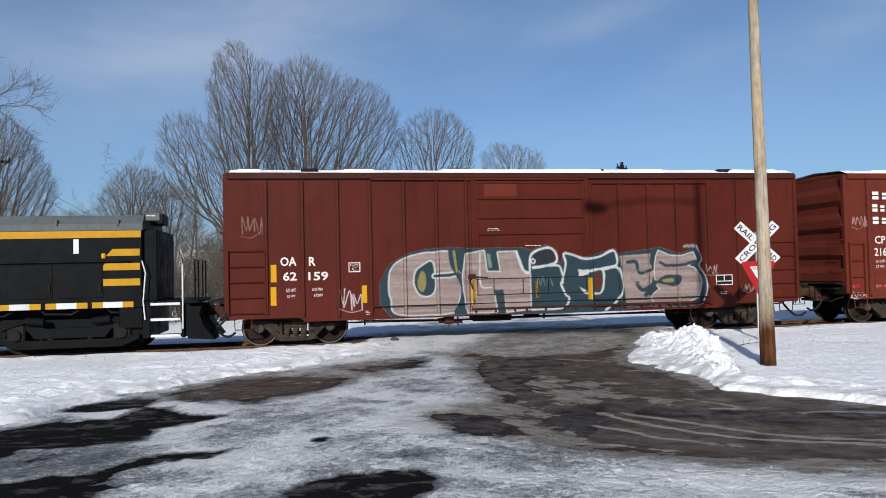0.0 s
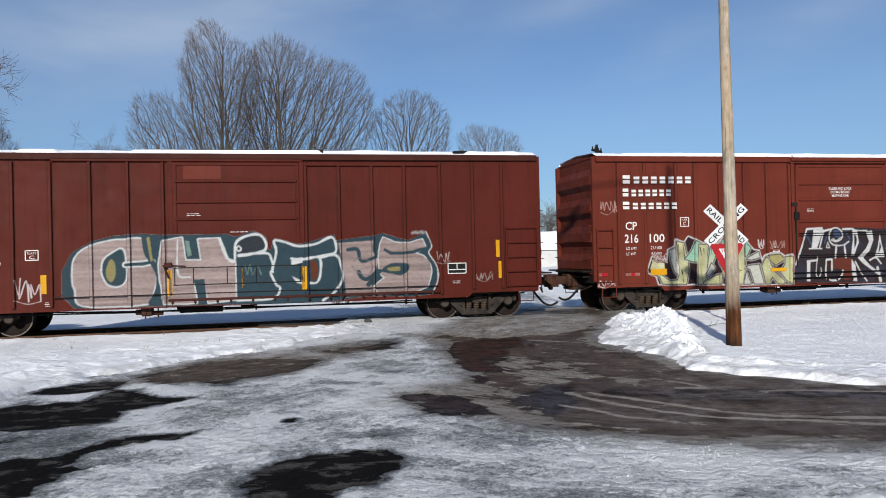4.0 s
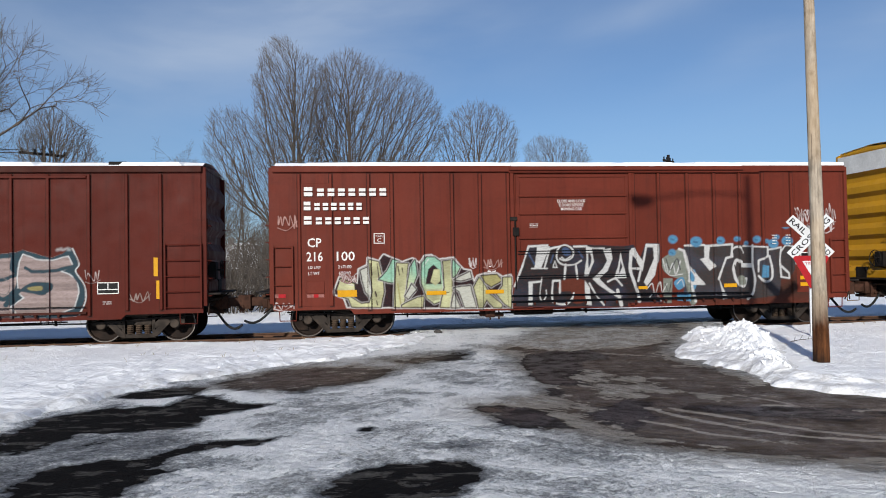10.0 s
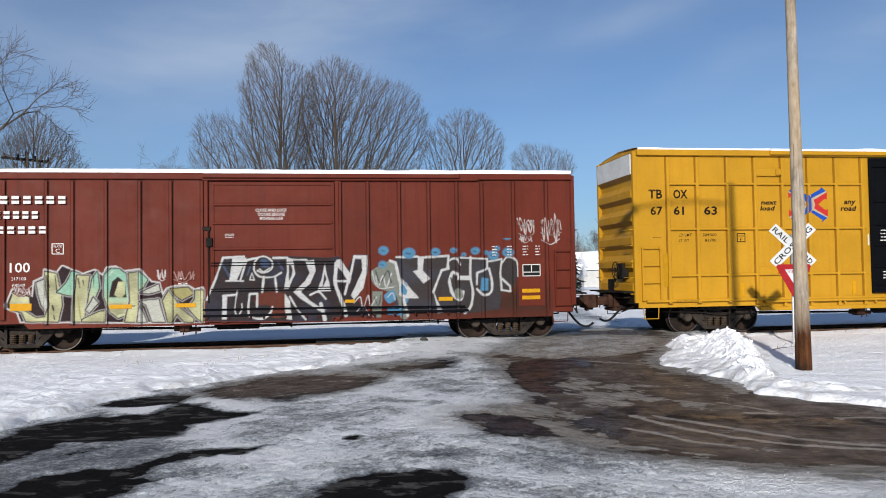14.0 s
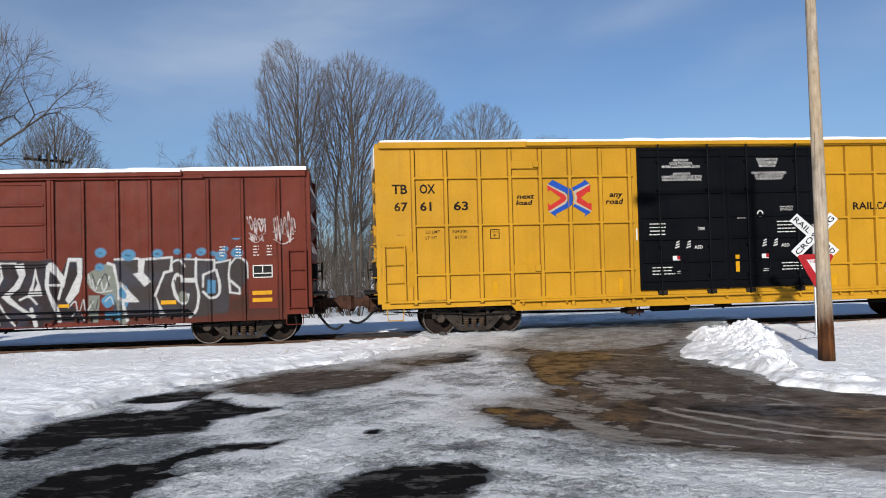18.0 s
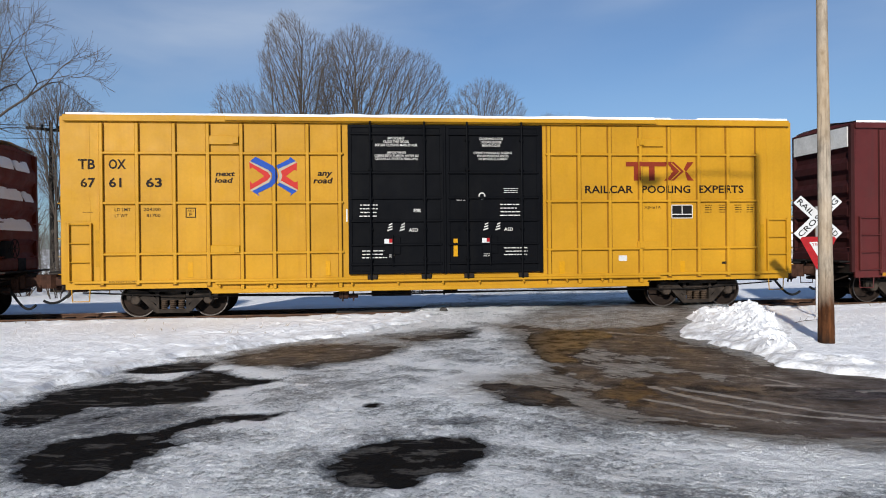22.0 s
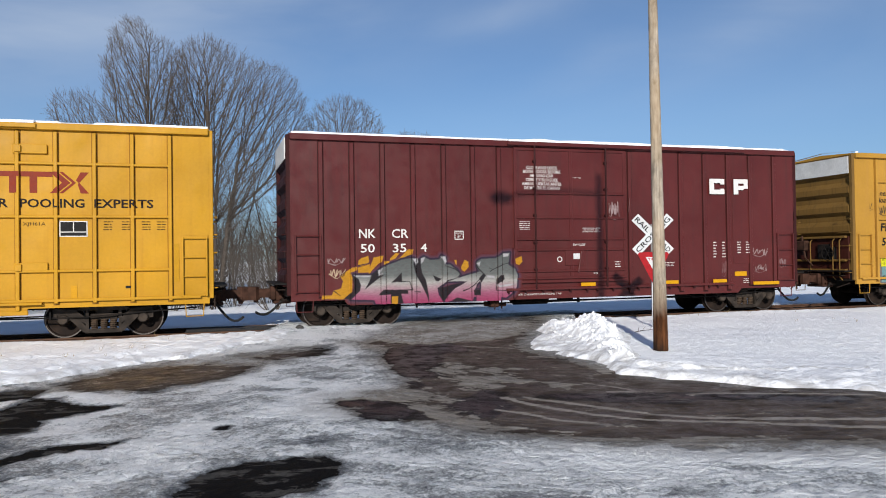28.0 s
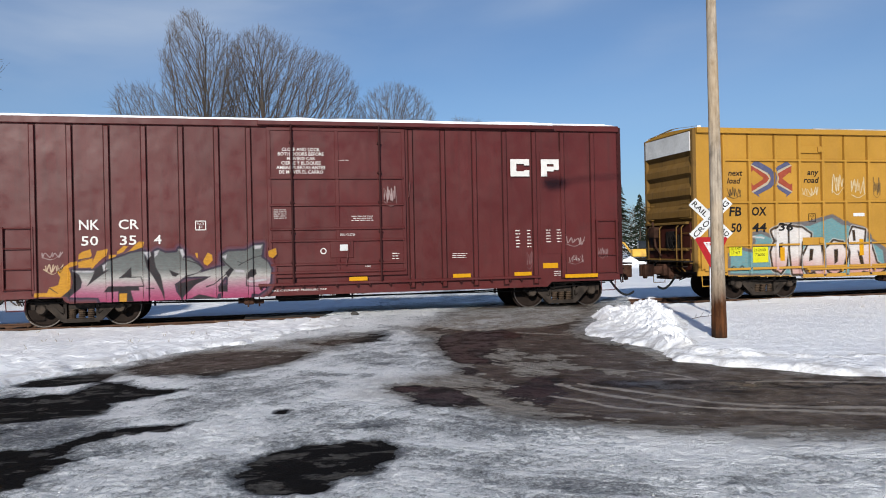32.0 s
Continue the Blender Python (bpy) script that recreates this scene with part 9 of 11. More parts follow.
def graffiti_four():
    """Angular letters that fade from grey over white to pink, with orange flames behind."""
    c = Spray(0.6, 6.45, 0.56, 2.35, 0.014)
    flame, dusk, ink, white, mist = (0.40, 0.19, 0.012), (0.022, 0.016, 0.03), (0.012, 0.012, 0.014), (0.34, 0.33, 0.34), (0.075, 0.038, 0.06)

    def fade(x, z):
        stops = np.array([(0.25, 0.042, 0.095), (0.27, 0.085, 0.14), (0.30, 0.20, 0.22), (0.31, 0.30, 0.28), (0.11, 0.12, 0.115), (0.068, 0.078, 0.075)])
        at = np.array([0.6, 0.78, 0.98, 1.12, 1.32, 1.9])
        zz = z + 0.03 * value_noise(x, z, 0.3, 6)
        return np.stack([np.interp(zz, at, stops[:, k]) for k in range(3)], -1)
    c.area([(1.61, 1.35), (2.1, 1.32), (2.28, 1.45), (2.36, 1.52), (2.92, 1.74), (3.24, 1.77), (3.23, 1.61), (3.32, 1.34), (3.47, 1.06), (3.61, 0.77), (3.66, 0.52), (2.2, 0.57), (2.16, 0.68), (1.53, 0.71), (1.78, 0.93), (1.81, 1.08), (1.74, 1.24)], mist, 0.050, False, 0.09)
    c.area([(3.44, 1.75), (3.52, 1.8), (3.7, 1.72), (3.96, 1.73), (4.03, 1.83), (4.14, 1.75), (4.11, 1.59), (4.27, 1.58), (4.46, 1.44), (4.56, 1.31), (4.5, 1.21), (4.17, 1.13), (3.9, 0.95), (3.94, 0.76), (4.07, 0.55), (3.65, 0.57), (3.59, 0.89), (3.47, 1.15), (3.43, 1.42)], mist, 0.050, False, 0.09)
    c.area([(4.15, 1.13), (5.11, 1.37), (5.24, 1.21), (5.06, 1.05), (4.94, 0.87), (5.15, 0.89), (5.13, 0.72), (4.92, 0.68), (4.89, 0.57), (4.29, 0.59), (4.11, 0.55), (4.09, 0.62), (4.41, 0.93), (4.75, 1.11)], mist, 0.050, False, 0.09)
    c.area([(5.03, 1.63), (5.19, 1.73), (5.6, 1.73), (5.82, 1.87), (6.03, 1.89), (5.98, 1.56), (6.14, 1.43), (6.22, 1.26), (6.19, 0.95), (6.06, 0.75), (5.9, 0.63), (5.73, 0.66), (5.71, 0.51), (5.0, 0.56), (5.0, 0.73), (5.14, 0.72), (5.16, 1.05), (5.02, 1.29), (5.13, 1.38), (5.02, 1.52)], mist, 0.050, False, 0.09)
    c.area([(0.78, 0.84), (0.77, 0.74), (1.33, 0.72), (1.56, 0.89), (1.58, 1.29), (1.52, 1.41), (1.71, 1.47), (1.71, 1.56), (1.57, 1.54), (1.38, 1.41), (1.26, 1.32), (1.33, 1.19), (1.29, 1.01), (1.1, 0.95), (1.04, 0.83)], flame, 0.010, False, 0)
    c.area([(1.75, 1.72), (1.82, 1.78), (2.01, 1.85), (2.04, 1.71), (2.01, 1.64), (1.82, 1.58), (1.74, 1.61)], flame, 0.010, False, 0)
    c.area([(1.73, 1.54), (2.05, 1.63), (2.07, 1.41), (1.73, 1.4)], flame, 0.010, False, 0)
    c.area([(2.15, 1.8), (2.4, 1.84), (2.37, 1.68), (2.28, 1.63), (2.02, 1.37), (2.05, 1.55)], flame, 0.010, False, 0)
    c.area([(2.42, 1.7), (2.58, 1.7), (2.57, 1.58), (2.43, 1.56)], flame, 0.010, False, 0)
    c.area([(2.6, 1.77), (2.75, 1.92), (2.86, 1.9), (2.75, 1.76), (2.6, 1.71)], flame, 0.010, False, 0)
    c.area([(2.86, 1.78), (3.1, 2.01), (3.23, 2.0), (3.2, 1.87), (2.98, 1.78), (2.6, 1.65)], flame, 0.010, False, 0)
    c.area([(4.58, 1.49), (4.69, 1.7), (4.8, 1.65), (4.8, 1.51), (4.68, 1.37), (4.6, 1.42)], flame, 0.010, False, 0)
    c.area([(4.4, 1.7), (4.45, 1.7), (4.47, 1.56), (4.42, 1.59)], flame, 0.010, False, 0)
    c.area([(6.15, 1.71), (6.34, 1.78), (6.36, 1.63), (6.26, 1.54), (6.17, 1.57)], flame, 0.010, False, 0)
    c.line([(1.74, 1.59), (2.03, 1.65)], 0.03, dusk, 0.009, False)
    c.line([(2.6, 1.65), (3.18, 1.85)], 0.03, dusk, 0.009, False)
    c.line([(1.1, 0.94), (1.27, 0.81)], 0.02, ink, 0.009, False)
    c.area([(1.61, 1.35), (2.1, 1.32), (2.28, 1.45), (2.36, 1.52), (2.92, 1.74), (3.24, 1.77), (3.23, 1.61), (3.32, 1.34), (3.47, 1.06), (3.61, 0.77), (3.66, 0.52), (2.2, 0.57), (2.16, 0.68), (1.53, 0.71), (1.78, 0.93), (1.81, 1.08), (1.74, 1.24)], dusk, 0.010, False, 0.05)
    c.area([(3.44, 1.75), (3.52, 1.8), (3.7, 1.72), (3.96, 1.73), (4.03, 1.83), (4.14, 1.75), (4.11, 1.59), (4.27, 1.58), (4.46, 1.44), (4.56, 1.31), (4.5, 1.21), (4.17, 1.13), (3.9, 0.95), (3.94, 0.76), (4.07, 0.55), (3.65, 0.57), (3.59, 0.89), (3.47, 1.15), (3.43, 1.42)], dusk, 0.010, False, 0.05)
    c.area([(4.15, 1.13), (5.11, 1.37), (5.24, 1.21), (5.06, 1.05), (4.94, 0.87), (5.15, 0.89), (5.13, 0.72), (4.92, 0.68), (4.89, 0.57), (4.29, 0.59), (4.11, 0.55), (4.09, 0.62), (4.41, 0.93), (4.75, 1.11)], dusk, 0.010, False, 0.05)
    c.area([(5.03, 1.63), (5.19, 1.73), (5.6, 1.73), (5.82, 1.87), (6.03, 1.89), (5.98, 1.56), (6.14, 1.43), (6.22, 1.26), (6.19, 0.95), (6.06, 0.75), (5.9, 0.63), (5.73, 0.66), (5.71, 0.51), (5.0, 0.56), (5.0, 0.73), (5.14, 0.72), (5.16, 1.05), (5.02, 1.29), (5.13, 1.38), (5.02, 1.52)], dusk, 0.010, False, 0.05)
    c.area([(1.61, 1.35), (2.1, 1.32), (2.28, 1.45), (2.36, 1.52), (2.92, 1.74), (3.24, 1.77), (3.23, 1.61), (3.32, 1.34), (3.47, 1.06), (3.61, 0.77), (3.66, 0.52), (2.2, 0.57), (2.16, 0.68), (1.53, 0.71), (1.78, 0.93), (1.81, 1.08), (1.74, 1.24)], fade, 0.010, False, 0)
    c.area([(3.44, 1.75), (3.52, 1.8), (3.7, 1.72), (3.96, 1.73), (4.03, 1.83), (4.14, 1.75), (4.11, 1.59), (4.27, 1.58), (4.46, 1.44), (4.56, 1.31), (4.5, 1.21), (4.17, 1.13), (3.9, 0.95), (3.94, 0.76), (4.07, 0.55), (3.65, 0.57), (3.59, 0.89), (3.47, 1.15), (3.43, 1.42)], fade, 0.010, False, 0)
    c.area([(4.15, 1.13), (5.11, 1.37), (5.24, 1.21), (5.06, 1.05), (4.94, 0.87), (5.15, 0.89), (5.13, 0.72), (4.92, 0.68), (4.89, 0.57), (4.29, 0.59), (4.11, 0.55), (4.09, 0.62), (4.41, 0.93), (4.75, 1.11)], fade, 0.010, False, 0)
    c.area([(5.03, 1.63), (5.19, 1.73), (5.6, 1.73), (5.82, 1.87), (6.03, 1.89), (5.98, 1.56), (6.14, 1.43), (6.22, 1.26), (6.19, 0.95), (6.06, 0.75), (5.9, 0.63), (5.73, 0.66), (5.71, 0.51), (5.0, 0.56), (5.0, 0.73), (5.14, 0.72), (5.16, 1.05), (5.02, 1.29), (5.13, 1.38), (5.02, 1.52)], fade, 0.010, False, 0)
    c.area([(1.56, 1.34), (1.75, 1.24), (1.8, 1.06), (1.76, 0.91), (1.53, 0.72), (1.35, 0.73), (1.58, 0.93), (1.62, 1.07), (1.58, 1.23)], ink, 0.010, False, 0)
    c.area([(2.0, 1.11), (2.11, 1.35), (2.26, 1.46), (2.29, 1.3), (2.49, 1.38), (2.23, 1.21), (1.91, 0.96)], ink, 0.010, False, 0)
    c.area([(2.64, 1.14), (2.91, 1.39), (2.92, 1.14)], ink, 0.010, False, 0)
    c.area([(2.28, 0.8), (2.39, 0.94), (3.07, 0.92), (3.09, 0.82), (2.9, 0.82), (2.96, 0.56), (2.6, 0.57), (2.61, 0.81)], ink, 0.010, False, 0)
    c.area([(3.22, 1.61), (3.37, 1.77), (3.44, 1.7), (3.47, 1.38), (3.58, 1.19), (3.66, 0.77), (3.67, 0.52), (3.61, 0.73), (3.47, 1.03), (3.28, 1.36)], ink, 0.010, False, 0)
    c.area([(3.78, 1.3), (4.03, 1.2), (3.93, 1.13), (3.85, 1.15)], ink, 0.010, False, 0)
    c.area([(3.9, 0.95), (4.75, 1.12), (4.39, 0.93), (4.16, 0.73), (4.09, 0.6), (3.98, 0.72), (3.96, 0.89)], ink, 0.010, False, 0)
    c.area([(4.27, 0.59), (4.47, 0.68), (4.85, 0.59), (4.89, 0.54)], ink, 0.010, False, 0)
    c.area([(4.94, 0.73), (4.92, 0.87), (5.15, 0.9), (5.15, 0.72), (5.01, 0.72)], ink, 0.010, False, 0)
    c.area([(5.02, 1.61), (5.11, 1.45), (5.31, 1.27), (5.16, 1.05), (5.11, 1.19), (5.22, 1.31), (5.03, 1.5)], ink, 0.010, False, 0)
    c.area([(5.63, 1.18), (5.73, 1.27), (5.84, 1.26), (5.86, 1.15), (5.77, 1.06), (5.7, 1.07), (5.63, 0.99)], ink, 0.010, False, 0)
    c.area([(2.64, 0.76), (2.81, 0.76), (2.79, 0.55), (2.63, 0.56)], flame, 0.010, False, 0)
    c.line([(2.64, 1.14), (3.13, 1.15), (3.2, 0.92), (2.41, 0.93)], 0.022, ink, 0.009, False)
    c.line([(4.65, 0.86), (4.83, 0.92), (5.11, 1.15), (5.18, 1.21)], 0.028, ink, 0.009, False)
    c.line([(5.41, 1.47), (5.52, 1.42), (5.78, 1.55), (5.99, 1.6)], 0.024, ink, 0.009, False)
    c.line([(5.43, 1.37), (5.52, 1.43)], 0.03, ink, 0.009, False)
    c.line([(5.61, 1.18), (5.61, 0.85), (6.06, 0.82)], 0.02, ink, 0.009, False)
    c.line([(4.12, 1.55), (4.42, 1.45), (4.55, 1.31), (4.41, 1.2), (4.15, 1.13)], 0.024, ink, 0.009, True)
    c.line([(3.25, 0.87), (3.42, 0.86)], 0.02, ink, 0.009, False)
    c.area([(3.21, 1.75), (3.35, 1.77), (3.37, 1.66), (3.3, 1.56), (3.26, 1.66)], white, 0.014, False, 0)
    c.area([(3.45, 1.76), (3.56, 1.79), (3.52, 1.68), (3.45, 1.62)], white, 0.014, False, 0)
    c.area([(4.0, 1.8), (4.12, 1.81), (4.15, 1.66), (4.11, 1.6), (4.07, 1.7)], white, 0.014, False, 0)
    c.area([(5.82, 1.86), (6.01, 1.87), (5.97, 1.79), (5.83, 1.77)], white, 0.014, False, 0)
    c.area([(1.61, 1.34), (2.07, 1.32), (2.04, 1.29), (1.69, 1.29)], white, 0.014, False, 0)
    c.area([(2.27, 1.45), (2.37, 1.5), (2.32, 1.37), (2.4, 1.38), (2.29, 1.32)], white, 0.014, False, 0)
    c.area([(5.04, 1.6), (5.15, 1.65), (5.12, 1.52)], white, 0.014, False, 0)
    c.area([(5.33, 1.26), (5.56, 1.25), (5.57, 1.18), (5.34, 1.21)], white, 0.014, False, 0)
    c.line([(5.65, 0.99), (5.72, 0.96), (6.09, 1.0)], 0.05, white, 0.009, False)
    c.build(four, Y, proud_of(four, 0.056, (6.1, 9.75), 0.09), "maroon_spray", "angular graffiti fading from grey to pink with orange flames")
    ribs = side_ribs(four, 0.1)
    grey = (0.272, 0.204, 0.197)
    for a, b, z0, z1, s, col in ((0.95, 1.4, 1.65, 1.8, 1, grey), (0.98, 1.4, 1.3, 1.55, 2, (0.408, 0.306, 0.204)), (14.2, 14.75, 1.7, 1.95, 3, grey), (14.25, 14.7, 1.2, 1.42, 4, grey), (15.15, 15.45, 1.35, 1.6, 5, (0.204, 0.136, 0.136)), (6.9, 7.3, 1.35, 1.5, 6, grey), (13.05, 13.2, 1.1, 1.6, 7, (0.15, 0.0816, 0.0816))):
        scribble(four, a, b, z0, z1, s + 50, col, ribs, 0.056 if a < 6 or a > 10 else 0.09, "maroon_spray", 0.018, 11)
    scribble(four, 9.12, 9.45, 2.85, 3.35, 60, (0.286, 0.218, 0.211), [(9.3, 1.2)], 0.09, "maroon_spray", 0.02, 18)


def graffiti_five():
    """Pink-to-white letters with black outlines on a turquoise cloud."""
    c = Spray(0.75, 9.6, 0.62, 2.5, 0.024)
    aqua = (0.1, 0.225, 0.245)
    haze, plum, ink, white = (0.1, 0.1, 0.11), (0.012, 0.011, 0.013), (0.008, 0.007, 0.009), (0.42, 0.41, 0.4)
    blush = lambda x, z: np.array((0.42, 0.24, 0.225)) + (np.array((0.52, 0.5, 0.485)) - np.array((0.42, 0.24, 0.225))) * np.clip((z - 0.75) / 0.75 + 0.3 * value_noise(x, z, 0.3, 3), 0, 1)[..., None]
    c.area([(1.03, 0.77), (1.05, 1.33), (1.46, 1.48), (1.78, 1.39), (1.83, 1.71), (1.82, 1.92), (2.11, 1.97), (2.44, 1.83), (2.96, 2.18), (3.72, 2.21), (4.25, 2.35), (4.59, 2.41), (4.98, 2.22), (5.37, 2.11), (5.72, 2.02), (5.91, 1.72), (6.46, 1.37), (6.52, 0.61)], haze, 0.010, False, 0.06)
    c.area([(1.06, 0.77), (1.09, 1.29), (1.46, 1.44), (1.82, 1.35), (1.92, 1.71), (1.89, 1.88), (2.11, 1.91), (2.44, 1.77), (2.96, 2.1), (3.81, 2.13), (4.3, 2.29), (4.57, 2.35), (4.93, 2.15), (5.37, 2.05), (5.67, 1.98), (5.86, 1.68), (6.4, 1.33), (6.49, 0.61)], aqua, 0.010, False, 0)
    c.letter([(2.47, 1.99), (2.77, 2.15), (3.13, 2.12), (3.29, 1.81), (3.06, 1.69), (2.95, 0.96), (2.76, 0.75), (2.52, 0.85), (2.44, 1.38), (2.59, 1.7)], blush, plum, 0.07, white, 0.02, False)
    c.letter([(3.09, 2.12), (3.52, 2.05), (3.81, 1.88), (3.8, 1.68), (3.44, 1.67), (3.37, 0.86), (3.49, 0.69), (3.17, 0.7), (3.09, 1.44)], blush, plum, 0.07, white, 0.02, False)
    c.letter([(3.52, 1.19), (3.78, 1.63), (4.15, 1.67), (4.23, 0.84), (4.38, 0.67), (4.03, 0.66), (3.92, 0.77), (3.71, 0.69), (3.54, 0.9)], blush, plum, 0.07, white, 0.02, False)
    c.letter([(4.34, 1.42), (4.63, 1.65), (4.93, 1.6), (5.06, 1.32), (4.95, 0.82), (4.65, 0.64), (4.36, 0.8)], blush, plum, 0.07, white, 0.02, False)
    c.letter([(5.12, 1.65), (5.32, 2.05), (5.75, 1.96), (5.7, 1.51), (5.94, 1.55), (6.16, 0.96), (6.46, 0.76), (6.14, 0.61), (5.68, 0.73), (5.52, 0.63), (5.18, 0.64), (5.23, 1.31)], blush, plum, 0.07, white, 0.02, False)
    c.area([(2.7, 1.62), (2.85, 1.65), (2.8, 1.21), (2.67, 1.17)], ink, 0.010, False, 0)
    c.area([(3.78, 1.43), (3.91, 1.43), (3.87, 1.1), (3.74, 1.06)], ink, 0.010, False, 0)
    c.area([(4.62, 1.41), (4.78, 1.41), (4.76, 1.03), (4.64, 0.95)], ink, 0.010, False, 0)
    c.area([(5.29, 1.98), (5.39, 1.98), (5.42, 1.64), (5.32, 1.65)], ink, 0.010, False, 0)
    c.area([(5.46, 1.39), (5.65, 1.22), (5.74, 0.8), (5.56, 0.97)], ink, 0.010, False, 0)
    c.line([(2.63, 1.94), (2.72, 1.82)], 0.03, ink, 0.010, False)
    c.line([(1.83, 1.84), (2.2, 1.79)], 0.05, white, 0.010, False)
    c.line([(1.04, 0.89), (1.18, 0.97), (1.31, 0.88), (1.45, 0.98), (1.58, 0.87), (1.81, 0.95)], 0.03, ink, 0.010)
    c.build(five, Y, proud_of(five, 0.078), "yellow_spray", "pink and white graffiti on a turquoise cloud")
    ribs = side_ribs(five, 0.08)
    for a, b, z0, z1, s, col in ((0.1, 0.75, 3.1, 3.5, 1, (0.068, 0.0476, 0.0272)), (1.0, 1.45, 3.0, 3.3, 2, (0.034, 0.0272, 0.0204)), (3.55, 4.1, 3.05, 3.3, 3, (0.476, 0.408, 0.272)), (4.6, 5.0, 3.1, 3.7, 4, (0.476, 0.408, 0.272)), (5.3, 5.8, 3.0, 3.6, 5, (0.476, 0.408, 0.272)), (6.1, 6.35, 3.0, 3.6, 6, (0.0544, 0.0408, 0.0272))):
        scribble(five, a, b, z0, z1, s + 70, col, ribs, 0.077, "yellow_spray", 0.026, 11)


graffiti_one()
graffiti_two()
graffiti_four()
graffiti_five()

# ---- roadside: utility pole with a street lamp, crossing sign ----


def utility_pole():
    x, y = 5.725, 13.28
    pole = thing("utility_pole", "weathered grey wooden utility pole with a brown creosoted foot", "utility pole", at=(x, y, 0.0))
    g = Geo()
    n, rings = 20, 22
    v, f = [], []
    for k in range(rings + 1):
        z = -0.1 + k * 7.6 / rings
        r = 0.137 - 0.0062 * max(0, z) - 0.012 * smooth(0.0, 2.0, np.array(z))
        for i in range(n):
            a = 2 * math.pi * i / n
            q = r * (1 + 0.02 * math.sin(3 * a + z))
            v.append((-0.006 * z + q * math.cos(a), q * math.sin(a), z))
    for k in range(rings):
        for i in range(n):
            j = (i + 1) % n
            f.append((k * n + i, k * n + j, (k + 1) * n + j, (k + 1) * n + i))
    f.append(tuple(range(rings * n, rings * n + n)))
    g.add(v, f)
    part("shaft", g, "pole", pole, smooth=True)
    # street-lamp arm above, whose shade falls on the train
    pts = [(-0.04 - 2.76 * (k / 8), -0.05 - 0.5 * (k / 8), 6.96 + 0.12 * math.sin(math.pi * k / 8) - 0.07 * (k / 8)) for k in range(9)]
    part("lamp_arm", Geo().pipe(pts, 0.035, 10), "galv", pole, "curved street-lamp arm")
    px, py, pz = pts[-1]
    part("lamp_head", Geo().prism([(px - 0.55, pz - 0.1), (px - 0.48, pz + 0.03), (px - 0.1, pz + 0.07), (px + 0.08, pz), (px - 0.02, pz - 0.12), (px - 0.3, pz - 0.2), (px - 0.5, pz - 0.17)], "y", py - 0.12, py + 0.12), "galv", pole, "street-lamp head")


def plate(g, pts, y0, y1):
    return g.prism(pts, "y", y0, y1)


def crossing_sign():
    x, y, z0 = 7.39, 17.55, 0.0
    sign = thing("crossing_sign", "white crossbuck over a red yield sign on a white post", "crossing sign", at=(x, y, z0))
    sign.rotation_euler = (0, 0, radians(-7))
    part("post", Geo().box(-0.032, 0.032, 0.0, 0.06, -0.1, 1.95, 0.008), "sign_white", sign, "white square post")
    part("post_backing", Geo().box(-0.036, 0.036, -0.005, 0.07, 1.9, 2.62, 0.008), "grey_post", sign)
    zc = 2.36
    for turn, texts in ((-45, (("RAIL", -0.57, -0.13), ("ROAD", 0.13, 0.57))), (45, (("CROSSING", -0.57, 0.57),))):
        a = radians(turn)
        dy = -0.035 if turn < 0 else -0.05

        def at(u, w):
            return (u * math.cos(a) - w * math.sin(a), zc + u * math.sin(a) + w * math.cos(a))
        blade = part("blade", plate(Geo(), [at(-0.61, -0.115), at(0.61, -0.115), at(0.61, 0.115), at(-0.61, 0.115)], dy, dy + 0.008), "sign_white", sign, "white crossbuck board")
        for text, u0, u1 in texts:
            ob = words("blade_text", text, u0, u1, -0.062, 0.062, 0, "black", blade, thick=0.014)
            me = ob.data
            for vert in me.vertices:
                px, pz = at(vert.co.x, vert.co.z)
                vert.co = (px, dy - 0.004, pz)
    # yield triangle
    zt, half, low = 1.93, 0.38, 1.2
    tri = part("yield_plate", plate(Geo(), [(-half + 0.04, zt), (half - 0.04, zt), (half, zt - 0.05), (0.04, low), (-0.04, low), (-half, zt - 0.05)], -0.062, -0.054), "red", sign, "red yield triangle")
    part("yield_centre", plate(Geo(), [(-0.19, zt - 0.12), (0.19, zt - 0.12), (0.0, zt - 0.46)], -0.067, -0.063), "sign_white", tri, "white middle")
    words("yield_text", "YIELD", -0.14, 0.14, zt - 0.20, zt - 0.14, -0.07, "red", tri, thick=0.01)


utility_pole()
crossing_sign()

# ---- trees ----


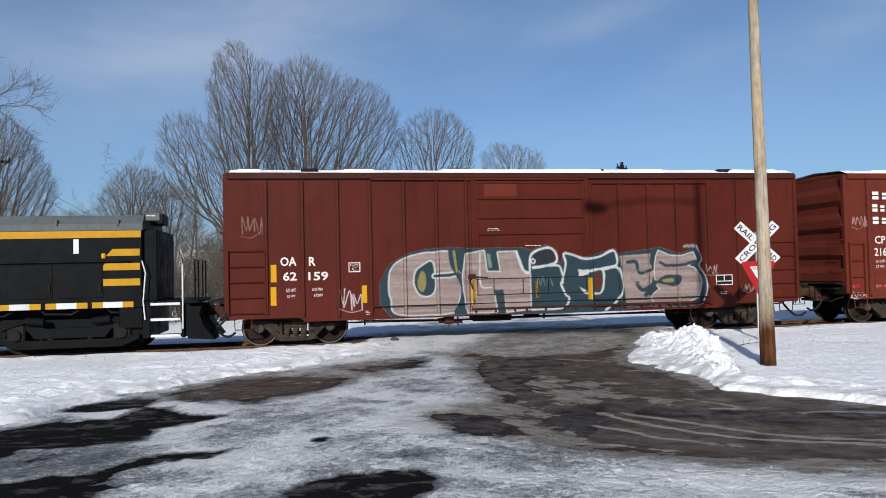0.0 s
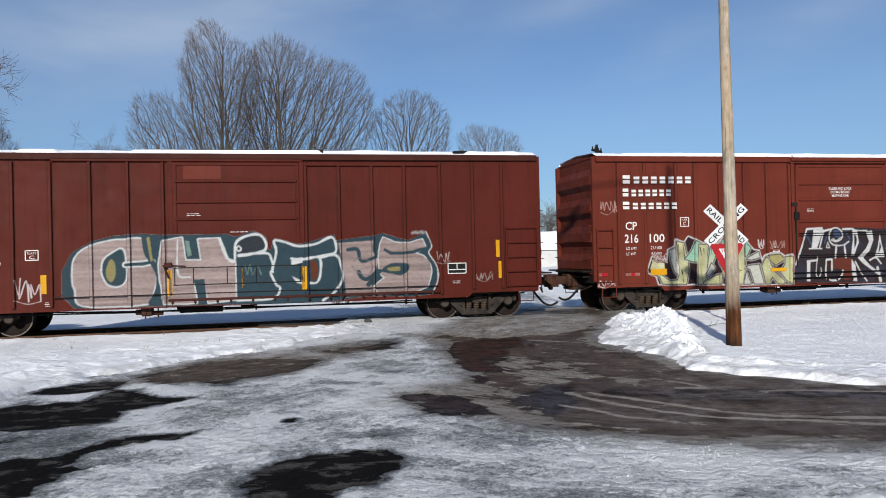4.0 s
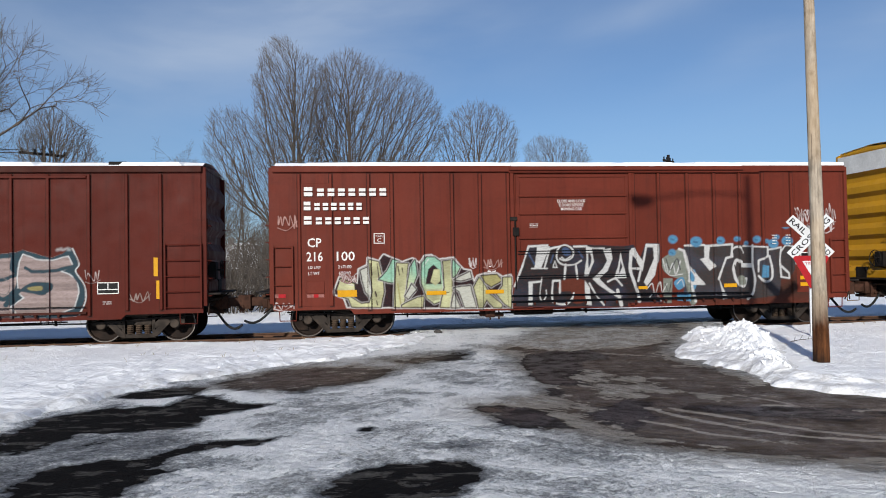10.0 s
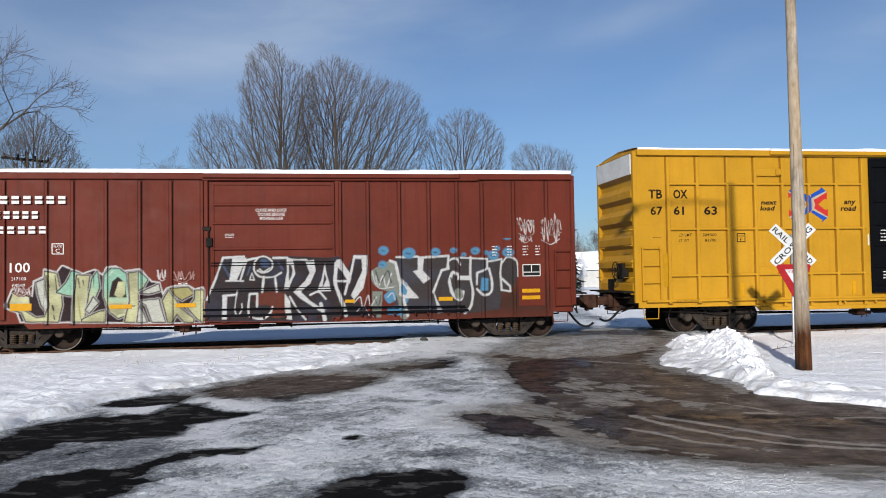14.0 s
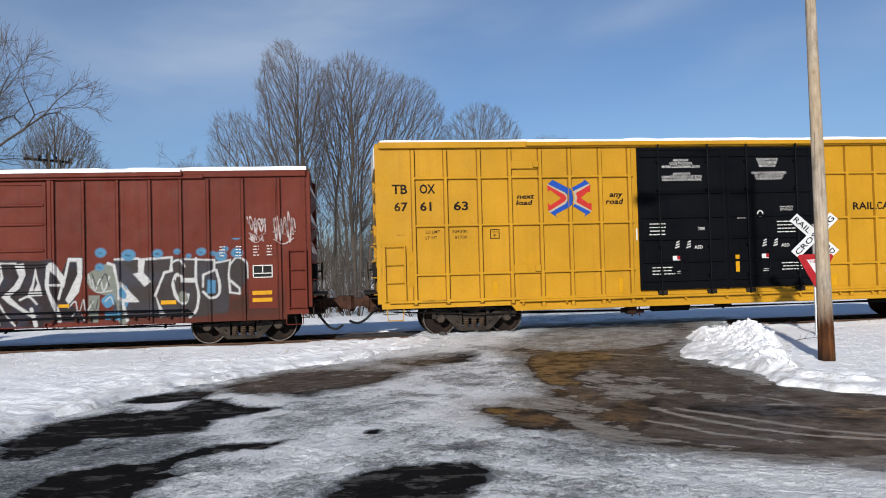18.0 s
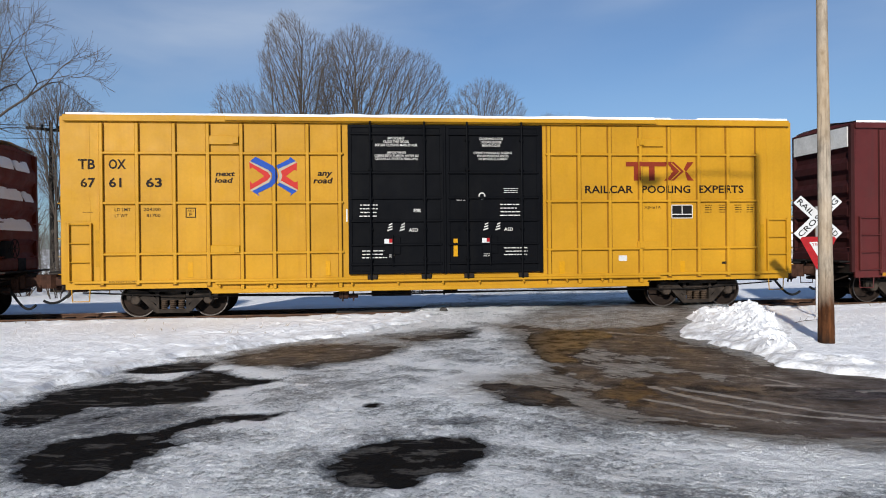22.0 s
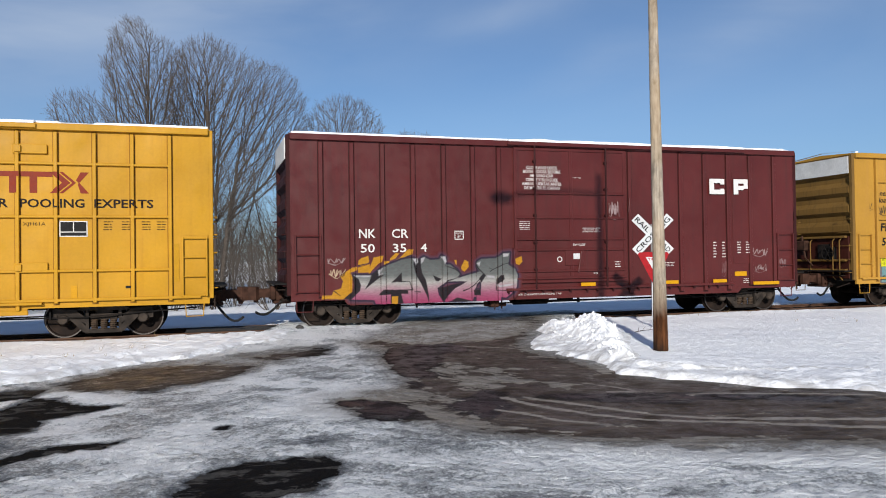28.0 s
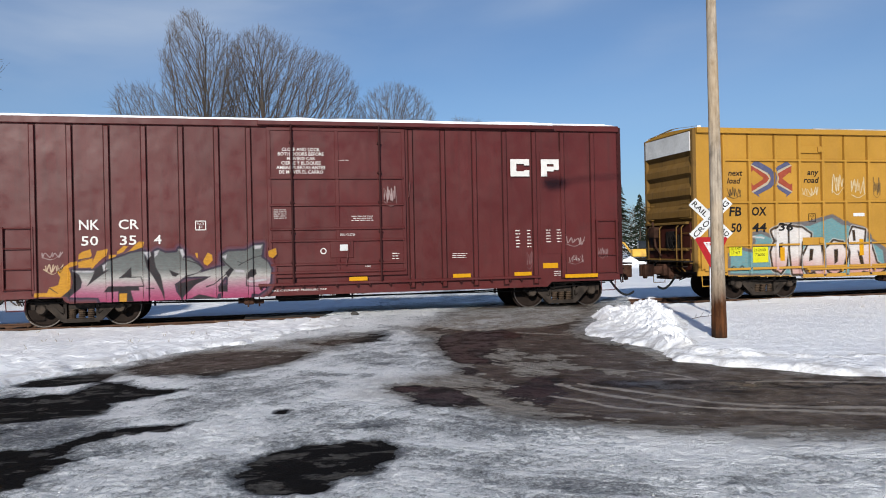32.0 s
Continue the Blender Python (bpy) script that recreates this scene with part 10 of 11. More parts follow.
def grow_tree(height, seed, stems=1, lean=0.22, rise=0.16, counts=(18, 8, 6), angle=0.62, trunk_r=None, first=0.22, crook=0.03, reach=0.5):
    """Limbs set along stems, boughs along limbs, twigs along boughs; all bend up by rise. Returns thick limbs and fine twigs."""
    rnd = random.Random(seed)
    thick, thin = [], []

    def limb(p, d, length, r, level):
        steps = (9, 6, 4, 3)[level]
        nodes, q, w = [(p, d, r)], p, d
        for k in range(steps):
            g = crook * (1, 1.3, 1.5, 1.6)[level]
            w = (w + Vector((rnd.gauss(0, g), rnd.gauss(0, g), rnd.gauss(0, g * 0.6) + rise * (0.6, 1.0, 0.6, 0.3)[level]))).normalized()
            nq = q + w * (length / steps)
            nr = max(r * (1 - 0.85 * (k + 1) / steps), 0.005)
            (thick if nodes[-1][2] > 0.022 else thin).append((*q, *nq, max(nodes[-1][2], 0.0065), max(nr, 0.005)))
            q = nq
            nodes.append((q, w, nr))
        if level == 3:
            return
        n = max(2, int(counts[level] * rnd.uniform(0.8, 1.2)))
        for k in range(n):
            f = (first if level == 0 else 0.15) + (1 - (first if level == 0 else 0.15)) * (k + rnd.random()) / n
            f = min(f, 0.999)
            i = int(f * steps)
            a, b = nodes[i], nodes[i + 1]
            pos = a[0].lerp(b[0], f * steps - i)
            o = a[1].orthogonal().normalized()
            o.rotate(Matrix.Rotation(rnd.uniform(0, 2 * math.pi), 3, a[1]))
            ang = angle * rnd.uniform(0.7, 1.3)
            nd = (a[1] * math.cos(ang) + o * math.sin(ang)).normalized()
            long = length * reach * (1.05 - 0.62 * f) * rnd.uniform(0.7, 1.15)
            limb(pos, nd, max(long, height * 0.025), max(a[2] * 0.5, 0.006), level + 1)
    for s in range(stems):
        az = 2 * math.pi * s / max(1, stems) + rnd.uniform(-0.5, 0.5)
        tilt = 0.04 if stems == 1 else lean * rnd.uniform(0.35, 1.4)
        d = Vector((math.cos(az) * math.sin(tilt), math.sin(az) * math.sin(tilt), math.cos(tilt)))
        k = 0.35 * (stems > 1)
        limb(Vector((math.cos(az) * k, math.sin(az) * k, -0.2)), d, height * rnd.uniform(0.85, 1.0), trunk_r or height * 0.009, 0)
    return thick, thin


def fork_tree(height, seed, stems=5, lean=0.28, levels=7, spread_=(0.2, 0.5), pull=0.05, wiggle=0.05, trunk_r=None, shrink=(0.68, 0.86), split=0.4):
    """Stems that fork again and again into a dome of fine twigs, with short side twigs on the way."""
    rnd = random.Random(seed)
    thick, thin = [], []

    def put(p, q, r0, r1):
        (thick if r0 > 0.022 else thin).append((*p, *q, max(r0, 0.006), max(r1, 0.005)))

    def limb(p, d, length, r, level):
        steps = 3
        for k in range(steps):
            d = (d + Vector((rnd.gauss(0, wiggle), rnd.gauss(0, wiggle), rnd.gauss(0, wiggle) + pull))).normalized()
            q = p + d * (length / steps)
            put(p, q, r * (1 - 0.1 * k), r * (0.9 - 0.1 * k))
            p = q
            if level >= 2:
                for j in range(rnd.choice((0, 1, 1))):
                    o = d.orthogonal().normalized()
                    o.rotate(Matrix.Rotation(rnd.uniform(0, 6.283), 3, d))
                    t = (d + o * rnd.uniform(0.45, 1.0) + Vector((0, 0, 0.15))).normalized()
                    l = height * rnd.uniform(0.018, 0.05)
                    m = p + t * l * 0.55
                    put(p, m, 0.009, 0.007)
                    t = (t + Vector((rnd.gauss(0, 0.12), rnd.gauss(0, 0.12), 0.15))).normalized()
                    put(m, m + t * l * 0.6, 0.007, 0.005)
        if level >= levels:
            return
        n = 3 if rnd.random() < split else 2
        turn = rnd.uniform(0, 6.283)
        o = d.orthogonal().normalized()
        for k in range(n):
            w = o.copy()
            w.rotate(Matrix.Rotation(turn + 6.283 * k / n + rnd.uniform(-0.5, 0.5), 3, d))
            a = rnd.uniform(*spread_)
            limb(p, (d * math.cos(a) + w * math.sin(a)).normalized(), length * rnd.uniform(*shrink), r * rnd.uniform(0.55, 0.72), level + 1)
    for s in range(stems):
        az = 6.283 * s / max(1, stems) + rnd.uniform(-0.5, 0.5)
        tilt = 0.05 if stems == 1 else lean * rnd.uniform(0.3, 1.3)
        k = 0.3 * (stems > 1)
        limb(Vector((math.cos(az) * k, math.sin(az) * k, -0.2)), Vector((math.cos(az) * math.sin(tilt), math.sin(az) * math.sin(tilt), math.cos(tilt))), height * 0.27 * rnd.uniform(0.85, 1.1), trunk_r or height * 0.0095, 0)
    return thick, thin


def tree_kind(name, label, height, seed, category="tree", **how):
    thick, thin = (grow_tree if "counts" in how else fork_tree)(height, seed, **how)
    top = max(max(r[5] for r in thick), max(r[5] for r in thin))
    k = height / top
    thick, thin = np.array(thick) * k, np.array(thin) * k
    tree = thing(name, label, category)
    part("trunk", tube_mesh(thick, "trunk", "bark", 5), "bark", tree)
    part("crown", tube_mesh(thin, "crown", "twig", 3), "twig", tree, "bare twigs")
    return tree


def clump_tree(label, outline, roots, seed, count=1700, deep=3.5):
    """A bare crown grown into its outline (sideways, height): buds scattered in it join the nearest limb that leads up to them, limbs thicken with what they carry, and fine twigs end them."""
    rnd = np.random.RandomState(seed)
    pts, up, path = [], [], []
    for x, lean, top in roots:
        n, y = max(3, int(top / 0.7)), rnd.uniform(-0.5, 0.5) * deep * 0.5
        for k in range(n + 1):
            f = k / n
            pts.append((x + lean * f ** 1.3 + 0.08 * math.sin(3 * f + x), y * (0.4 + 0.6 * f), -0.4 + (top + 0.4) * f))
            up.append(len(pts) - 2 if k else -1)
            path.append((top + 0.4) * f)
    o = np.array(outline) - np.array((0, 0.45))
    lo, hi = o.min(0), o.max(0)
    q = rnd.uniform(0, 1, (count * 4, 2)) * (hi - lo) + lo
    inner = edge_distance(q[:, 0], q[:, 1], [tuple(c) for c in o])
    q, inner = q[inner < 0.0][:count], inner[inner < 0.0][:count]
    d = deep * np.sqrt(np.clip(-inner / (0.3 * (hi[0] - lo[0])), 0.02, 1.0))
    buds = np.stack([q[:, 0], rnd.uniform(-1, 1, len(q)) * d, q[:, 1]], 1)
    middle = float(np.mean([x for x, _, _ in roots]))
    best, via = np.full(len(buds), 1e9), np.zeros(len(buds), int)

    def offer(k):
        w = buds - np.array(pts[k])
        far = np.sqrt((w * w).sum(1))
        cost = far + 0.25 * path[k] + 4.0 * np.maximum(0, 0.42 * far - w[:, 2]) + 2.5 * np.maximum(0, -w[:, 0] * np.sign(pts[k][0] - middle))
        near = cost < best
        best[near], via[near] = cost[near], k
    for k in range(len(pts)):
        offer(k)
    for _ in range(len(buds)):
        i = int(best.argmin())
        j = int(via[i])
        pts.append(tuple(buds[i]))
        up.append(j)
        path.append(path[j] + float(np.linalg.norm(buds[i] - np.array(pts[j]))))
        buds[i] = 1e6
        best[i] = 1e9
        offer(len(pts) - 1)
        best[buds[:, 0] > 1e5] = 1e9
    p, up = np.array(pts), np.array(up)
    carry = np.ones(len(p))
    for k in np.argsort(-np.array(path)):
        if up[k] >= 0:
            carry[up[k]] += carry[k]
    kids = [[] for _ in p]
    for k, j in enumerate(up):
        if j >= 0:
            kids[j].append(k)
    # straighten the limbs
    for _ in range(4):
        nxt = p.copy()
        for k, j in enumerate(up):
            if j >= 0 and kids[k]:
                heavy = max(kids[k], key=lambda c: carry[c])
                nxt[k] = 0.34 * p[k] + 0.33 * p[j] + 0.33 * p[heavy]
        p = nxt
    r = 0.0075 * carry ** 0.425
    thick, thin = [], []
    for k, j in enumerate(up):
        if j < 0:
            continue
        a = r[k] if len(kids[j]) > 1 and carry[k] < 0.6 * carry[j] else r[j]
        (thick if carry[k] > 9 else thin).append((*p[j], *p[k], min(a, r[k] * 1.35), r[k]))
        w = p[k] - p[j]
        w = w / (np.linalg.norm(w) + 1e-6)
        for _ in range(3 if not kids[k] else 2 if carry[k] < 6 else 1 if carry[k] < 30 else 0):
            t = w + rnd.normal(0, 0.5, 3) + np.array((0, 0, 0.25))
            t = t / np.linalg.norm(t)
            l = rnd.uniform(0.25, 0.65)
            m = p[k] + t * l * 0.5
            t2 = t + rnd.normal(0, 0.12, 3) + np.array((0, 0, 0.12))
            thin.append((*p[k], *m, 0.0075, 0.006))
            thin.append((*m, *(m + t2 * l * 0.5), 0.007, 0.0045))
    tree = thing("bare_tree", label, "tree")
    part("trunk", tube_mesh(thick, "trunk", "bark", 5), "bark", tree)
    part("crown", tube_mesh(thin, "crown", "twig", 3), "twig", tree, "bare twigs")
    return tree


def plant(kinds, rows):
    """rows: kind, azimuth in degrees, distance, height."""
    for i, (k, az, dist, height) in enumerate(rows):
        tree, own, used = kinds[k]
        m = Matrix.LocRotScale((dist * math.sin(radians(az)), dist * math.cos(radians(az)), -0.45), Euler((0, 0, (i * 2.4) % 6.283)), None)
        s = height / own
        if not used:
            kinds[k][2] = True
            ob = tree
        else:
            ob = copy_thing(tree, m)
        ob.matrix_basis = m
        ob.scale = (s, s, s)


KINDS = {
    "clump": [tree_kind("bare_tree", "tall bare many-stemmed tree with fine upright twigs", 18, 3, stems=5, lean=0.24, levels=6, spread_=(0.12, 0.40), pull=0.02, wiggle=0.022, trunk_r=0.13), 18, False],
    "broad": [tree_kind("bare_tree", "spreading bare tree with crooked limbs", 14, 7, stems=2, lean=0.3, levels=8, spread_=(0.25, 0.75), pull=0.0, wiggle=0.11, trunk_r=0.28), 14, False],
    "thin": [tree_kind("bare_tree", "slender bare tree among brush", 12, 21, stems=1, rise=0.10, counts=(22, 8, 5), angle=0.7, first=0.18), 12, False],
    "thin_b": [tree_kind("bare_tree", "slender bare tree among brush", 12, 25, stems=2, lean=0.15, rise=0.07, counts=(20, 8, 5), angle=0.8, first=0.25), 12, False],
    "brush": [tree_kind("bare_shrub", "tangle of bare brown brush", 5, 31, "shrub", stems=10, lean=0.6, rise=0.03, counts=(7, 5, 3), angle=0.7, trunk_r=0.035, crook=0.12, first=0.1), 5, False],
}
BRUSH = random.Random(4)
TALL = "tall bare clump of grey stems with fine upright twigs"
for seed, az, dist, label, count, deep, roots, outline in (
    (3, -14.34, 55, TALL, 2700, 3.0, ((-0.2, -0.8, 9.1), (-0.0, -0.4, 9.9), (0.2, 0.2, 10.0), (0.4, 1.0, 9.6)), ((-0.1, 5.9), (-1.5, 8.7), (-2.2, 11.1), (-2.8, 13.3), (-2.9, 15.9), (-2.3, 18.2), (-1.5, 19.2), (-0.4, 19.3), (0.6, 18.2), (1.6, 17.8), (2.5, 16.6), (2.7, 13.3), (1.9, 9.1), (1.0, 5.9))),
    (4, -10.28, 56, TALL, 4300, 4.0, ((-0.8, -0.8, 10.1), (-0.4, -0.6, 10.5), (0.0, -0.4, 10.1), (0.3, 0.3, 9.7), (0.7, 1.2, 8.8)), ((-0.9, 5.9), (-2.9, 9.7), (-3.0, 13.4), (-2.3, 17.2), (-1.1, 18.5), (0.2, 18.8), (1.6, 18.2), (2.8, 17.5), (4.3, 17.1), (5.3, 16.8), (6.4, 15.8), (6.9, 14.3), (6.9, 12.2), (6.3, 10.1), (5.0, 8.4), (2.0, 5.9))),
    (21, -12.0, 60, "broad bare clump of many fine crossing stems", 1700, 3.0, ((-2.2, -1.2, 9.6), (-1.2, -0.6, 10.4), (0.2, 0.2, 10.4), (1.6, 0.8, 10.2), (2.8, 1.4, 9.4), (3.6, 2.0, 8.6)), ((-2.5, 6.0), (-4.0, 10.5), (-4.5, 14.5), (-3.2, 17.6), (-0.6, 18.6), (1.2, 18.9), (2.6, 19.0), (4.8, 18.0), (6.8, 16.2), (7.4, 13.0), (6.2, 9.4), (3.5, 6.0))),
    (5, -0.62, 60, "rounded bare clump of many upright stems", 2000, 3.0, ((-0.5, -0.9, 9.2), (-0.1, -0.3, 10.1), (0.1, 0.3, 10.1), (0.5, 1.1, 9.2)), ((-1.2, 6.0), (-2.7, 9.7), (-3.1, 12.5), (-2.7, 13.9), (-1.7, 15.0), (-0.5, 15.7), (0.7, 15.6), (1.8, 15.3), (2.8, 14.5), (3.4, 13.2), (3.3, 10.9), (2.5, 8.7), (1.0, 6.0))),
    (6, 5.44, 84, "low rounded clump of bare trees far off", 1300, 4.0, ((-1.3, -0.5, 13.0), (-0.3, -0.1, 13.3), (0.3, 0.2, 13.3), (1.3, 0.6, 12.9)), ((-2.3, 10.5), (-3.2, 13.1), (-3.4, 15.3), (-2.7, 16.5), (-1.2, 17.0), (0.4, 16.7), (2.0, 16.2), (3.4, 15.5), (3.8, 14.1), (3.1, 12.2), (1.5, 10.4))),
    (7, -15.03, 48, "bare tree whose stems all lean one way", 1100, 2.2, ((0.0, -0.9, 4.8), (0.2, -0.6, 5.4)), ((-0.1, 4.0), (-1.9, 6.2), (-4.1, 7.7), (-4.8, 9.9), (-4.6, 12.1), (-4.1, 12.5), (-2.6, 12.7), (-1.3, 11.7), (-0.3, 9.0), (0.6, 5.4))),
    (8, -22.53, 62, "bushy bare tree fanned out from the ground", 1400, 2.5, ((-0.2, -0.5, 6.4), (0.0, -0.0, 6.8), (0.3, 0.6, 6.4)), ((-1.1, 5.9), (-2.5, 7.6), (-2.1, 9.2), (-1.2, 10.3), (-0.2, 11.3), (1.1, 11.2), (2.2, 10.8), (2.9, 9.3), (2.6, 7.3), (1.2, 5.9))),
    (9, -30.82, 45, "broad dark tree with close fine branches", 1500, 3.0, ((-0.1, -0.5, 7.0), (0.0, 0.2, 7.3), (0.1, 0.7, 6.7)), ((-0.3, 4.6), (-1.5, 7.2), (-1.6, 9.8), (-0.8, 11.3), (0.5, 11.5), (1.4, 10.5), (2.0, 9.4), (2.6, 8.3), (2.9, 7.2), (2.5, 6.3), (1.2, 4.6))),
    (10, -19.97, 64, "bushy bare tree fanned out from the ground", 800, 2.5, ((-0.2, -0.3, 6.5), (0.1, 0.4, 6.5)), ((-0.9, 5.6), (-2.2, 7.4), (-1.6, 9.2), (-0.4, 10.3), (0.8, 10.1), (2.1, 9.0), (2.6, 7.2), (1.2, 5.6))),
    (11, -12.79, 66, "thicket of bare young trees", 2000, 3.0, ((-3.8, -0.3, 5.2), (-2.4, -0.2, 5.2), (-0.5, -0.3, 5.6), (1.2, -0.1, 5.6), (2.9, 0.1, 5.6), (4.6, 0.1, 5.1)), ((-4.8, 0.9), (-5.2, 5.7), (-3.8, 8.0), (-1.5, 8.6), (1.9, 8.9), (4.8, 8.6), (6.2, 6.5), (5.6, 0.6))),
    (12, -3.88, 68, "thicket of bare young trees", 1800, 3.0, ((-3.6, -0.4, 5.1), (-2.0, -0.2, 5.1), (0.0, -0.1, 5.6), (2.1, -0.0, 5.5), (4.1, 0.1, 4.9)), ((-4.8, 0.6), (-5.0, 5.6), (-3.6, 8.1), (-0.6, 8.5), (2.5, 8.0), (5.6, 7.6), (6.3, 5.4), (5.9, 0.3))),
):
    tree = clump_tree(label, outline, roots, seed, count, deep)
    tree.location = (dist * math.sin(radians(az)), dist * math.cos(radians(az)), -0.45)
    tree.rotation_euler = (0, 0, radians(-az))
plant(KINDS, [
    ("thin_b", -19.8, 46, 11.0), ("thin", -18.2, 44, 9.0), ("thin", -21.6, 60, 9.5), ("thin_b", -23.5, 64, 9.8), ("broad", -25.0, 70, 8.6), ("thin", -27.0, 62, 8.0),
    ("broad", -39.6, 44, 16.8), ("thin", -30.0, 58, 8.5), ("clump", -41, 60, 14.0), ("thin_b", -34.5, 60, 9.5), ("thin", -32.0, 52, 8.0),
])
plant(KINDS, [
    ("thin", -16.5, 41, 8.0), ("thin_b", -12.0, 42, 9.0), ("thin", -8.5, 43, 8.5), ("thin_b", -5.5, 45, 9.5), ("thin", -3.0, 47, 9.0), ("thin", 0.6, 52, 9.0), ("thin_b", 2.4, 66, 9.0),
    *[(("thin", "thin_b")[k % 2], -17.5 + 1.25 * k + BRUSH.uniform(-0.5, 0.5), BRUSH.uniform(58, 78), BRUSH.uniform(6.5, 9.0)) for k in range(10)],
    ("thin", 7.8, 92, 8.6), ("broad", 9.6, 120, 9.5), ("thin_b", 11.9, 100, 9.5), ("thin", 13.0, 130, 8.0), ("broad", 17.9, 120, 9.0), *[("brush", 18.2 + 0.28 * k, 104 + 3 * (k % 3), 1.5 + 0.25 * (k % 4)) for k in range(16)], ("thin", 24, 110, 9), ("broad", 30, 100, 9.5), ("thin_b", 36, 90, 10),
] + [("brush", -44 + 1.55 * k + BRUSH.uniform(-0.6, 0.6), BRUSH.uniform(36, 50), BRUSH.uniform(3.0, 6.0)) for k in range(28)]
  + [("brush", -21.5 + 0.85 * k + BRUSH.uniform(-0.3, 0.3), BRUSH.uniform(40, 47), BRUSH.uniform(4.5, 6.5)) for k in range(9)]
  + [("brush", -20 + 1.3 * k + BRUSH.uniform(-0.6, 0.6), BRUSH.uniform(48, 66), BRUSH.uniform(4.0, 7.0)) for k in range(15)])


# ---- distance: houses, firs, poles and wires, far woods ----
LOW = -0.6


def at_bearing(az, dist, z=LOW):
    return (dist * math.sin(radians(az)), dist * math.cos(radians(az)), z)


def house(az, dist, width, depth, wall, rise, turn, label, windows, walls="siding", roof="snow"):
    h = thing("house", label, "house", at=at_bearing(az, dist))
    h.rotation_euler = (0, 0, radians(-az + turn))
    w, d = width / 2, depth / 2
    part("wall", Geo().box(-w, w, -d, d, -0.3, wall), walls, h)
    part("gable", Geo().prism([(-w, wall), (w, wall), (0, wall + rise)], "y", -d + 0.01, d - 0.01) if turn > 45 else Geo().prism([(-d, wall), (d, wall), (0, wall + rise)], "x", -w + 0.01, w - 0.01), walls, h)
    o = 0.4
    if turn > 45:
        for s in (-1, 1):
            part("roof", Geo().prism([(0, wall + rise + 0.05), (s * (w + o), wall - o * rise / w + 0.05), (s * (w + o), wall - o * rise / w + 0.3), (0, wall + rise + 0.3)], "y", -d - o, d + o), roof, h, "snow-covered roof slope" if roof == "snow" else "bright red metal roof slope")
    else:
        for s in (-1, 1):
            part("roof", Geo().prism([(0, wall + rise + 0.05), (s * (d + o), wall - o * rise / d + 0.05), (s * (d + o), wall - o * rise / d + 0.3), (0, wall + rise + 0.3)], "x", -w - o, w + o), roof, h, "snow-covered roof slope" if roof == "snow" else "bright red metal roof slope")
    for x, z, ww, hh in windows:
        win = part("window", Geo().box(x - ww / 2 - 0.08, x + ww / 2 + 0.08, -d - 0.05, -d, z - 0.08, z + hh + 0.08), "sign_white", h)
        part("pane", Geo().box(x - ww / 2, x + ww / 2, -d - 0.07, -d - 0.052, z, z + hh), "dark_glass", win)
    part("chimney", Geo().box(w * 0.4, w * 0.4 + 0.6, -0.3, 0.3, wall, wall + rise + 0.9), "fence", h)


house(3.6, 108, 13, 8, 2.7, 1.9, 0, "long low white house under a snowy roof", ((-4.5, 0.9, 1.2, 1.2), (-1.2, 0.3, 0.9, 1.9), (2.0, 0.9, 1.6, 1.2), (4.8, 0.9, 1.0, 1.2)))
house(10.2, 112, 7, 9, 2.8, 2.2, 70, "white gabled house with snow on its roof", ((-1.6, 0.9, 1.0, 1.3), (1.4, 0.9, 1.0, 1.3)))
house(-20.4, 88, 9, 7, 2.8, 2.4, 0, "pale house with a snowy roof behind bare trees", ((-2.5, 0.9, 1.1, 1.3), (1.8, 0.9, 1.1, 1.3)))
house(7.2, 84, 2.6, 3, 2.0, 0.9, 70, "small grey shed with snow on its roof", ((0.0, 0.6, 0.6, 0.7),))
house(19.75, 150, 3.4, 1.6, 2.0, 2.7, 62, "small barn with a steep bright red roof", ((-1.0, 0.6, 0.8, 1.0), (0.9, 0.6, 0.8, 1.0)), "fence", "barn_red")
house(24, 120, 12, 8, 2.8, 2.2, 0, "white house under a snowy roof", ((-3, 0.9, 1.2, 1.2), (2.5, 0.9, 1.4, 1.2)))


def fir(az, dist, height, seed):
    rnd = random.Random(seed)
    tree = thing("fir_tree", "dark green fir tree with ragged tiers", "tree", at=at_bearing(az, dist))
    part("trunk", tube_mesh([(0, 0, -0.3, 0, 0, height, height * 0.018, 0.02)], "trunk", "bark", 6), "bark", tree)
    segs = []
    for k in range(int(height * 16)):
        z = height * (0.08 + 0.91 * (k / (height * 16)))
        r = (height - z) * 0.26 * rnd.uniform(0.6, 1.15) + 0.12
        a = rnd.uniform(0, 6.283)
        tip = (r * math.cos(a), r * math.sin(a), z - r * 0.25)
        segs.append((0, 0, z, *tip, 0.05, 0.02))
        for j in range(7):
            f = 0.25 + 0.75 * j / 6
            p = tuple(c * f for c in tip[:2]) + (z + (tip[2] - z) * f,)
            b = a + rnd.choice((-1, 1)) * rnd.uniform(0.5, 1.1)
            l = 0.3 * r * rnd.uniform(0.6, 1.2) + 0.1
            segs.append((*p, p[0] + l * math.cos(b), p[1] + l * math.sin(b), p[2] - 0.12 * rnd.random() - 0.08, 0.07, 0.02))
    part("crown", tube_mesh(segs, "crown", "needles", 3), "needles", tree, "dark green needles")


for spec in ((16.5, 118, 11.5, 1), (17.9, 112, 9.5, 2), (15.3, 130, 9.0, 3), (2.5, 92, 6.5, 4), (12.8, 105, 7.2, 5), (7.6, 78, 5.2, 8), (20.5, 125, 9.5, 6), (26, 130, 11, 7)):
    fir(*spec)


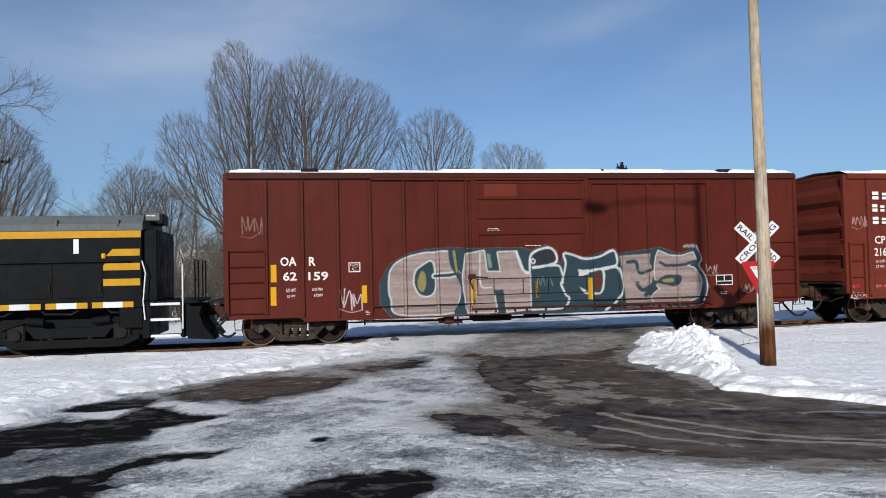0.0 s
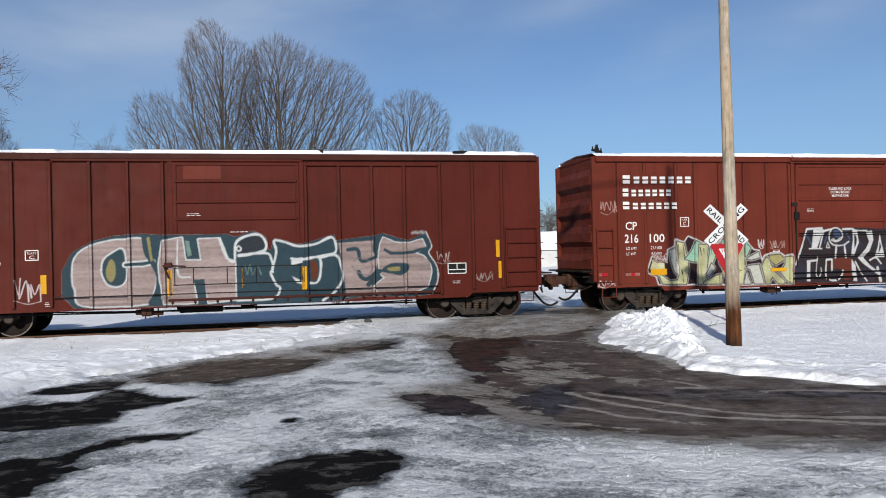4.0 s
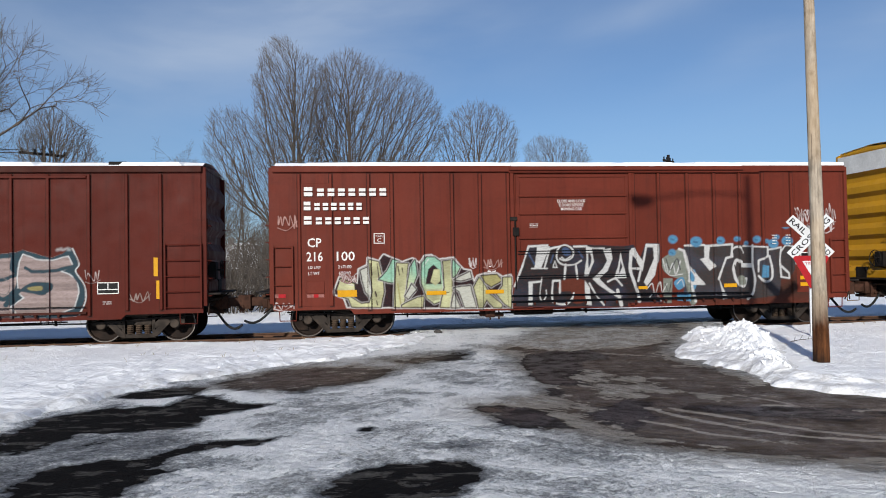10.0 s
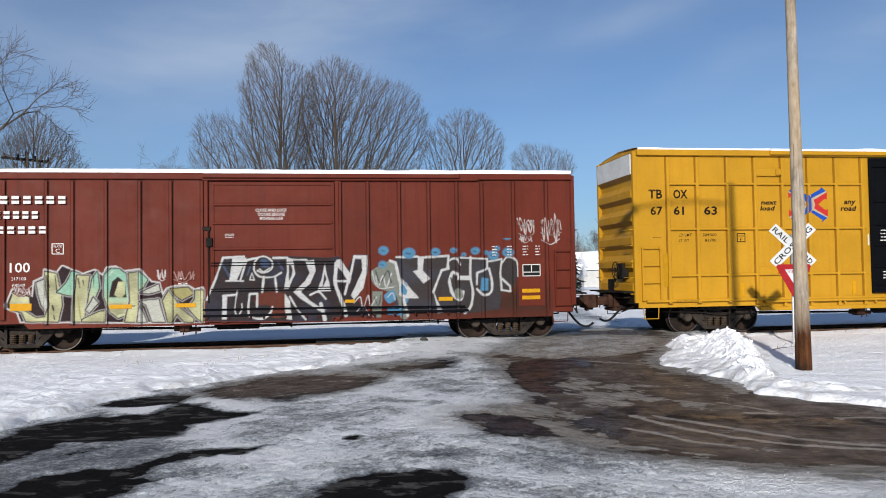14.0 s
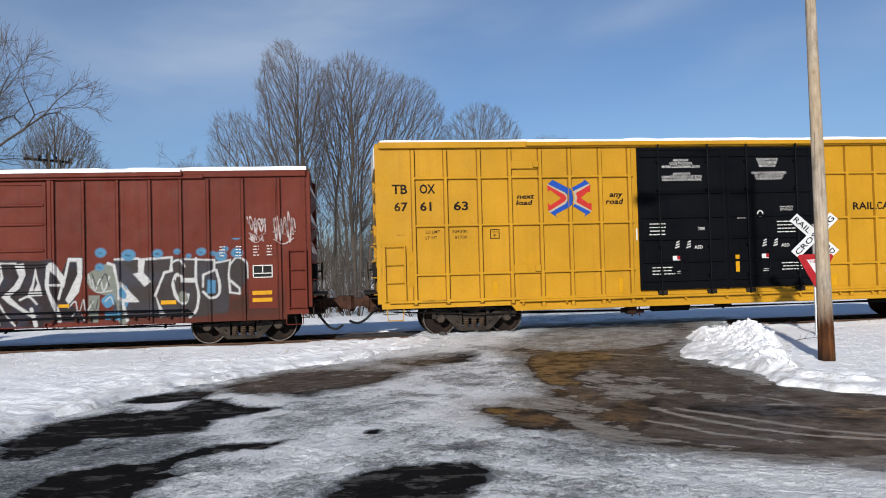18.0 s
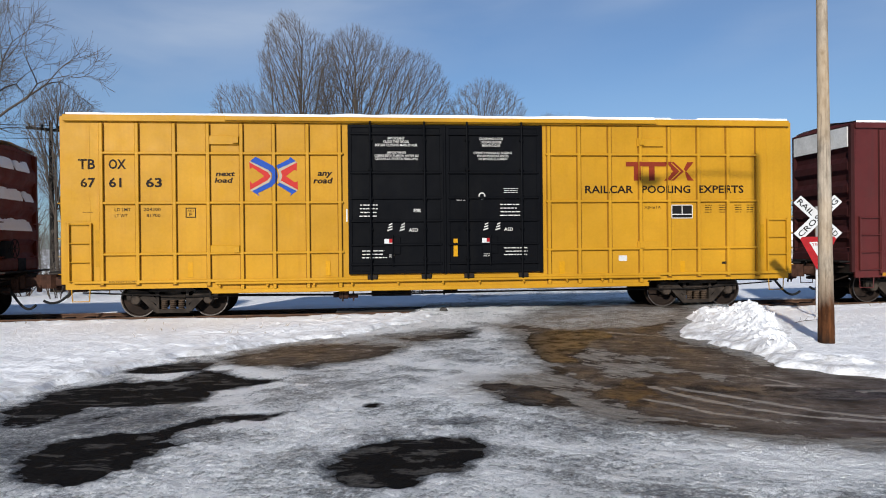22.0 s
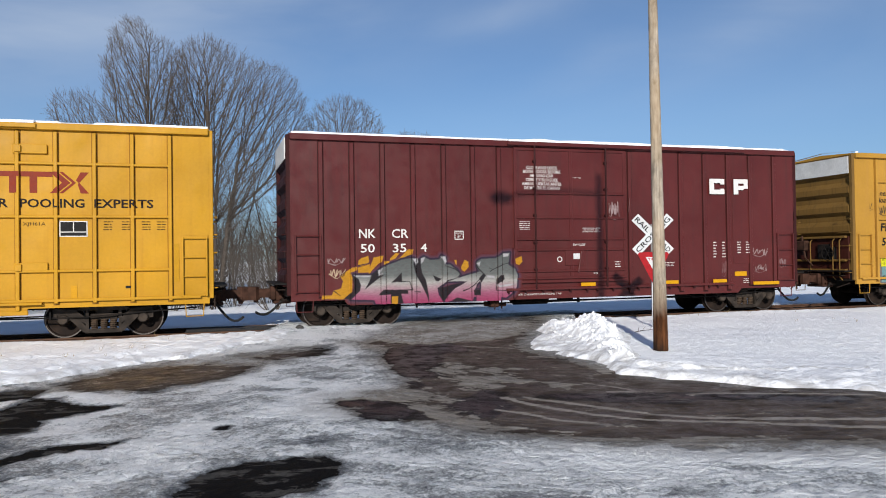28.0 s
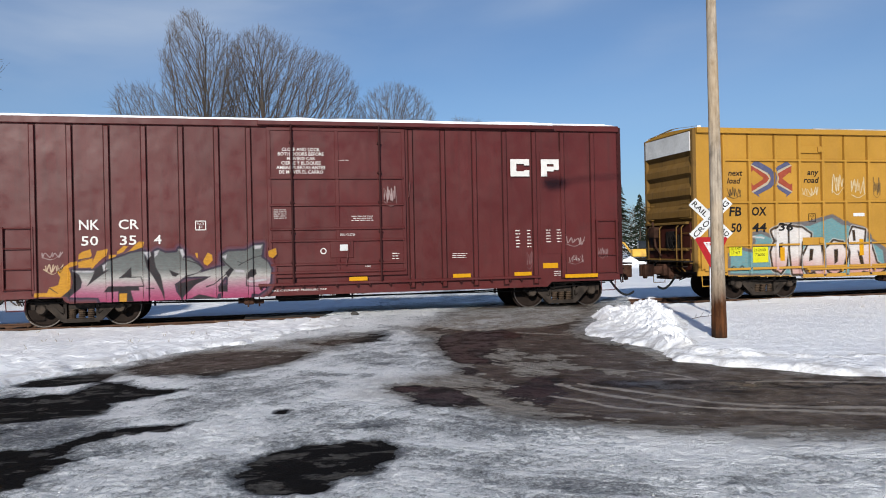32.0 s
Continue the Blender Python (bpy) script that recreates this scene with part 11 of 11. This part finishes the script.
def far_woods():
    rnd = random.Random(9)
    segs = []
    for k in range(420):
        az, dist = rnd.uniform(-60, 60), rnd.uniform(150, 260)
        x, y, z = at_bearing(az, dist)
        h = rnd.uniform(7, 12)
        segs.append((x, y, z, x, y, z + h, 0.16, 0.03))
        for j in range(22):
            b = rnd.uniform(0.2, 1.0)
            a = rnd.uniform(0, 6.283)
            l = h * 0.32 * (1.15 - b) + 0.8
            q = (x + l * 0.55 * math.cos(a), y + l * 0.55 * math.sin(a), z + h * b + l * 0.7)
            segs.append((x, y, z + h * b, *q, 0.07, 0.025))
            segs.append((*q, q[0] + rnd.uniform(-0.8, 0.8), q[1], q[2] + rnd.uniform(0.3, 1.2), 0.035, 0.02))
    ob = new("far_woods", tube_mesh(segs, "far_woods", "twig", 3))
    tagged(ob, "distant line of bare grey woods", "woods", kind="stuff")


far_woods()


def line_pole(az, dist, top, arm):
    pole = thing("wire_pole", "distant wooden wire pole with a crossarm", "utility pole", "wire poles behind the track", at=at_bearing(az, dist))
    part("shaft", Geo().rod((0, 0, -0.3), (0, 0, top - LOW), 0.14, 10, 0.1), "steel", pole)
    g = part("crossarm", Geo().box(-arm, arm, -0.06, 0.06, top - LOW - 0.5, top - LOW - 0.36), "steel", pole)
    for k in (-0.9, -0.35, 0.35, 0.9):
        part("insulator", Geo().rod((k * arm, 0, top - LOW - 0.36), (k * arm, 0, top - LOW - 0.18), 0.05, 8), "dark_glass", g)
    pole.rotation_euler = (0, 0, radians(52))
    x, y, z = at_bearing(az, dist, top)
    return Vector((x, y, z))


def wire(a, b, sag, dz=-0.2):
    pts = [tuple(a.lerp(b, k / 16) + Vector((0, 0, dz - sag * 4 * (k / 16) * (1 - k / 16)))) for k in range(17)]
    g, n = Geo(), 5
    for p in pts:
        g.v += [(p[0], p[1] + 0.018 * math.cos(6.283 * i / n), p[2] + 0.018 * math.sin(6.283 * i / n)) for i in range(n)]
    g.f = [(k * n + i, k * n + (i + 1) % n, (k + 1) * n + (i + 1) % n, (k + 1) * n + i) for k in range(16) for i in range(n)]
    ob = new("wire", g.mesh("wire", M["wire"]))
    tagged(ob, "thin sagging overhead wire between poles", "wire", "overhead wires")


p1, p2, p4 = line_pole(-31.3, 45, 8.6, 1.2), line_pole(13.7, 52, 9.0, 0.75), line_pole(-22.6, 120, 9.4, 1.0)
for dz in (-0.2, -0.9):
    wire(p1, p4, 0.6, dz)
    wire(p1 + Vector((-40, -26, 1.0)), p1, 0.8, dz)


def digger():
    d = thing("excavator", "yellow excavator with its boom arched behind a snow heap", "excavator", at=at_bearing(17.6, 88))
    d.rotation_euler = (0, 0, radians(-10))
    part("undercarriage", Geo().box(-1.5, 1.5, -1.1, 1.1, 0, 0.7, 0.15), "steel", d)
    part("house", Geo().box(-0.6, 1.3, -1.1, 1.1, 0.8, 1.7, 0.1), "digger", d)
    part("cab", Geo().box(0.1, 1.2, -1.1, 0.0, 1.7, 2.6, 0.1), "dark_glass", d)
    boom = Geo()
    pts = [(-0.6, 1.3), (-1.4, 2.4), (-2.8, 2.9), (-3.7, 2.9), (-4.4, 2.0)]
    for (a, b), (c, e) in zip(pts, pts[1:]):
        boom.rod((a, 0, b), (c, 0, e), 0.11, 8)
    part("boom", boom, "digger", d)
    part("stick", Geo().rod((-4.4, 0, 1.7), (-4.7, 0, 0.5), 0.16, 8), "digger", d)
    part("bucket", Geo().prism([(-5.2, 0.0), (-4.4, 0.0), (-4.3, 0.6), (-4.9, 0.7)], "y", -0.5, 0.5), "steel", d)


digger()


def far_heaps():
    """Ploughed heaps of snow beside the far yard."""
    for az, dist, wide, high in ((16.6, 74, 3.2, 1.5), (18.2, 70, 2.6, 1.1), (19.6, 78, 3.4, 1.3)):
        n, v, f = 22, [], []
        for j in range(n):
            for i in range(n):
                x, y = (i / (n - 1) * 2 - 1) * wide, (j / (n - 1) * 2 - 1) * wide * 0.7
                r = math.hypot(x / wide, y / (wide * 0.7))
                lump = float(fbm(np.array([x + az]), np.array([y + dist]), 0.9, 401, 3)[0])
                v.append((x, y, -0.35 + high * max(0.0, 1 - r) ** 0.8 * (1 + 0.45 * lump)))
        f = [(j * n + i, j * n + i + 1, j * n + n + i + 1, j * n + n + i) for j in range(n - 1) for i in range(n - 1)]
        g = Geo()
        g.v, g.f = v, f
        ob = new("snow_heap", g.mesh("snow_heap", M["snow"]))
        ob.location = at_bearing(az, dist)
        tagged(ob, "lumpy heap of ploughed snow in the far yard", "snow", "heaps in the far yard")


far_heaps()

# ---- small things by the road ----


def boulder():
    rnd = random.Random(2)
    bm = bmesh.new()
    bmesh.ops.create_icosphere(bm, subdivisions=3, radius=0.11)
    for v in bm.verts:
        v.co *= 1 + 0.28 * noise.noise(v.co * 9)
        v.co.z *= 0.62
    me = bpy.data.meshes.new("stone")
    bm.to_mesh(me)
    bm.free()
    me.materials.append(M["stone"])
    ob = new("stone", me)
    ob.location = (-1.29, 19.62, float(np.maximum(snow_height(np.array([-1.29]), np.array([19.62])), road_height(np.array([-1.29]), np.array([19.62])))[0]) + 0.035)
    tagged(ob, "dark lump of stone on the snowy verge", "stone")


boulder()


def fallen_twig():
    segs = [(0, 0, 0, 0.28, 0.02, 0.02, 0.009, 0.008), (0.28, 0.02, 0.02, 0.62, -0.03, 0.03, 0.008, 0.005), (0.28, 0.02, 0.02, 0.36, 0.0, 0.12, 0.005, 0.003), (0.12, 0.01, 0.01, 0.16, 0.02, 0.1, 0.005, 0.003), (0.5, -0.01, 0.025, 0.55, 0.0, 0.1, 0.005, 0.003)]
    ob = new("fallen_twig", tube_mesh(segs, "fallen_twig", "bark", 5))
    x, y = 6.41, 16.31
    ob.rotation_euler = (0, 0, 0.45)
    ob.location = (x, y, float(snow_height(np.array([x]), np.array([y]))[0]) + 0.01)
    tagged(ob, "thin dark twig lying on the snow", "twig")


fallen_twig()


def dry_grass():
    """Straw-coloured stalks that poke out of the snow along the track."""
    rnd = random.Random(6)
    segs = []
    for k in range(150):
        u = rnd.uniform(-16, 24)
        off = -rnd.choice((rnd.uniform(1.5, 2.6), rnd.uniform(2.2, 6.0)))
        x, y, _ = on_track(u, off)
        if float(edge_distance(np.array([x]), np.array([y]), ROAD_EDGE)[0]) < 0.5:
            continue
        z = float(snow_height(np.array([x]), np.array([y]))[0])
        for j in range(rnd.randint(1, 4)):
            a, l = rnd.uniform(0, 6.283), rnd.uniform(0.04, 0.13)
            q = (x + 0.6 * l * math.cos(a), y + 0.6 * l * math.sin(a), z + l * rnd.uniform(0.3, 0.9))
            segs.append((x, y, z - 0.02, *q, 0.004, 0.0025))
    tagged(new("dry_grass", tube_mesh(segs, "dry_grass", "straw", 3)), "dry straw stalks poking through the snow", "grass", kind="stuff")


dry_grass()

# ---- what moves ----


def travel(t):
    return float(np.interp(t, np.arange(len(TRAVEL)) * 0.5, TRAVEL))


def motions():
    """The train rolls to the left along its track; every wheelset turns with it."""
    for car, u0 in CARS:
        rows = []
        for k, s in enumerate(TRAVEL):
            x, y, _ = on_track(u0 + s)
            rows.append((k * 0.5, pose(x, y, RAIL_TOP, 0, 0, TRACK_ANGLE)))
        walk(car, rows)
    start = travel(0)
    spin = [(k * 0.25, Euler((0, (travel(k * 0.25) - start) / WHEEL_R, 0)).to_matrix().to_4x4()) for k in range(129)]
    for wheels, rest in WHEELS:
        walk(wheels, [(t, Matrix.Translation(rest) @ m) for t, m in spin])


motions()
